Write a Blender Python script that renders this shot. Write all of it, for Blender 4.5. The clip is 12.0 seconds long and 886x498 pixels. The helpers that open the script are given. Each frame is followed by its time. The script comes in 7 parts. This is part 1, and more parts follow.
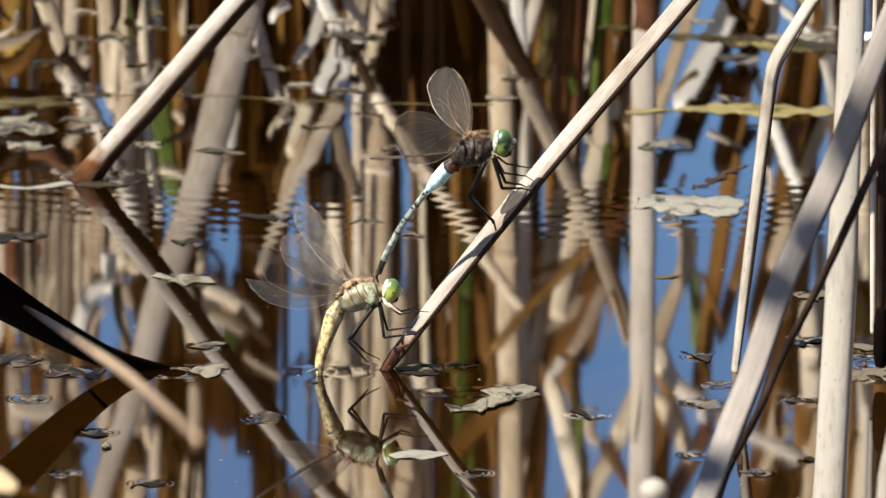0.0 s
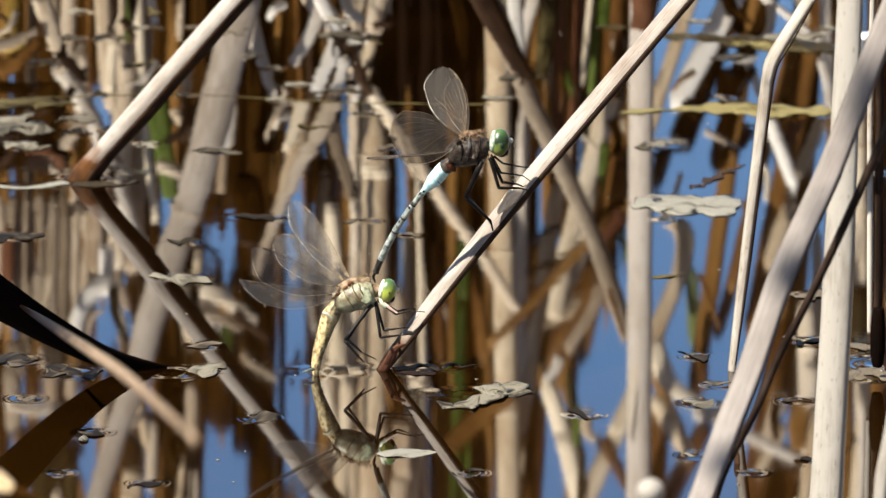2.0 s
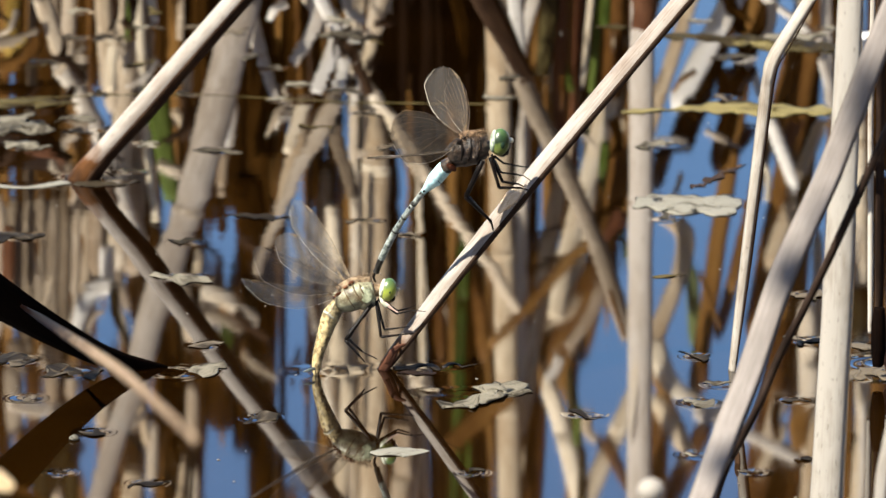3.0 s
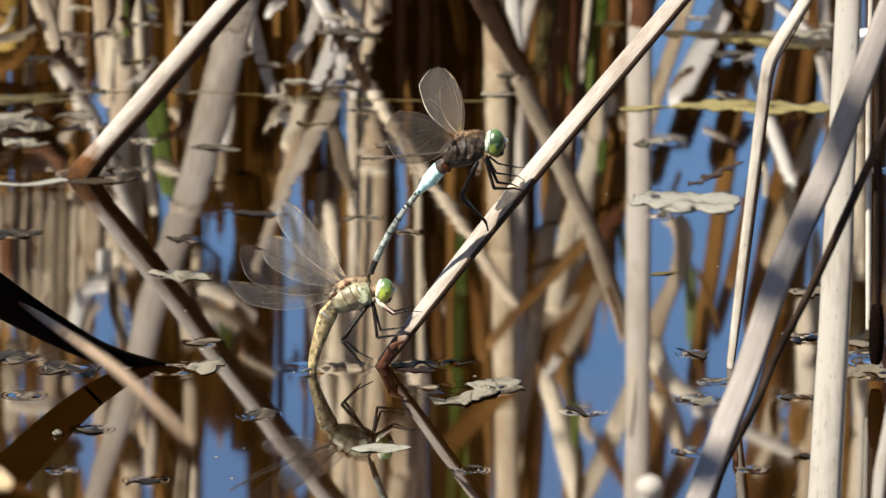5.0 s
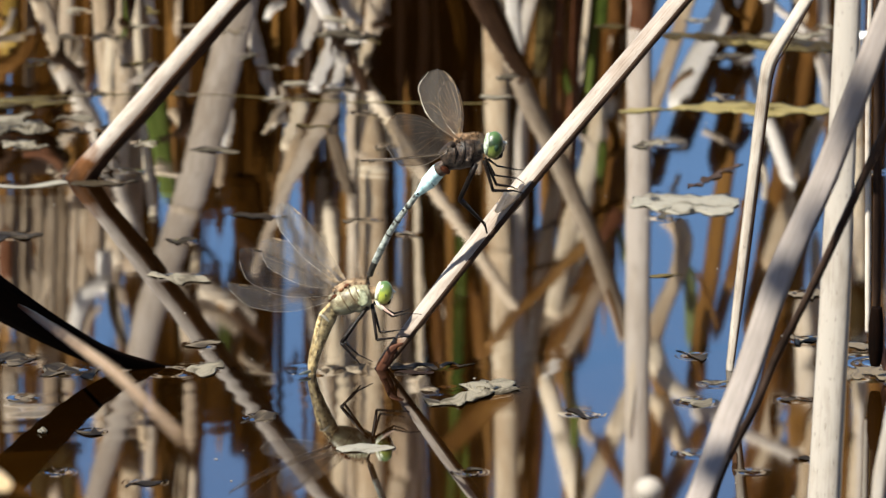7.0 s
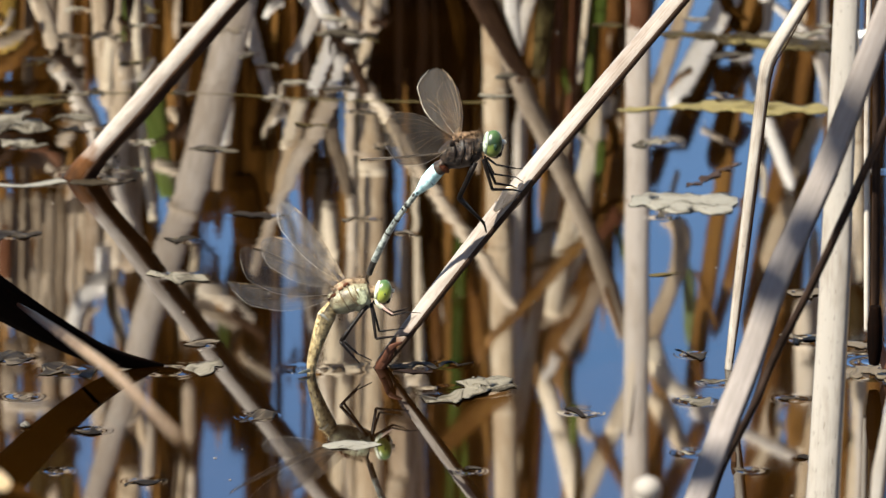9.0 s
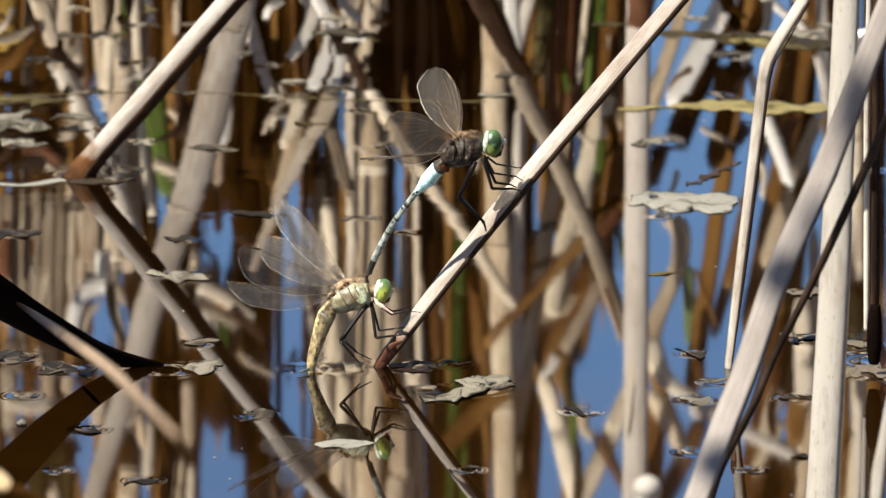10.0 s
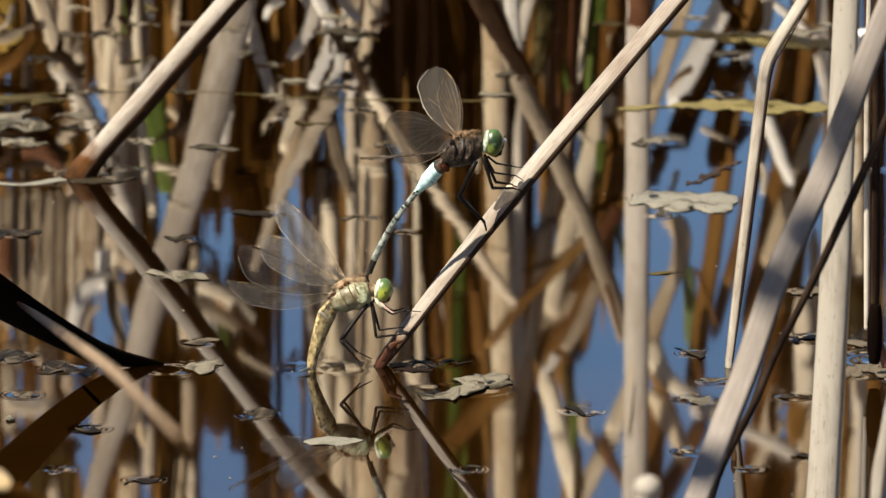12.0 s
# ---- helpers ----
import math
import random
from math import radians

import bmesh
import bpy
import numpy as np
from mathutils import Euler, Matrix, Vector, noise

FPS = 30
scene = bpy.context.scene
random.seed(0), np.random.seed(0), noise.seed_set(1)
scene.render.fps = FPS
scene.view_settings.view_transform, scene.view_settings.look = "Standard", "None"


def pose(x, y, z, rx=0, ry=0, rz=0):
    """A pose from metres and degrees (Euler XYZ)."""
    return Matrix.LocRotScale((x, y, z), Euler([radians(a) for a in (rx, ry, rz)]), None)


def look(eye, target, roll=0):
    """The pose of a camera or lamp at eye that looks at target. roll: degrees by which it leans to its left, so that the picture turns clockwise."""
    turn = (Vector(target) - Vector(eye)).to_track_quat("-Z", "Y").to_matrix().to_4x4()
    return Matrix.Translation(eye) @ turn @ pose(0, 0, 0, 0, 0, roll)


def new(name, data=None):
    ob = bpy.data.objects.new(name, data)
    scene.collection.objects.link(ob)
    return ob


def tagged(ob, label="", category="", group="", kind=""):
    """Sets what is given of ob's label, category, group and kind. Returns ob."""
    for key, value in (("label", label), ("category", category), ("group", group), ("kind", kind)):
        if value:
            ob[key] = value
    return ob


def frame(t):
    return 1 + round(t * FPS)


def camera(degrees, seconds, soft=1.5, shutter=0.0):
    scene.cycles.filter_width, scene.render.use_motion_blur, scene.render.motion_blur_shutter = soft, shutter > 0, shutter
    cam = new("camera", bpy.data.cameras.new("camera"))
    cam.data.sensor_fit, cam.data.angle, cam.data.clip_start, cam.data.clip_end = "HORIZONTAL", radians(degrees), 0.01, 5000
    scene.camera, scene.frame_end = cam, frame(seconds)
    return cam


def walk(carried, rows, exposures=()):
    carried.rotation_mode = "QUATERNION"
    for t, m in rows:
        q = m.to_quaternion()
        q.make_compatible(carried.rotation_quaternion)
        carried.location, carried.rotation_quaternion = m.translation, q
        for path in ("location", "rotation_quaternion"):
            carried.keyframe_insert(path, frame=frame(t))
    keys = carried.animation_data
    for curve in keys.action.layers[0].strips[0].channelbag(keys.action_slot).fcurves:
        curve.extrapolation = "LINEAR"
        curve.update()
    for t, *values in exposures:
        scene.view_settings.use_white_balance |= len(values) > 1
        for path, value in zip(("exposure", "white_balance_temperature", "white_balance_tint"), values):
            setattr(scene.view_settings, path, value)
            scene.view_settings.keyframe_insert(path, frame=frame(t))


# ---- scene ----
# ---- camera: long lens low over a pond, almost still ----
cam = camera(6.0, 12.0, soft=1.5)
cam.data.dof.use_dof = True
cam.data.dof.focus_distance = 2.81
cam.data.dof.aperture_fstop = 36
walk(cam, [
    (0, pose(0, -2.923, 0.675, 77.0230, 0, 0.0432)),
    (0.5, pose(0, -2.923, 0.675, 77.0249, 0, 0.0354)),
    (1, pose(0, -2.923, 0.675, 77.0306, 0, 0.0256)),
    (1.5, pose(0, -2.923, 0.675, 77.0230, 0, 0.0216)),
    (2, pose(0, -2.923, 0.675, 77.0211, 0, 0.0216)),
    (2.5, pose(0, -2.923, 0.675, 77.0184, 0, 0.0256)),
    (3, pose(0, -2.923, 0.675, 77.0192, 0, 0.0256)),
    (4, pose(0, -2.923, 0.675, 77.0096, 0, 0.0185)),
    (5, pose(0, -2.923, 0.675, 77.0000, 0, 0.0118)),
    (5.5, pose(0, -2.923, 0.675, 77.0000, 0, 0.0138)),
    (6, pose(0, -2.923, 0.675, 77.0000, 0, 0.0138)),
    (6.5, pose(0, -2.923, 0.675, 77.0077, 0, 0.0118)),
    (7, pose(0, -2.923, 0.675, 77.0153, 0, 0.0079)),
    (8, pose(0, -2.923, 0.675, 77.0115, 0, 0.0039)),
    (9, pose(0, -2.923, 0.675, 77.0077, 0, 0.0000)),
    (9.5, pose(0, -2.923, 0.675, 77.0019, 0, -0.0039)),
    (10, pose(0, -2.923, 0.675, 77.0019, 0, -0.0020)),
    (10.5, pose(0, -2.923, 0.675, 77.0000, 0, 0.0000)),
    (11, pose(0, -2.923, 0.675, 77.0019, 0, 0.0079)),
    (11.5, pose(0, -2.923, 0.675, 77.0000, 0, 0.0059)),
    (12, pose(0, -2.923, 0.675, 76.9981, 0, 0.0000)),
], exposures=[(0, 1.74, 6400, 6), (11.4, 1.74, 6400, 6), (12.0, 1.42, 7000, 6)])

# ---- daylight ----
SUN_EL, SUN_AZ = 51.5, 234.2
world = bpy.data.worlds.new("sky")
scene.world = world
world.use_nodes = True
wn, wl = world.node_tree.nodes, world.node_tree.links
sky = wn.new("ShaderNodeTexSky")
sky.sky_type = "NISHITA"
sky.sun_disc = False
sky.sun_elevation, sky.sun_rotation = radians(SUN_EL), radians(SUN_AZ)
sky.air_density, sky.dust_density, sky.ozone_density = 1.0, 0.0, 4.0
sky.altitude = 2500
wn["Background"].inputs["Strength"].default_value = 0.078
tone = wn.new("ShaderNodeHueSaturation")
tone.inputs["Saturation"].default_value = 1.03
wl.new(sky.outputs[0], tone.inputs["Color"])
wl.new(tone.outputs[0], wn["Background"].inputs["Color"])
sun = new("sun", bpy.data.lights.new("sun", "SUN"))
sun.data.energy, sun.data.angle, sun.data.color = 5.0, radians(0.5), (1.0, 0.92, 0.80)
sun.matrix_basis = look((-5.0, -3.6, 7.75), (0, 0, 0))


# ---- materials ----
def nodes_of(name):
    m = bpy.data.materials.new(name)
    m.use_nodes = True
    return m, m.node_tree.nodes, m.node_tree.links, m.node_tree.nodes["Principled BSDF"]


def ramp(n, stops):
    r = n.new("ShaderNodeValToRGB")
    e = r.color_ramp.elements
    while len(e) < len(stops):
        e.new(0.5)
    for el, (p, c) in zip(e, stops):
        el.position, el.color = p, (*c, 1)
    return r


def fibre(name, dark, mid, light, rough=0.55, spots=0.35, relief=0.0004, gloss=0.08, spread=1.0):
    """Dry plant fibre: streaks along the stem, blotches and small specks."""
    m, n, l, b = nodes_of(name)
    tc, info = n.new("ShaderNodeTexCoord"), n.new("ShaderNodeObjectInfo")
    add = n.new("ShaderNodeVectorMath")
    add.operation = "ADD"
    comb = n.new("ShaderNodeCombineXYZ")
    l.new(info.outputs["Random"], comb.inputs["X"])
    l.new(info.outputs["Random"], comb.inputs["Y"])
    l.new(tc.outputs["UV"], add.inputs[0])
    l.new(comb.outputs[0], add.inputs[1])

    def grain(sx, sy, detail):
        mp = n.new("ShaderNodeMapping")
        mp.inputs["Scale"].default_value = (sx, sy, 1)
        l.new(add.outputs[0], mp.inputs[0])
        t = n.new("ShaderNodeTexNoise")
        t.inputs["Scale"].default_value, t.inputs["Detail"].default_value = 1.0, detail
        l.new(mp.outputs[0], t.inputs[0])
        return t.outputs["Fac"]

    streak, blotch, speck, mottle = grain(1400, 25, 3), grain(90, 30, 4), grain(700, 260, 2), grain(420, 130, 3)
    fine = n.new("ShaderNodeMix")
    fine.inputs[0].default_value = 0.55
    l.new(streak, fine.inputs[2])
    l.new(mottle, fine.inputs[3])
    mix = n.new("ShaderNodeMix")
    mix.inputs[0].default_value = 0.45
    l.new(fine.outputs[0], mix.inputs[2])
    l.new(blotch, mix.inputs[3])
    shift = n.new("ShaderNodeMath")
    shift.operation = "MULTIPLY_ADD"
    shift.inputs[1].default_value, shift.inputs[2].default_value = 0.22, -0.11
    l.new(info.outputs["Random"], shift.inputs[0])
    tot = n.new("ShaderNodeMath")
    l.new(mix.outputs[0], tot.inputs[0])
    l.new(shift.outputs[0], tot.inputs[1])
    r = ramp(n, [(0.49 - 0.13 * spread, dark), (0.49, mid), (0.49 + 0.12 * spread, light)])
    l.new(tot.outputs[0], r.inputs[0])
    sp = ramp(n, [(0.30, (1, 1, 1)), (0.36, (0, 0, 0))])
    l.new(speck, sp.inputs[0])
    spf = n.new("ShaderNodeMath")
    spf.operation = "MULTIPLY"
    spf.inputs[1].default_value = spots
    l.new(sp.outputs[0], spf.inputs[0])
    cm = n.new("ShaderNodeMix")
    cm.data_type = "RGBA"
    l.new(spf.outputs[0], cm.inputs[0])
    l.new(r.outputs[0], cm.inputs[6])
    cm.inputs[7].default_value = (dark[0] * 0.4, dark[1] * 0.35, dark[2] * 0.3, 1)
    l.new(cm.outputs[2], b.inputs["Base Color"])
    b.inputs["Roughness"].default_value = rough
    b.inputs["Specular IOR Level"].default_value = gloss
    bp = n.new("ShaderNodeBump")
    bp.inputs["Strength"].default_value, bp.inputs["Distance"].default_value = 0.6, relief
    l.new(mix.outputs[0], bp.inputs["Height"])
    l.new(bp.outputs[0], b.inputs["Normal"])
    return m


def dark_footed(name, foot, pale, reach):
    """Bleached reed darkened up to reach metres from its end: water stain; on TIP, shade."""
    m = fibre(name, *pale, spread=1.5)
    n, l = m.node_tree.nodes, m.node_tree.links
    b = n["Principled BSDF"]
    src = b.inputs["Base Color"].links[0].from_socket
    tc, sep, t = n.new("ShaderNodeTexCoord"), n.new("ShaderNodeSeparateXYZ"), n.new("ShaderNodeTexNoise")
    l.new(tc.outputs["UV"], sep.inputs[0])
    t.inputs["Scale"].default_value, t.inputs["Detail"].default_value = 220, 3
    l.new(tc.outputs["Object"], t.inputs[0])
    k = n.new("ShaderNodeMath")
    k.operation = "MULTIPLY_ADD"
    k.inputs[1].default_value = reach * 0.8
    l.new(t.outputs["Fac"], k.inputs[0])
    l.new(sep.outputs["Y"], k.inputs[2])
    d = n.new("ShaderNodeMath")
    d.operation = "DIVIDE"
    d.inputs[1].default_value = reach * 1.4
    l.new(k.outputs[0], d.inputs[0])
    r = ramp(n, [(0.3, foot), (0.62, (foot[0] * 2.7, foot[1] * 2.7, foot[2] * 2.7)), (1.0, (1, 1, 1))])
    l.new(d.outputs[0], r.inputs[0])
    mix = n.new("ShaderNodeMix")
    mix.data_type, mix.blend_type = "RGBA", "MULTIPLY"
    mix.inputs[0].default_value = 1.0
    l.new(src, mix.inputs[6])
    l.new(r.outputs[0], mix.inputs[7])
    l.new(mix.outputs[2], b.inputs["Base Color"])
    return m


def skin(name, dark, light, scale=500, rough=0.4, spec=0.5, relief=0.0002):
    """Insect cuticle: fine mottling."""
    m, n, l, b = nodes_of(name)
    tc, t = n.new("ShaderNodeTexCoord"), n.new("ShaderNodeTexNoise")
    t.inputs["Scale"].default_value, t.inputs["Detail"].default_value = scale, 4
    l.new(tc.outputs["Object"], t.inputs[0])
    r = ramp(n, [(0.38, dark), (0.62, light)])
    l.new(t.outputs["Fac"], r.inputs[0])
    l.new(r.outputs[0], b.inputs["Base Color"])
    b.inputs["Roughness"].default_value = rough
    b.inputs["Specular IOR Level"].default_value = spec
    bp = n.new("ShaderNodeBump")
    bp.inputs["Strength"].default_value, bp.inputs["Distance"].default_value = 0.5, relief
    l.new(t.outputs["Fac"], bp.inputs["Height"])
    l.new(bp.outputs[0], b.inputs["Normal"])
    return m


def eye_skin(name, stops):
    """Faceted insect eye, coloured in bands from below upwards."""
    m, n, l, b = nodes_of(name)
    tc, sep, t = n.new("ShaderNodeTexCoord"), n.new("ShaderNodeSeparateXYZ"), n.new("ShaderNodeTexNoise")
    l.new(tc.outputs["Generated"], sep.inputs[0])
    l.new(tc.outputs["Object"], t.inputs[0])
    t.inputs["Scale"].default_value, t.inputs["Detail"].default_value = 700, 3
    k = n.new("ShaderNodeMath")
    k.operation = "MULTIPLY_ADD"
    k.inputs[1].default_value = 0.3
    l.new(t.outputs["Fac"], k.inputs[0])
    l.new(sep.outputs["Z"], k.inputs[2])
    s = n.new("ShaderNodeMath")
    s.operation = "SUBTRACT"
    s.inputs[1].default_value = 0.15
    l.new(k.outputs[0], s.inputs[0])
    r = ramp(n, stops)
    l.new(s.outputs[0], r.inputs[0])
    l.new(r.outputs[0], b.inputs["Base Color"])
    b.inputs["Roughness"].default_value, b.inputs["Specular IOR Level"].default_value = 0.34, 0.4
    v, bp = n.new("ShaderNodeTexVoronoi"), n.new("ShaderNodeBump")
    v.inputs["Scale"].default_value = 4200
    l.new(tc.outputs["Object"], v.inputs["Vector"])
    bp.inputs["Strength"].default_value, bp.inputs["Distance"].default_value = 0.3, 0.00006
    l.new(v.outputs["Distance"], bp.inputs["Height"])
    l.new(bp.outputs[0], b.inputs["Normal"])
    return m


def membrane(name, tint, film, veil):
    """Clear wing film with a fine net of veins."""
    m, n, l, b = nodes_of(name)
    tc, v = n.new("ShaderNodeTexCoord"), n.new("ShaderNodeTexVoronoi")
    v.feature = "DISTANCE_TO_EDGE"
    v.inputs["Scale"].default_value = 1500
    l.new(tc.outputs["Object"], v.inputs["Vector"])
    net = ramp(n, [(0.04, (1, 1, 1)), (0.12, (0, 0, 0))])
    l.new(v.outputs["Distance"], net.inputs[0])
    fac = n.new("ShaderNodeMath")
    fac.operation = "MULTIPLY_ADD"
    fac.inputs[1].default_value, fac.inputs[2].default_value = 0.28, veil
    l.new(net.outputs[0], fac.inputs[0])
    clear = n.new("ShaderNodeBsdfTransparent")
    clear.inputs[0].default_value = (*film, 1)
    b.inputs["Base Color"].default_value = (*tint, 1)
    b.inputs["Roughness"].default_value = 0.45
    lit = n.new("ShaderNodeBsdfTranslucent")
    lit.inputs[0].default_value = (*tint, 1)
    both = n.new("ShaderNodeMixShader")
    both.inputs[0].default_value = 0.5
    l.new(b.outputs[0], both.inputs[1])
    l.new(lit.outputs[0], both.inputs[2])
    mx = n.new("ShaderNodeMixShader")
    l.new(fac.outputs[0], mx.inputs[0])
    l.new(clear.outputs[0], mx.inputs[1])
    l.new(both.outputs[0], mx.inputs[2])
    l.new(mx.outputs[0], n["Material Output"].inputs[0])
    return m


def water_material():
    m, n, l, b = nodes_of("pond_water")
    tc = n.new("ShaderNodeTexCoord")

    def wave(sx, sy, detail):
        mp = n.new("ShaderNodeMapping")
        mp.inputs["Scale"].default_value = (sx, sy, 1)
        l.new(tc.outputs["Object"], mp.inputs[0])
        t = n.new("ShaderNodeTexNoise")
        t.noise_dimensions = "2D"
        t.inputs["Scale"].default_value, t.inputs["Detail"].default_value = 1.0, detail
        l.new(mp.outputs[0], t.inputs[0])
        return t.outputs["Fac"]

    small, swell, calm, fine, chop = wave(15, 30, 0), wave(6, 9, 0), wave(7, 9, 1), wave(20, 78, 2), wave(46, 66, 1)
    sep, far, side = n.new("ShaderNodeSeparateXYZ"), n.new("ShaderNodeMapRange"), n.new("ShaderNodeMapRange")
    l.new(tc.outputs["Object"], sep.inputs[0])
    for rng, axis, lo, hi, a, b0 in ((far, "Y", -0.12, 0.26, 0.12, 1.0), (side, "X", 0.02, 0.10, 1.0, 0.45)):
        l.new(sep.outputs[axis], rng.inputs["Value"])
        rng.inputs["From Min"].default_value, rng.inputs["From Max"].default_value = lo, hi
        rng.inputs["To Min"].default_value, rng.inputs["To Max"].default_value = a, b0
    patch = ramp(n, [(0.42, (0.25, 0.25, 0.25)), (0.62, (1, 1, 1))])
    l.new(calm, patch.inputs[0])

    def times(p, q):
        k = n.new("ShaderNodeMath")
        k.operation = "MULTIPLY"
        l.new(p, k.inputs[0])
        l.new(q, k.inputs[1])
        return k.outputs[0]

    open_water = times(far.outputs[0], side.outputs[0])
    gusts = times(open_water, patch.outputs[0])
    last = None
    for height, amount in ((times(fine, open_water), 0.000013), (times(chop, gusts), 0.00004), (times(small, gusts), 0.00008), (swell, 0.00007)):
        bp = n.new("ShaderNodeBump")
        bp.inputs["Strength"].default_value, bp.inputs["Distance"].default_value = 1.0, amount
        l.new(height, bp.inputs["Height"])
        if last:
            l.new(last, bp.inputs["Normal"])
        last = bp.outputs[0]
    l.new(last, b.inputs["Normal"])
    silt = n.new("ShaderNodeTexNoise")
    silt.inputs["Scale"].default_value, silt.inputs["Detail"].default_value = 9, 4
    l.new(tc.outputs["Object"], silt.inputs[0])
    # brown deepens towards the camera, a gradient fitted to the view
    near_tint, load = n.new("ShaderNodeMapRange"), n.new("ShaderNodeMath")
    l.new(sep.outputs["Y"], near_tint.inputs["Value"])
    for socket, value in (("From Min", 0.05), ("From Max", -0.32), ("To Min", 0.0), ("To Max", 0.45)):
        near_tint.inputs[socket].default_value = value
    l.new(silt.outputs["Fac"], load.inputs[0])
    l.new(near_tint.outputs[0], load.inputs[1])
    r = ramp(n, [(0.35, (0.0013, 0.0005, 0.00005)), (0.7, (0.0038, 0.0014, 0.00015)), (1.0, (0.0088, 0.0034, 0.00035))])
    l.new(load.outputs[0], r.inputs[0])
    l.new(r.outputs[0], b.inputs["Base Color"])
    b.inputs["Roughness"].default_value, b.inputs["IOR"].default_value = 0.03, 1.92
    return m


WATER = water_material()
PALE = fibre("bleached_reed", (0.112, 0.088, 0.068), (0.204, 0.18, 0.153), (0.26, 0.238, 0.21), spots=0.35)
WHITE = fibre("bleached_leaf", (0.176, 0.14, 0.108), (0.288, 0.254, 0.216), (0.368, 0.336, 0.296))
BLEACHED = ((0.142, 0.109, 0.0874), (0.263, 0.232, 0.204), (0.318, 0.287, 0.264))
WETFOOT = dark_footed("bleached_reed_brown_foot", (0.10, 0.047, 0.018), BLEACHED, 0.022)
TAN = fibre("tan_reed", (0.36, 0.25, 0.13), (0.51, 0.38, 0.22), (0.64, 0.50, 0.32))
# bed reeds coloured lighter to make up for a dim mirror image
BEDPALE = fibre("brightened_bed_reed", (0.53, 0.448, 0.369), (0.673, 0.603, 0.528), (0.785, 0.731, 0.677))
BEDTAN = fibre("dry_straw_reed", (0.428, 0.311, 0.199), (0.61, 0.492, 0.35), (0.76, 0.644, 0.491))
GREY = fibre("weathered_reed", (0.378, 0.286, 0.194), (0.556, 0.449, 0.334), (0.7, 0.595, 0.473))
BROWN = fibre("brown_reed", (0.0619, 0.0237, 0.0051), (0.135, 0.059, 0.0132), (0.225, 0.113, 0.0306))
# near-black, standing in for deep shade between the bed reeds
DARK = fibre("deep_shade_reed", (0.00575, 0.0023, 0.00044), (0.0184, 0.00776, 0.00154), (0.0403, 0.0178, 0.00413), rough=0.9, gloss=0.0)
# black leaf and wet foot; also the shade painted low in the bed
WET_SHADE_BLACK = fibre("wet_and_shade_black", (0.00105, 0.00042, 0.00021), (0.00315, 0.00122, 0.00056), (0.0077, 0.00315, 0.0014), rough=0.8, gloss=0.03)
RUST = fibre("red_brown_reed", (0.0585, 0.0192, 0.0084), (0.111, 0.0408, 0.0192), (0.163, 0.072, 0.036))
GREEN = fibre("green_reed", (0.023, 0.0374, 0.0048), (0.0529, 0.0792, 0.0108), (0.103, 0.138, 0.0288))
# dark leaves; also laid on as the shaded side of reeds
UNDER = fibre("dark_leaf_and_shade", (0.0084, 0.00348, 0.00138), (0.0228, 0.0104, 0.00495), (0.051, 0.0261, 0.0132), rough=0.8, gloss=0.1)
REDBROWN = fibre("dark_red_brown_sheath", (0.0434, 0.0174, 0.00992), (0.093, 0.0409, 0.026), (0.161, 0.0837, 0.0589))
OLIVE = fibre("algae_green_leaf", (0.0159, 0.0104, 0.00294), (0.0619, 0.0479, 0.0162), (0.133, 0.108, 0.0442), spots=1.0, spread=0.45, relief=0.001)
CREAM = fibre("cream_floating_leaf", (0.025, 0.019, 0.012), (0.09, 0.0806, 0.0612), (0.158, 0.148, 0.122), spots=1.0, spread=0.28, relief=0.0012)
WETGREY = fibre("wet_grey_scrap", (0.0056, 0.00374, 0.00192), (0.0252, 0.019, 0.0122), (0.084, 0.0666, 0.0461), rough=0.6, gloss=0.08, relief=0.002, spread=0.5)
WETCREAM = fibre("wet_cream_scrap", (0.0078, 0.0054, 0.00285), (0.045, 0.0372, 0.0251), (0.132, 0.117, 0.0883), rough=0.6, gloss=0.08, relief=0.002, spread=0.5)
# the dark root is the tip's shade, painted as a ramp
TIP = dark_footed("withered_tip_shaded_root", (0.0172, 0.00774, 0.00378), ((0.124, 0.0791, 0.047), (0.179, 0.124, 0.0806), (0.234, 0.175, 0.121)), 0.50)
TIP.node_tree.nodes["Principled BSDF"].inputs["Specular IOR Level"].default_value = 0.03
# brown leaves and a sheath; also the shade painted under slanting_reed
SHEATH_SHADE = fibre("brown_sheath", (0.005, 0.0025, 0.0015), (0.0135, 0.007, 0.00425), (0.03, 0.0175, 0.011), rough=0.75)
STEM = fibre("weathered_brown_stem", (0.00874, 0.00488, 0.00323), (0.0273, 0.0166, 0.0115), (0.0819, 0.0537, 0.0392), rough=0.6)
LILAC = fibre("grey_leaf", (0.149, 0.129, 0.116), (0.18, 0.157, 0.143), (0.216, 0.191, 0.175), spots=0.15)
BEDGREY = fibre("greyed_broad_reed", (0.376, 0.305, 0.243), (0.505, 0.43, 0.362), (0.604, 0.53, 0.464))
PALEGREEN = fibre("pale_green_leaf", (0.09, 0.12, 0.045), (0.15, 0.18, 0.075), (0.21, 0.24, 0.115))
PETAL = fibre("white_petal", (0.62, 0.60, 0.56), (0.75, 0.74, 0.71), (0.82, 0.81, 0.79), spots=0.1)
YELLOW = fibre("yellowed_leaf", (0.14, 0.085, 0.016), (0.30, 0.19, 0.04), (0.42, 0.28, 0.075))
DULL = fibre("dull_brown_reed", (0.13, 0.094, 0.062), (0.22, 0.168, 0.118), (0.32, 0.255, 0.19))
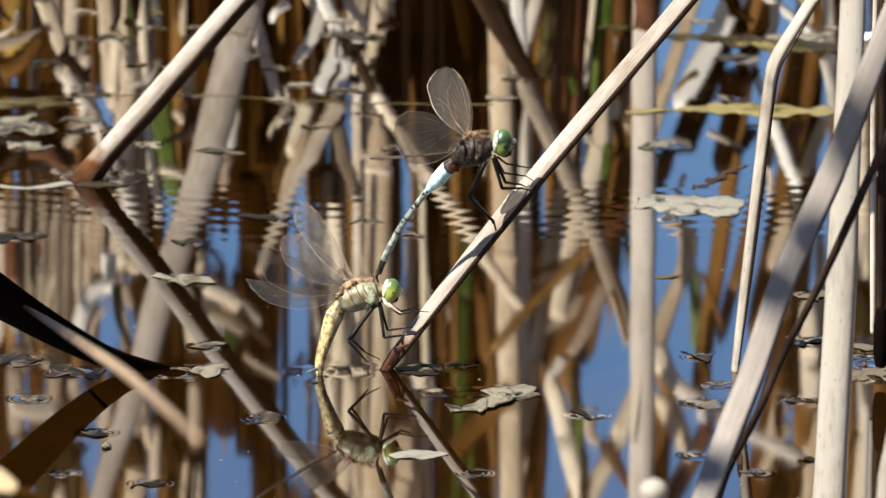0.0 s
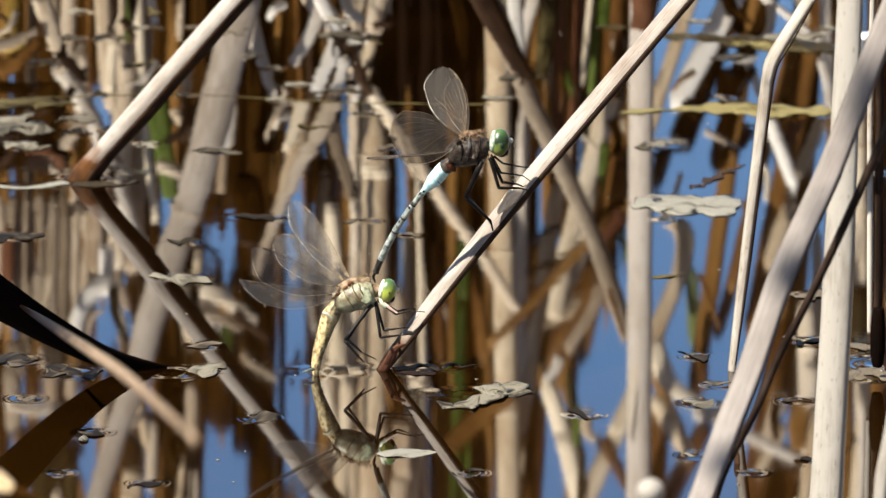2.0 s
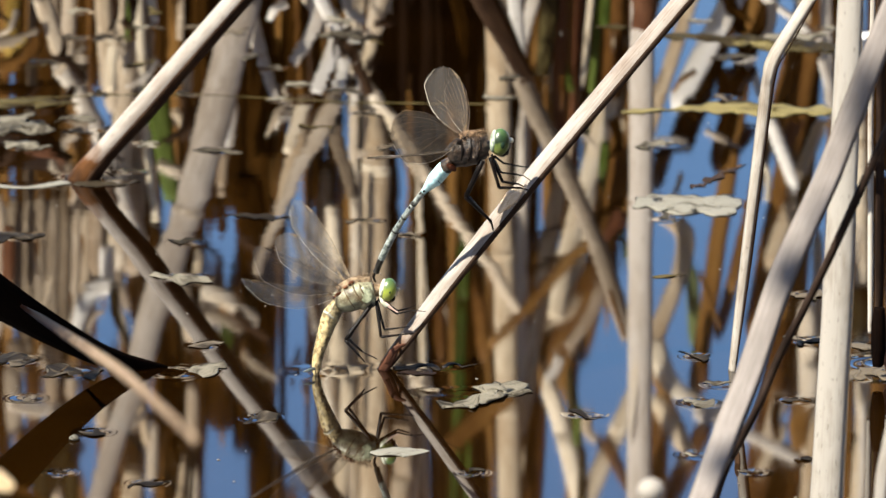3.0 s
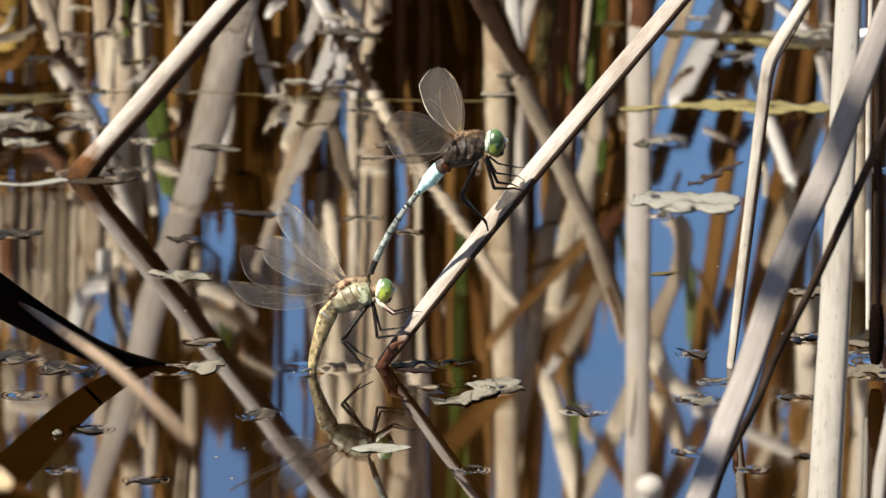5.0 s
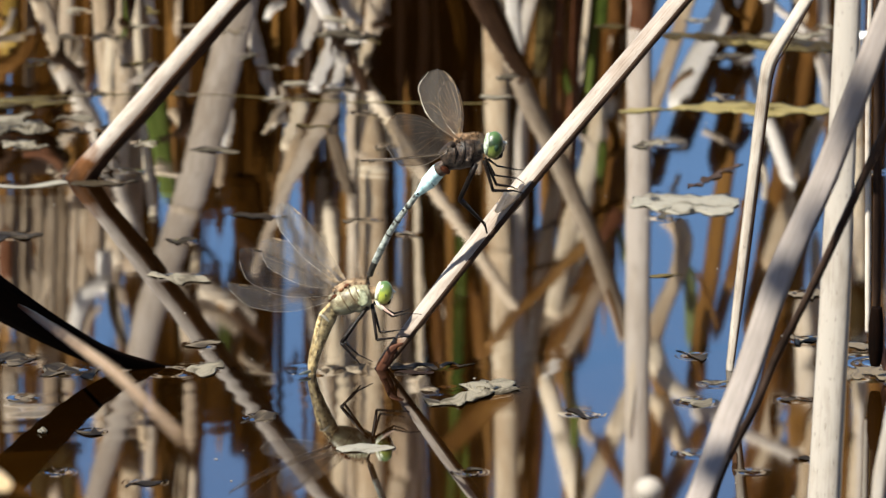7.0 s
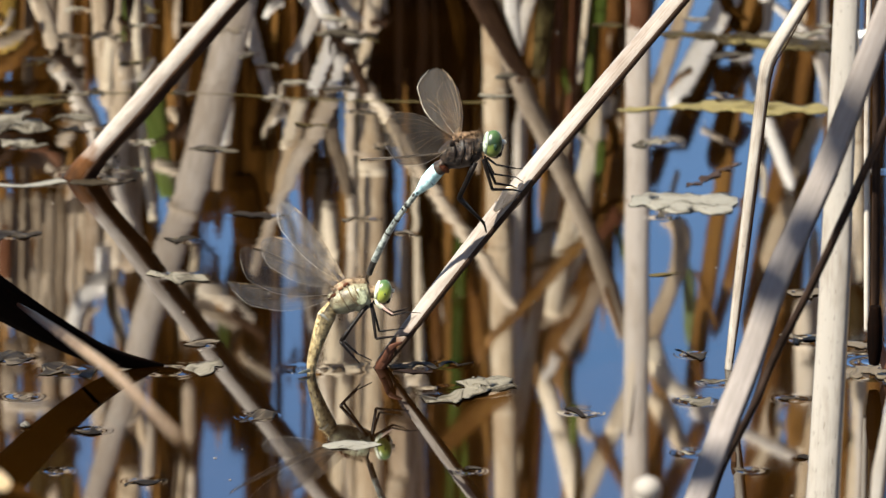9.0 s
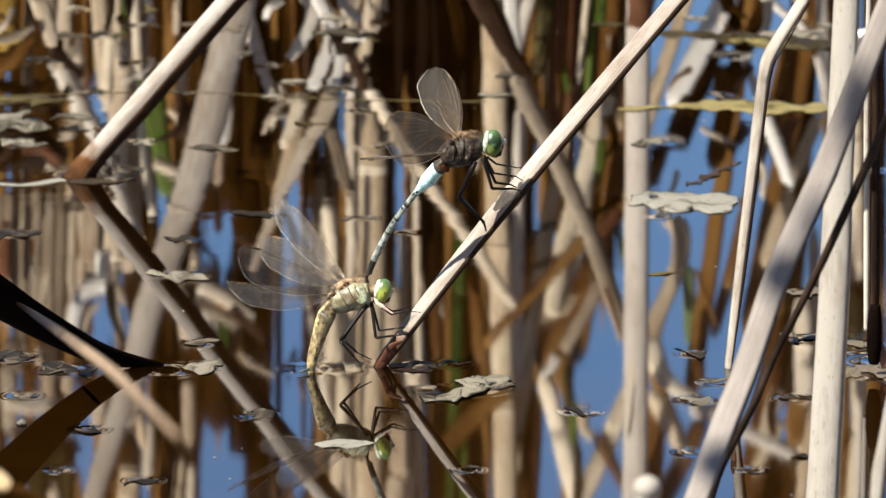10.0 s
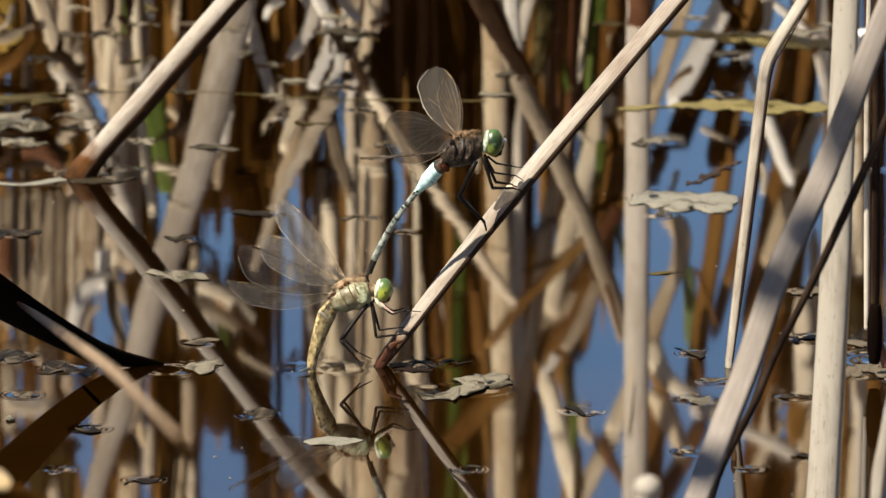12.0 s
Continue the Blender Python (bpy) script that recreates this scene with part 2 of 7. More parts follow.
# reed colour darkened to pass for reeds in shade
SHADED = fibre("shaded_dull_reed", (0.264, 0.187, 0.123), (0.421, 0.327, 0.237), (0.581, 0.479, 0.373))
MURK = fibre("sunken_leaf", (0.018, 0.012, 0.003), (0.036, 0.0252, 0.0072), (0.06, 0.045, 0.015))
BLACK = skin("black_leg", (0.002, 0.0014, 0.001), (0.008, 0.0045, 0.003), 800, 0.5, 0.15)
GLINT_BEAD = skin("glint_bead_gloss", (0.02, 0.015, 0.01), (0.05, 0.04, 0.03), 300, 0.06, 1.0)
# pale colour stands in for sun glints on the wing edges
RIM = skin("pale_wing_glint", (0.3, 0.26, 0.2), (0.55, 0.5, 0.42), 600, 0.35)
M_THORAX = skin("brown_thorax", (0.0045, 0.00288, 0.0021), (0.0562, 0.0374, 0.0252), 750, 0.5, 0.35, 0.0005)
M_PLATE = skin("grey_brown_plate", (0.014, 0.010, 0.007), (0.13, 0.095, 0.07), 800, 0.4, 0.45, 0.0005)
M_BACK = skin("tan_brown_back", (0.045, 0.026, 0.013), (0.20, 0.125, 0.07), 560, 0.7, 0.2, 0.001)
M_BLUE = skin("sky_blue_band", (0.26, 0.44, 0.48), (0.46, 0.65, 0.67), 500, 0.5, 0.3)
M_DARKAB = skin("dark_abdomen", (0.007, 0.006, 0.005), (0.035, 0.032, 0.028), 500, 0.6, 0.1)
M_SIDE = skin("grey_green_flank", (0.072, 0.0858, 0.078), (0.288, 0.312, 0.289), 600, 0.45)
M_EYE = eye_skin("green_eye", [(0.05, (0.11, 0.125, 0.025)), (0.34, (0.075, 0.105, 0.022)), (0.50, (0.006, 0.014, 0.004)), (0.66, (0.012, 0.028, 0.006)), (0.95, (0.05, 0.09, 0.03))])
M_EYERIM = skin("pale_eye_rim", (0.16, 0.20, 0.14), (0.36, 0.40, 0.33), 600, 0.35, 0.5)
M_DARKGREEN = skin("dark_eye_patch", (0.003, 0.010, 0.004), (0.011, 0.03, 0.011), 400, 0.3, 0.5)
F_THORAX = skin("green_tan_thorax", (0.10, 0.075, 0.042), (0.27, 0.26, 0.165), 300, 0.45, 0.4, 0.0004)
F_BACK = skin("brown_back", (0.09, 0.055, 0.03), (0.23, 0.165, 0.10), 700, 0.6, 0.2, 0.0004)
F_AB = skin("ochre_abdomen", (0.12, 0.085, 0.038), (0.42, 0.328, 0.162), 620, 0.5, 0.3, 0.0006)
F_PANEL = skin("pale_green_panel", (0.13, 0.135, 0.08), (0.27, 0.285, 0.19), 650, 0.4, 0.4)
F_DARK = skin("brown_abdomen_mark", (0.04, 0.025, 0.012), (0.12, 0.075, 0.03), 500, 0.4)
F_RIM = skin("pale_green_eye_rim", (0.27, 0.284, 0.182), (0.513, 0.513, 0.406), 600, 0.4)
F_OCHRE = skin("ochre_mark", (0.20, 0.145, 0.06), (0.40, 0.33, 0.18), 700, 0.4)
F_EYE = eye_skin("lime_eye", [(0.05, (0.22, 0.23, 0.05)), (0.42, (0.20, 0.235, 0.03)), (0.6, (0.09, 0.13, 0.03)), (0.85, (0.045, 0.085, 0.03)), (1.0, (0.07, 0.12, 0.05))])
FACE = skin("cream_face", (0.38, 0.35, 0.25), (0.58, 0.54, 0.42), 500, 0.45)
VEIN = skin("brown_vein", (0.07, 0.045, 0.02), (0.2, 0.13, 0.06), 600, 0.4)
GOLD = skin("golden_vein", (0.07, 0.045, 0.022), (0.25, 0.18, 0.10), 900, 0.25)
M_WING = membrane("smoky_wing", (0.14, 0.12, 0.10), (0.68, 0.63, 0.57), 0.24)
F_WING = membrane("clear_wing", (0.20, 0.19, 0.185), (0.86, 0.85, 0.84), 0.10)
PINK = skin("pinkish_mouth", (0.30, 0.19, 0.15), (0.50, 0.38, 0.32), 600, 0.4)


# ---- shape helpers ----
def part(name, bm, material, parent=None, label="", smooth=True, at=None):
    me = bpy.data.meshes.new(name)
    if material.name != "pond_water":
        bmesh.ops.recalc_face_normals(bm, faces=bm.faces)
    bm.to_mesh(me)
    bm.free()
    for p in me.polygons:
        p.use_smooth = smooth
    me.materials.append(material)
    ob = new(name, me)
    if parent is not None:
        ob.parent = parent
    if at is not None:
        ob.matrix_basis = at
    if label:
        ob["label"] = label
    return ob


def glide(pts, values, n):
    """Smooth curve through pts, with values carried along; n steps per span."""
    p = [Vector(q) for q in pts]
    out, val = [], []
    for i in range(len(p) - 1):
        a, b, c, d = p[max(i - 1, 0)], p[i], p[i + 1], p[min(i + 2, len(p) - 1)]
        for k in range(n):
            t = k / n
            out.append(0.5 * (2 * b + (c - a) * t + (2 * a - 5 * b + 4 * c - d) * t * t + (3 * b - a - 3 * c + d) * t ** 3))
            val.append(values[i] + (values[i + 1] - values[i]) * t)
    return out + [p[-1]], val + [values[-1]]


ROUND = [(math.cos(i * math.pi / 5), math.sin(i * math.pi / 5)) for i in range(10)]
HALFPIPE = [(-1, 0.05), (-0.6, 0.32), (0, 0.5), (0.6, 0.32), (1, 0.05), (0.6, 0.05), (0, 0.16), (-0.6, 0.05)]
BROAD = [(a, b * 0.42) for a, b in ROUND]
FOLD = [(-1, 0.0), (-0.5, 0.16), (0, 0.42), (0.5, 0.16), (1, 0.0), (0.5, 0.02), (0, 0.24), (-0.5, 0.02)]
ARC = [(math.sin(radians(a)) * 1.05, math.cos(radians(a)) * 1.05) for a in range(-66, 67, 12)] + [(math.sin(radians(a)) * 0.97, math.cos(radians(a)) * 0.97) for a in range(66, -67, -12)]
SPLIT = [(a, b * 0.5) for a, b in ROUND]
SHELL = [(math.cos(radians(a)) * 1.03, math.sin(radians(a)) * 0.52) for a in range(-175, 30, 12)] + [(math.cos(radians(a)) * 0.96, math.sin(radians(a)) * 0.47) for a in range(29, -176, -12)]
STALK = [(a, b * 0.5) for a, b in ROUND]
LENS = [(-1, 0), (-0.6, 0.14), (0, 0.2), (0.6, 0.14), (1, 0), (0.6, -0.14), (0, -0.2), (-0.6, -0.14)]


def sweep(bm, pts, half, section=ROUND, face=(0, -1, 0), n=6, wobble=0.0, seed=0, twist=0.0):
    """A section swept along a smooth line; half: half widths; face: the way the section's crest looks."""
    line, hw = glide(pts, half, n)
    uvl = bm.loops.layers.uv.verify()
    rings, along, run = [], [], 0.0
    face = Vector(face)
    for i, q in enumerate(line):
        t = (line[min(i + 1, len(line) - 1)] - line[max(i - 1, 0)]).normalized()
        run += (q - line[i - 1]).length if i else 0
        side = t.cross(face).normalized()
        crest = side.cross(t)
        if twist:
            turn = Matrix.Rotation(twist * i / len(line), 3, t)
            side, crest = turn @ side, turn @ crest
        w = hw[i]
        if wobble:
            w *= 1 + wobble * noise.noise(Vector((run * 40, seed * 3.7, 0)))
            q = q + side * w * wobble * 0.8 * noise.noise(Vector((run * 18, seed * 5.1, 4)))
        rings.append([bm.verts.new(q + side * (a * w) + crest * (b * w)) for a, b in section])
        along.append(run)
    m = len(section)
    for i in range(len(rings) - 1):
        for j in range(m):
            k = (j + 1) % m
            f = bm.faces.new((rings[i][j], rings[i][k], rings[i + 1][k], rings[i + 1][j]))
            w = max(hw[i], 0.0005)
            for loop, (uu, vv) in zip(f.loops, ((j, along[i]), (j + 1, along[i]), (j + 1, along[i + 1]), (j, along[i + 1]))):
                loop[uvl].uv = (uu * w * 6.28 / m, vv)
    bm.faces.new(rings[0][::-1])
    bm.faces.new(rings[-1])
    return bm


def strip(pts, half, **kw):
    return sweep(bmesh.new(), pts, half, **kw)


def ball(bm, centre, radii, turn=None, u=14, v=9):
    m = Matrix.Translation(centre) @ (turn or Matrix()) @ Matrix.Diagonal((*radii, 1))
    bmesh.ops.create_uvsphere(bm, u_segments=u, v_segments=v, radius=1, matrix=m)
    return bm


# ---- water ----
def water_sheet():
    bm = bmesh.new()
    bmesh.ops.create_grid(bm, x_segments=8, y_segments=8, size=400)
    return tagged(part("water", bm, WATER), "still brown pond water mirroring reeds and sky", "water", kind="structure")


water = water_sheet()


def ripple_ring(x, y, r, waves=2, height=0.00006, long=1.0):
    """Low rings of raised water round a stem."""
    bm = bmesh.new()
    n, m = 40, waves * 8
    rows = []
    for i in range(m + 1):
        s = i / m
        rr = r * (0.12 + 0.88 * s)
        z = height * (0.5 - 0.5 * math.cos(s * waves * 2 * math.pi)) * (1 - s) + 0.00012 * (1 - s) ** 2 - 0.00002
        rows.append([bm.verts.new((rr * math.cos(2 * math.pi * j / n) * (1 + 0.05 * math.sin(3 * j)), rr * math.sin(2 * math.pi * j / n), z)) for j in range(n)])
    for i in range(m):
        for j in range(n):
            k = (j + 1) % n
            bm.faces.new((rows[i][j], rows[i + 1][j], rows[i + 1][k], rows[i][k]))
    ob = part("ripple", bm, WATER, at=pose(x, y, 0.0) @ Matrix.Diagonal((long, 1, 1, 1)))
    return tagged(ob, "small ring of ripples round a stem", "ripple", kind="structure")


def wave_packet(height, waves, length):
    """A short train of low curved waves that runs over the water."""
    bm = bmesh.new()
    n, m = 60, 140
    rows = []
    for i in range(n + 1):
        x = -0.3 + 0.6 * i / n
        row = []
        for j in range(m + 1):
            q = j / m
            y = (q - 0.5) * length
            env = math.sin(math.pi * q) ** 2 * math.cos(math.pi * (i / n - 0.5)) ** 0.5 if 0 < i < n else 0.0
            z = height * env * (1 + math.sin(q * 2 * math.pi * waves + 0.6 * noise.noise(Vector((x * 14, 3, 0)))))
            row.append(bm.verts.new((x, y + 0.9 * x * x + 0.01 * noise.noise(Vector((x * 9, 0, 0))), z + 0.00002 * env - 0.000004)))
        rows.append(row)
    for i in range(n):
        for j in range(m):
            bm.faces.new((rows[i][j], rows[i + 1][j], rows[i + 1][j + 1], rows[i][j + 1]))
    return tagged(part("ripple", bm, WATER), "low train of ripples running over the pond", "ripple", kind="structure")


runner, follower = wave_packet(0.000012, 11, 0.15), wave_packet(0.000008, 7, 0.13)


# ---- the reed bed, standing beyond the open water ----
count = 0


def bed(a, b, width, mat, label, down=True, up=0.3, flat=0.55, joint=0, bow=0.0):
    """A dead reed through the points a (low) and b (high)."""
    global count
    count += 1
    a, b = Vector(a), Vector(b)
    if a.z > b.z:
        a, b = b, a
    d = b - a
    low = a - d * min((a.z + 0.03) / max(d.z, 0.01), 8) if down else a
    low.z = max(low.z, -0.03)
    top = b + d.normalized() * up
    mid = (a + b) / 2 + Vector((bow, 0, 0))
    pts = [low] + ([a] if (a - low).length > 0.01 else []) + [mid, b] + ([top] if up else [])
    h = width / 2
    half = [h * 1.04] * (len(pts) - 1) + [h * (0.75 if up else 0.12)]
    if not up:
        pts.insert(-1, mid.lerp(b, 0.75))
        half.insert(-1, h)
    if not down:
        half[0] = h * 0.12
        pts.insert(1, a.lerp(mid, 0.25))
        half.insert(1, h)
    sec = [(p, q * flat) for p, q in ROUND]
    ob = part("reed_stalk", strip(pts, half, section=sec, n=5, wobble=0.10, seed=count, face=(-0.6, -1, 0)), mat)
    tagged(ob, label, "reed", "reeds of the bed")
    rng = random.Random(count * 7 + 1)
    if mat not in (DARK, GREEN) and d.length > 0.05 and rng.random() < 0.75:
        t0 = rng.uniform(0.05, 0.5)
        t1 = t0 + rng.uniform(0.25, 0.45)
        side = Vector((rng.choice((-1, 1)) * h * rng.uniform(0.6, 2.2), -h * 0.6, 0))
        lift = Vector((0, -h * 0.10, 0))
        run = [a.lerp(b, t0) + lift, a.lerp(b, t0 * 0.5 + t1 * 0.5) + lift, a.lerp(b, t1) + lift + side * 0.5, a.lerp(b, t1 + 0.12) + side]
        part("sheath", strip(run, [h * 0.95, h * 0.9, h * 0.4, h * 0.06], section=HALFPIPE, face=(-0.6, -1, 0), n=5, wobble=0.15, seed=count), rng.choice((GREY, BEDTAN, BROWN)), ob)
    for k in range(joint):
        q = a.lerp(b, (k + 0.45) / joint)
        t = d.normalized() * h * 0.35
        part("node", strip([q - t, q, q + t], [h * 1.03, h * 1.16, h * 1.03], section=sec, n=3, face=(-0.6, -1, 0)), mat, ob)
    return ob


def bent(pts, width, mat, label, taper=0.5, section=LENS, joint=()):
    """A bent dead leaf or reed of the bed; joint: where its knots sit, as shares of its length."""
    h = width / 2
    n = len(pts)
    half = [h * (1 - (1 - taper) * i / (n - 1)) for i in range(n)]
    ob = part("reed_leaf" if section is not STALK else "reed_stalk", strip(pts, half, section=section, n=6, wobble=0.1, seed=n * width), mat)
    for s in joint:
        i = min(int(s * (n - 1)), n - 2)
        a, b = Vector(pts[i]), Vector(pts[i + 1])
        q, t = a.lerp(b, s * (n - 1) - i), (b - a).normalized() * h * 0.12
        w = h * (1 - (1 - taper) * s)
        part("node", strip([q - t, q, q + t], [w * 1.02, w * 1.07, w * 1.02], section=section, n=2), GREY, ob)
    return tagged(ob, label, "leaf" if section is not STALK else "reed", "leaves of the bed" if section is not STALK else "reeds of the bed")


L_PALE, L_TAN, L_GREY = "bleached dead reed standing in the reed bed", "tan dry reed standing in the reed bed", "grey weathered reed standing in the reed bed"
L_BROWN, L_DARK, L_GREEN = "brown rotting reed in the reed bed", "dark reed standing in for shade in the reed bed", "fresh green reed shoot in the reed bed"
L_DULL, L_RUST, L_OLIVE = "dull shade-toned reed standing in the reed bed", "red-brown reed in the reed bed", "olive-brown rotting reed in the reed bed"

bed((0.0808, 0.5000, 0.0276), (0.0803, 0.5000, 0.2223), 0.01127, BEDGREY, "broad pale grey reed standing straight", joint=0)
bed((0.0214, 0.6008, 0.0372), (0.0273, 0.6008, 0.2487), 0.01112, BEDTAN, "stout tan reed standing straight", joint=3)
bed((0.0342, 0.7088, 0.0945), (0.0325, 0.7088, 0.2274), 0.00648, BEDPALE, L_PALE, down=False, up=0.0)
bed((0.0375, 0.6728, 0.0443), (0.0305, 0.6728, 0.0705), 0.00592, BEDPALE, L_PALE, up=0.0)
bed((-0.0345, 0.7088, 0.0894), (-0.0429, 0.7088, 0.2145), 0.00747, BEDTAN, L_TAN, joint=1, down=False)
bed((-0.0302, 0.6368, 0.0841), (-0.0318, 0.6368, 0.2581), 0.01320, BEDTAN, L_TAN, joint=3, down=False)
bed((-0.0564, 0.5432, 0.0183), (0.0193, 0.5432, 0.1336), 0.00618, GREY, "grey reed fallen slantwise across the bed", up=0.02)
bed((-0.0120, 0.6728, 0.1195), (-0.0103, 0.6728, 0.2057), 0.00321, BEDTAN, L_TAN, down=False)
bed((-0.0178, 0.7304, 0.1579), (-0.0166, 0.7304, 0.2198), 0.00451, BEDTAN, L_TAN, down=False)
bed((-0.0394, 0.7088, 0.0515), (-0.0456, 0.7088, 0.0817), 0.00747, BEDPALE, L_PALE, up=0.0)
bed((-0.0323, 0.7448, 0.0587), (-0.0340, 0.7448, 0.0918), 0.00705, BROWN, L_BROWN, up=0.0)
bed((-0.0941, 0.7088, 0.0970), (-0.0967, 0.7088, 0.1173), 0.00598, BEDPALE, L_PALE, down=False, up=0.0)
bed((-0.0601, 0.5432, 0.0642), (-0.0662, 0.5432, 0.0909), 0.00714, BEDTAN, L_TAN, down=False, up=0.02)
bed((-0.0694, 0.7088, 0.1403), (-0.0560, 0.7088, 0.2094), 0.00374, GREY, L_GREY, down=False)
bed((-0.0538, 0.7448, 0.1509), (-0.0490, 0.7448, 0.2233), 0.00855, BEDTAN, L_TAN, down=False)
bed((0.0500, 0.7088, 0.1275), (0.0353, 0.7088, 0.2274), 0.00797, BEDTAN, L_TAN, down=False, up=0.02)
bed((0.0642, 0.7448, 0.1329), (0.0508, 0.7448, 0.2233), 0.00956, BEDTAN, L_TAN, down=False, up=0.0)
bed((0.0580, 0.7088, 0.0666), (0.0550, 0.7088, 0.1351), 0.00549, RUST, "red-brown reed in the reed bed", up=0.0)
bed((0.0571, 0.7808, 0.0659), (0.0546, 0.7808, 0.1123), 0.00661, BROWN, L_BROWN, up=0.0)
bed((0.0853, 0.6728, 0.0443), (0.0848, 0.6728, 0.0593), 0.01283, RUST, "red-brown reed stump in the reed bed", up=0.0)
bed((0.1066, 0.7088, 0.0515), (0.0909, 0.7088, 0.1021), 0.00698, BEDTAN, L_TAN, up=0.03)
bed((0.1192, 0.6368, 0.0420), (0.0976, 0.6368, 0.0841), 0.00977, BEDPALE, L_PALE, up=0.0)
bed((0.1290, 0.6368, 0.0605), (0.1372, 0.6368, 0.0817), 0.00391, BEDPALE, L_PALE, down=False, up=0.0)
bed((0.1377, 0.6368, 0.0841), (0.1507, 0.6368, 0.1190), 0.00635, BEDPALE, L_PALE, down=False, up=0.0)
bed((0.1642, 0.6728, 0.0944), (0.1528, 0.6728, 0.1220), 0.00641, BEDTAN, L_TAN, down=False, up=0.0)
bed((0.1549, 0.7088, 0.0515), (0.1625, 0.7088, 0.0666), 0.00498, BEDTAN, L_TAN, up=0.0)
bed((0.1459, 0.6368, 0.0420), (0.1642, 0.6368, 0.0569), 0.00391, BEDPALE, L_PALE, up=0.0)
bed((0.1628, 0.6368, 0.0371), (0.1649, 0.6368, 0.0867), 0.00537, BEDPALE, L_PALE, up=0.0)
bed((0.1517, 0.6728, 0.1297), (0.1401, 0.6728, 0.1625), 0.00740, BEDTAN, L_TAN, down=False, up=0.0)
bed((0.1571, 0.6728, 0.1752), (0.1588, 0.6728, 0.2261), 0.00888, GREY, L_GREY, down=False)
bed((0.1649, 0.7448, 0.1612), (0.1668, 0.7448, 0.2233), 0.00604, BEDTAN, L_TAN, down=False)
bed((0.1789, 0.6728, 0.0944), (0.1821, 0.6728, 0.2006), 0.00740, BEDTAN, L_TAN, joint=4)
bed((0.1835, 0.6728, 0.2159), (0.1808, 0.6728, 0.2675), 0.00740, BEDTAN, L_TAN, down=False)
bed((0.0851, 0.6008, 0.1918), (0.0599, 0.6008, 0.2487), 0.00822, BEDTAN, L_TAN, down=False)
bed((0.0427, 0.6008, 0.1918), (0.0579, 0.6008, 0.2487), 0.00870, BEDTAN, L_TAN, down=False)
bed((0.0907, 0.6728, 0.2184), (0.1069, 0.6728, 0.2491), 0.00888, BEDTAN, L_TAN, down=False, up=0.0)
bed((0.1080, 0.7088, 0.2558), (0.0969, 0.7088, 0.2770), 0.00847, GREY, L_GREY, down=False, up=0.0)
bed((-0.0364, 0.7448, 0.2259), (-0.0380, 0.7448, 0.2864), 0.00755, DULL, L_DULL, down=False)
bed((-0.0153, 0.6728, 0.2312), (-0.0171, 0.6728, 0.2675), 0.01233, BEDTAN, L_TAN, down=False)
bent([(0.0951, 0.6728, 0.1372), (0.1038, 0.6728, 0.1473), (0.1027, 0.6728, 0.1625), (0.0942, 0.6728, 0.1853), (0.0869, 0.6728, 0.2108)], 0.00839, BEDTAN, "bent tan leaf among the reeds", 0.9)
bent([(0.0896, 0.6368, 0.1868), (0.0971, 0.6368, 0.2044), (0.1130, 0.6368, 0.2151), (0.1265, 0.6368, 0.2171)], 0.00879, BEDTAN, "curled tan leaf among the reeds", 0.6)
bent([(0.1070, 0.6008, 0.2081), (0.1253, 0.6008, 0.2168), (0.1547, 0.6008, 0.2318)], 0.00725, BEDPALE, "bleached broken leaf among the reeds", 0.7)
bent([(0.0640, 0.5648, 0.2114), (0.0712, 0.5648, 0.2239), (0.0809, 0.5648, 0.2393)], 0.00335, BROWN, "brown curled leaf among the reeds", 0.9)
bent([(0.0802, 0.5648, 0.1067), (0.0684, 0.5648, 0.1202), (0.0517, 0.5648, 0.1349), (0.0182, 0.5648, 0.1718)], 0.00814, BROWN, "dark leaf-shaped strip among the reeds", 0.5)
bent([(0.0378, 0.6008, 0.1607), (0.0233, 0.6008, 0.1706), (0.0185, 0.6008, 0.1831)], 0.00387, BROWN, "brown withered leaf among the reeds", 0.6)
bent([(-0.0532, 0.5288, 0.0131), (-0.0551, 0.5288, 0.0262), (-0.0641, 0.5288, 0.0409)], 0.00711, BEDPALE, "bleached bent leaf among the reeds", 0.6)
bent([(-0.0535, 0.5216, 0.0092), (-0.0479, 0.5216, 0.0212), (-0.0432, 0.5216, 0.0279), (-0.0315, 0.5216, 0.0284)], 0.00614, BEDPALE, "bleached kinked leaf among the reeds", 0.7)
bent([(-0.0447, 0.5252, 0.0287), (-0.0499, 0.5252, 0.0416), (-0.0546, 0.5252, 0.0527)], 0.00662, BEDPALE, "bleached bent leaf among the reeds", 0.8)
bent([(-0.0419, 0.5216, 0.0370), (-0.0438, 0.5216, 0.0452), (-0.0480, 0.5216, 0.0524)], 0.00473, BEDPALE, "bleached leaf scrap among the reeds", 0.8)
# laid over the fallen grey reed as its shaded end
bent([(-0.0423, 0.5230, 0.0292), (-0.0374, 0.5230, 0.0395), (-0.0316, 0.5230, 0.0539)], 0.00520, UNDER, "dark leaf-shaped strip among the reeds", 0.8)
bent([(-0.0377, 0.6728, 0.0417), (-0.0397, 0.6728, 0.0542), (-0.0354, 0.6728, 0.0667)], 0.00740, BEDTAN, "tan leaf among the reeds", 0.8)
bent([(-0.1897, 0.5288, 0.0672), (-0.1780, 0.5288, 0.0720), (-0.1663, 0.5288, 0.0785), (-0.1573, 0.5288, 0.0841)], 0.01658, SHEATH_SHADE, "brown crumpled leaf among the reeds", 0.5, FOLD)
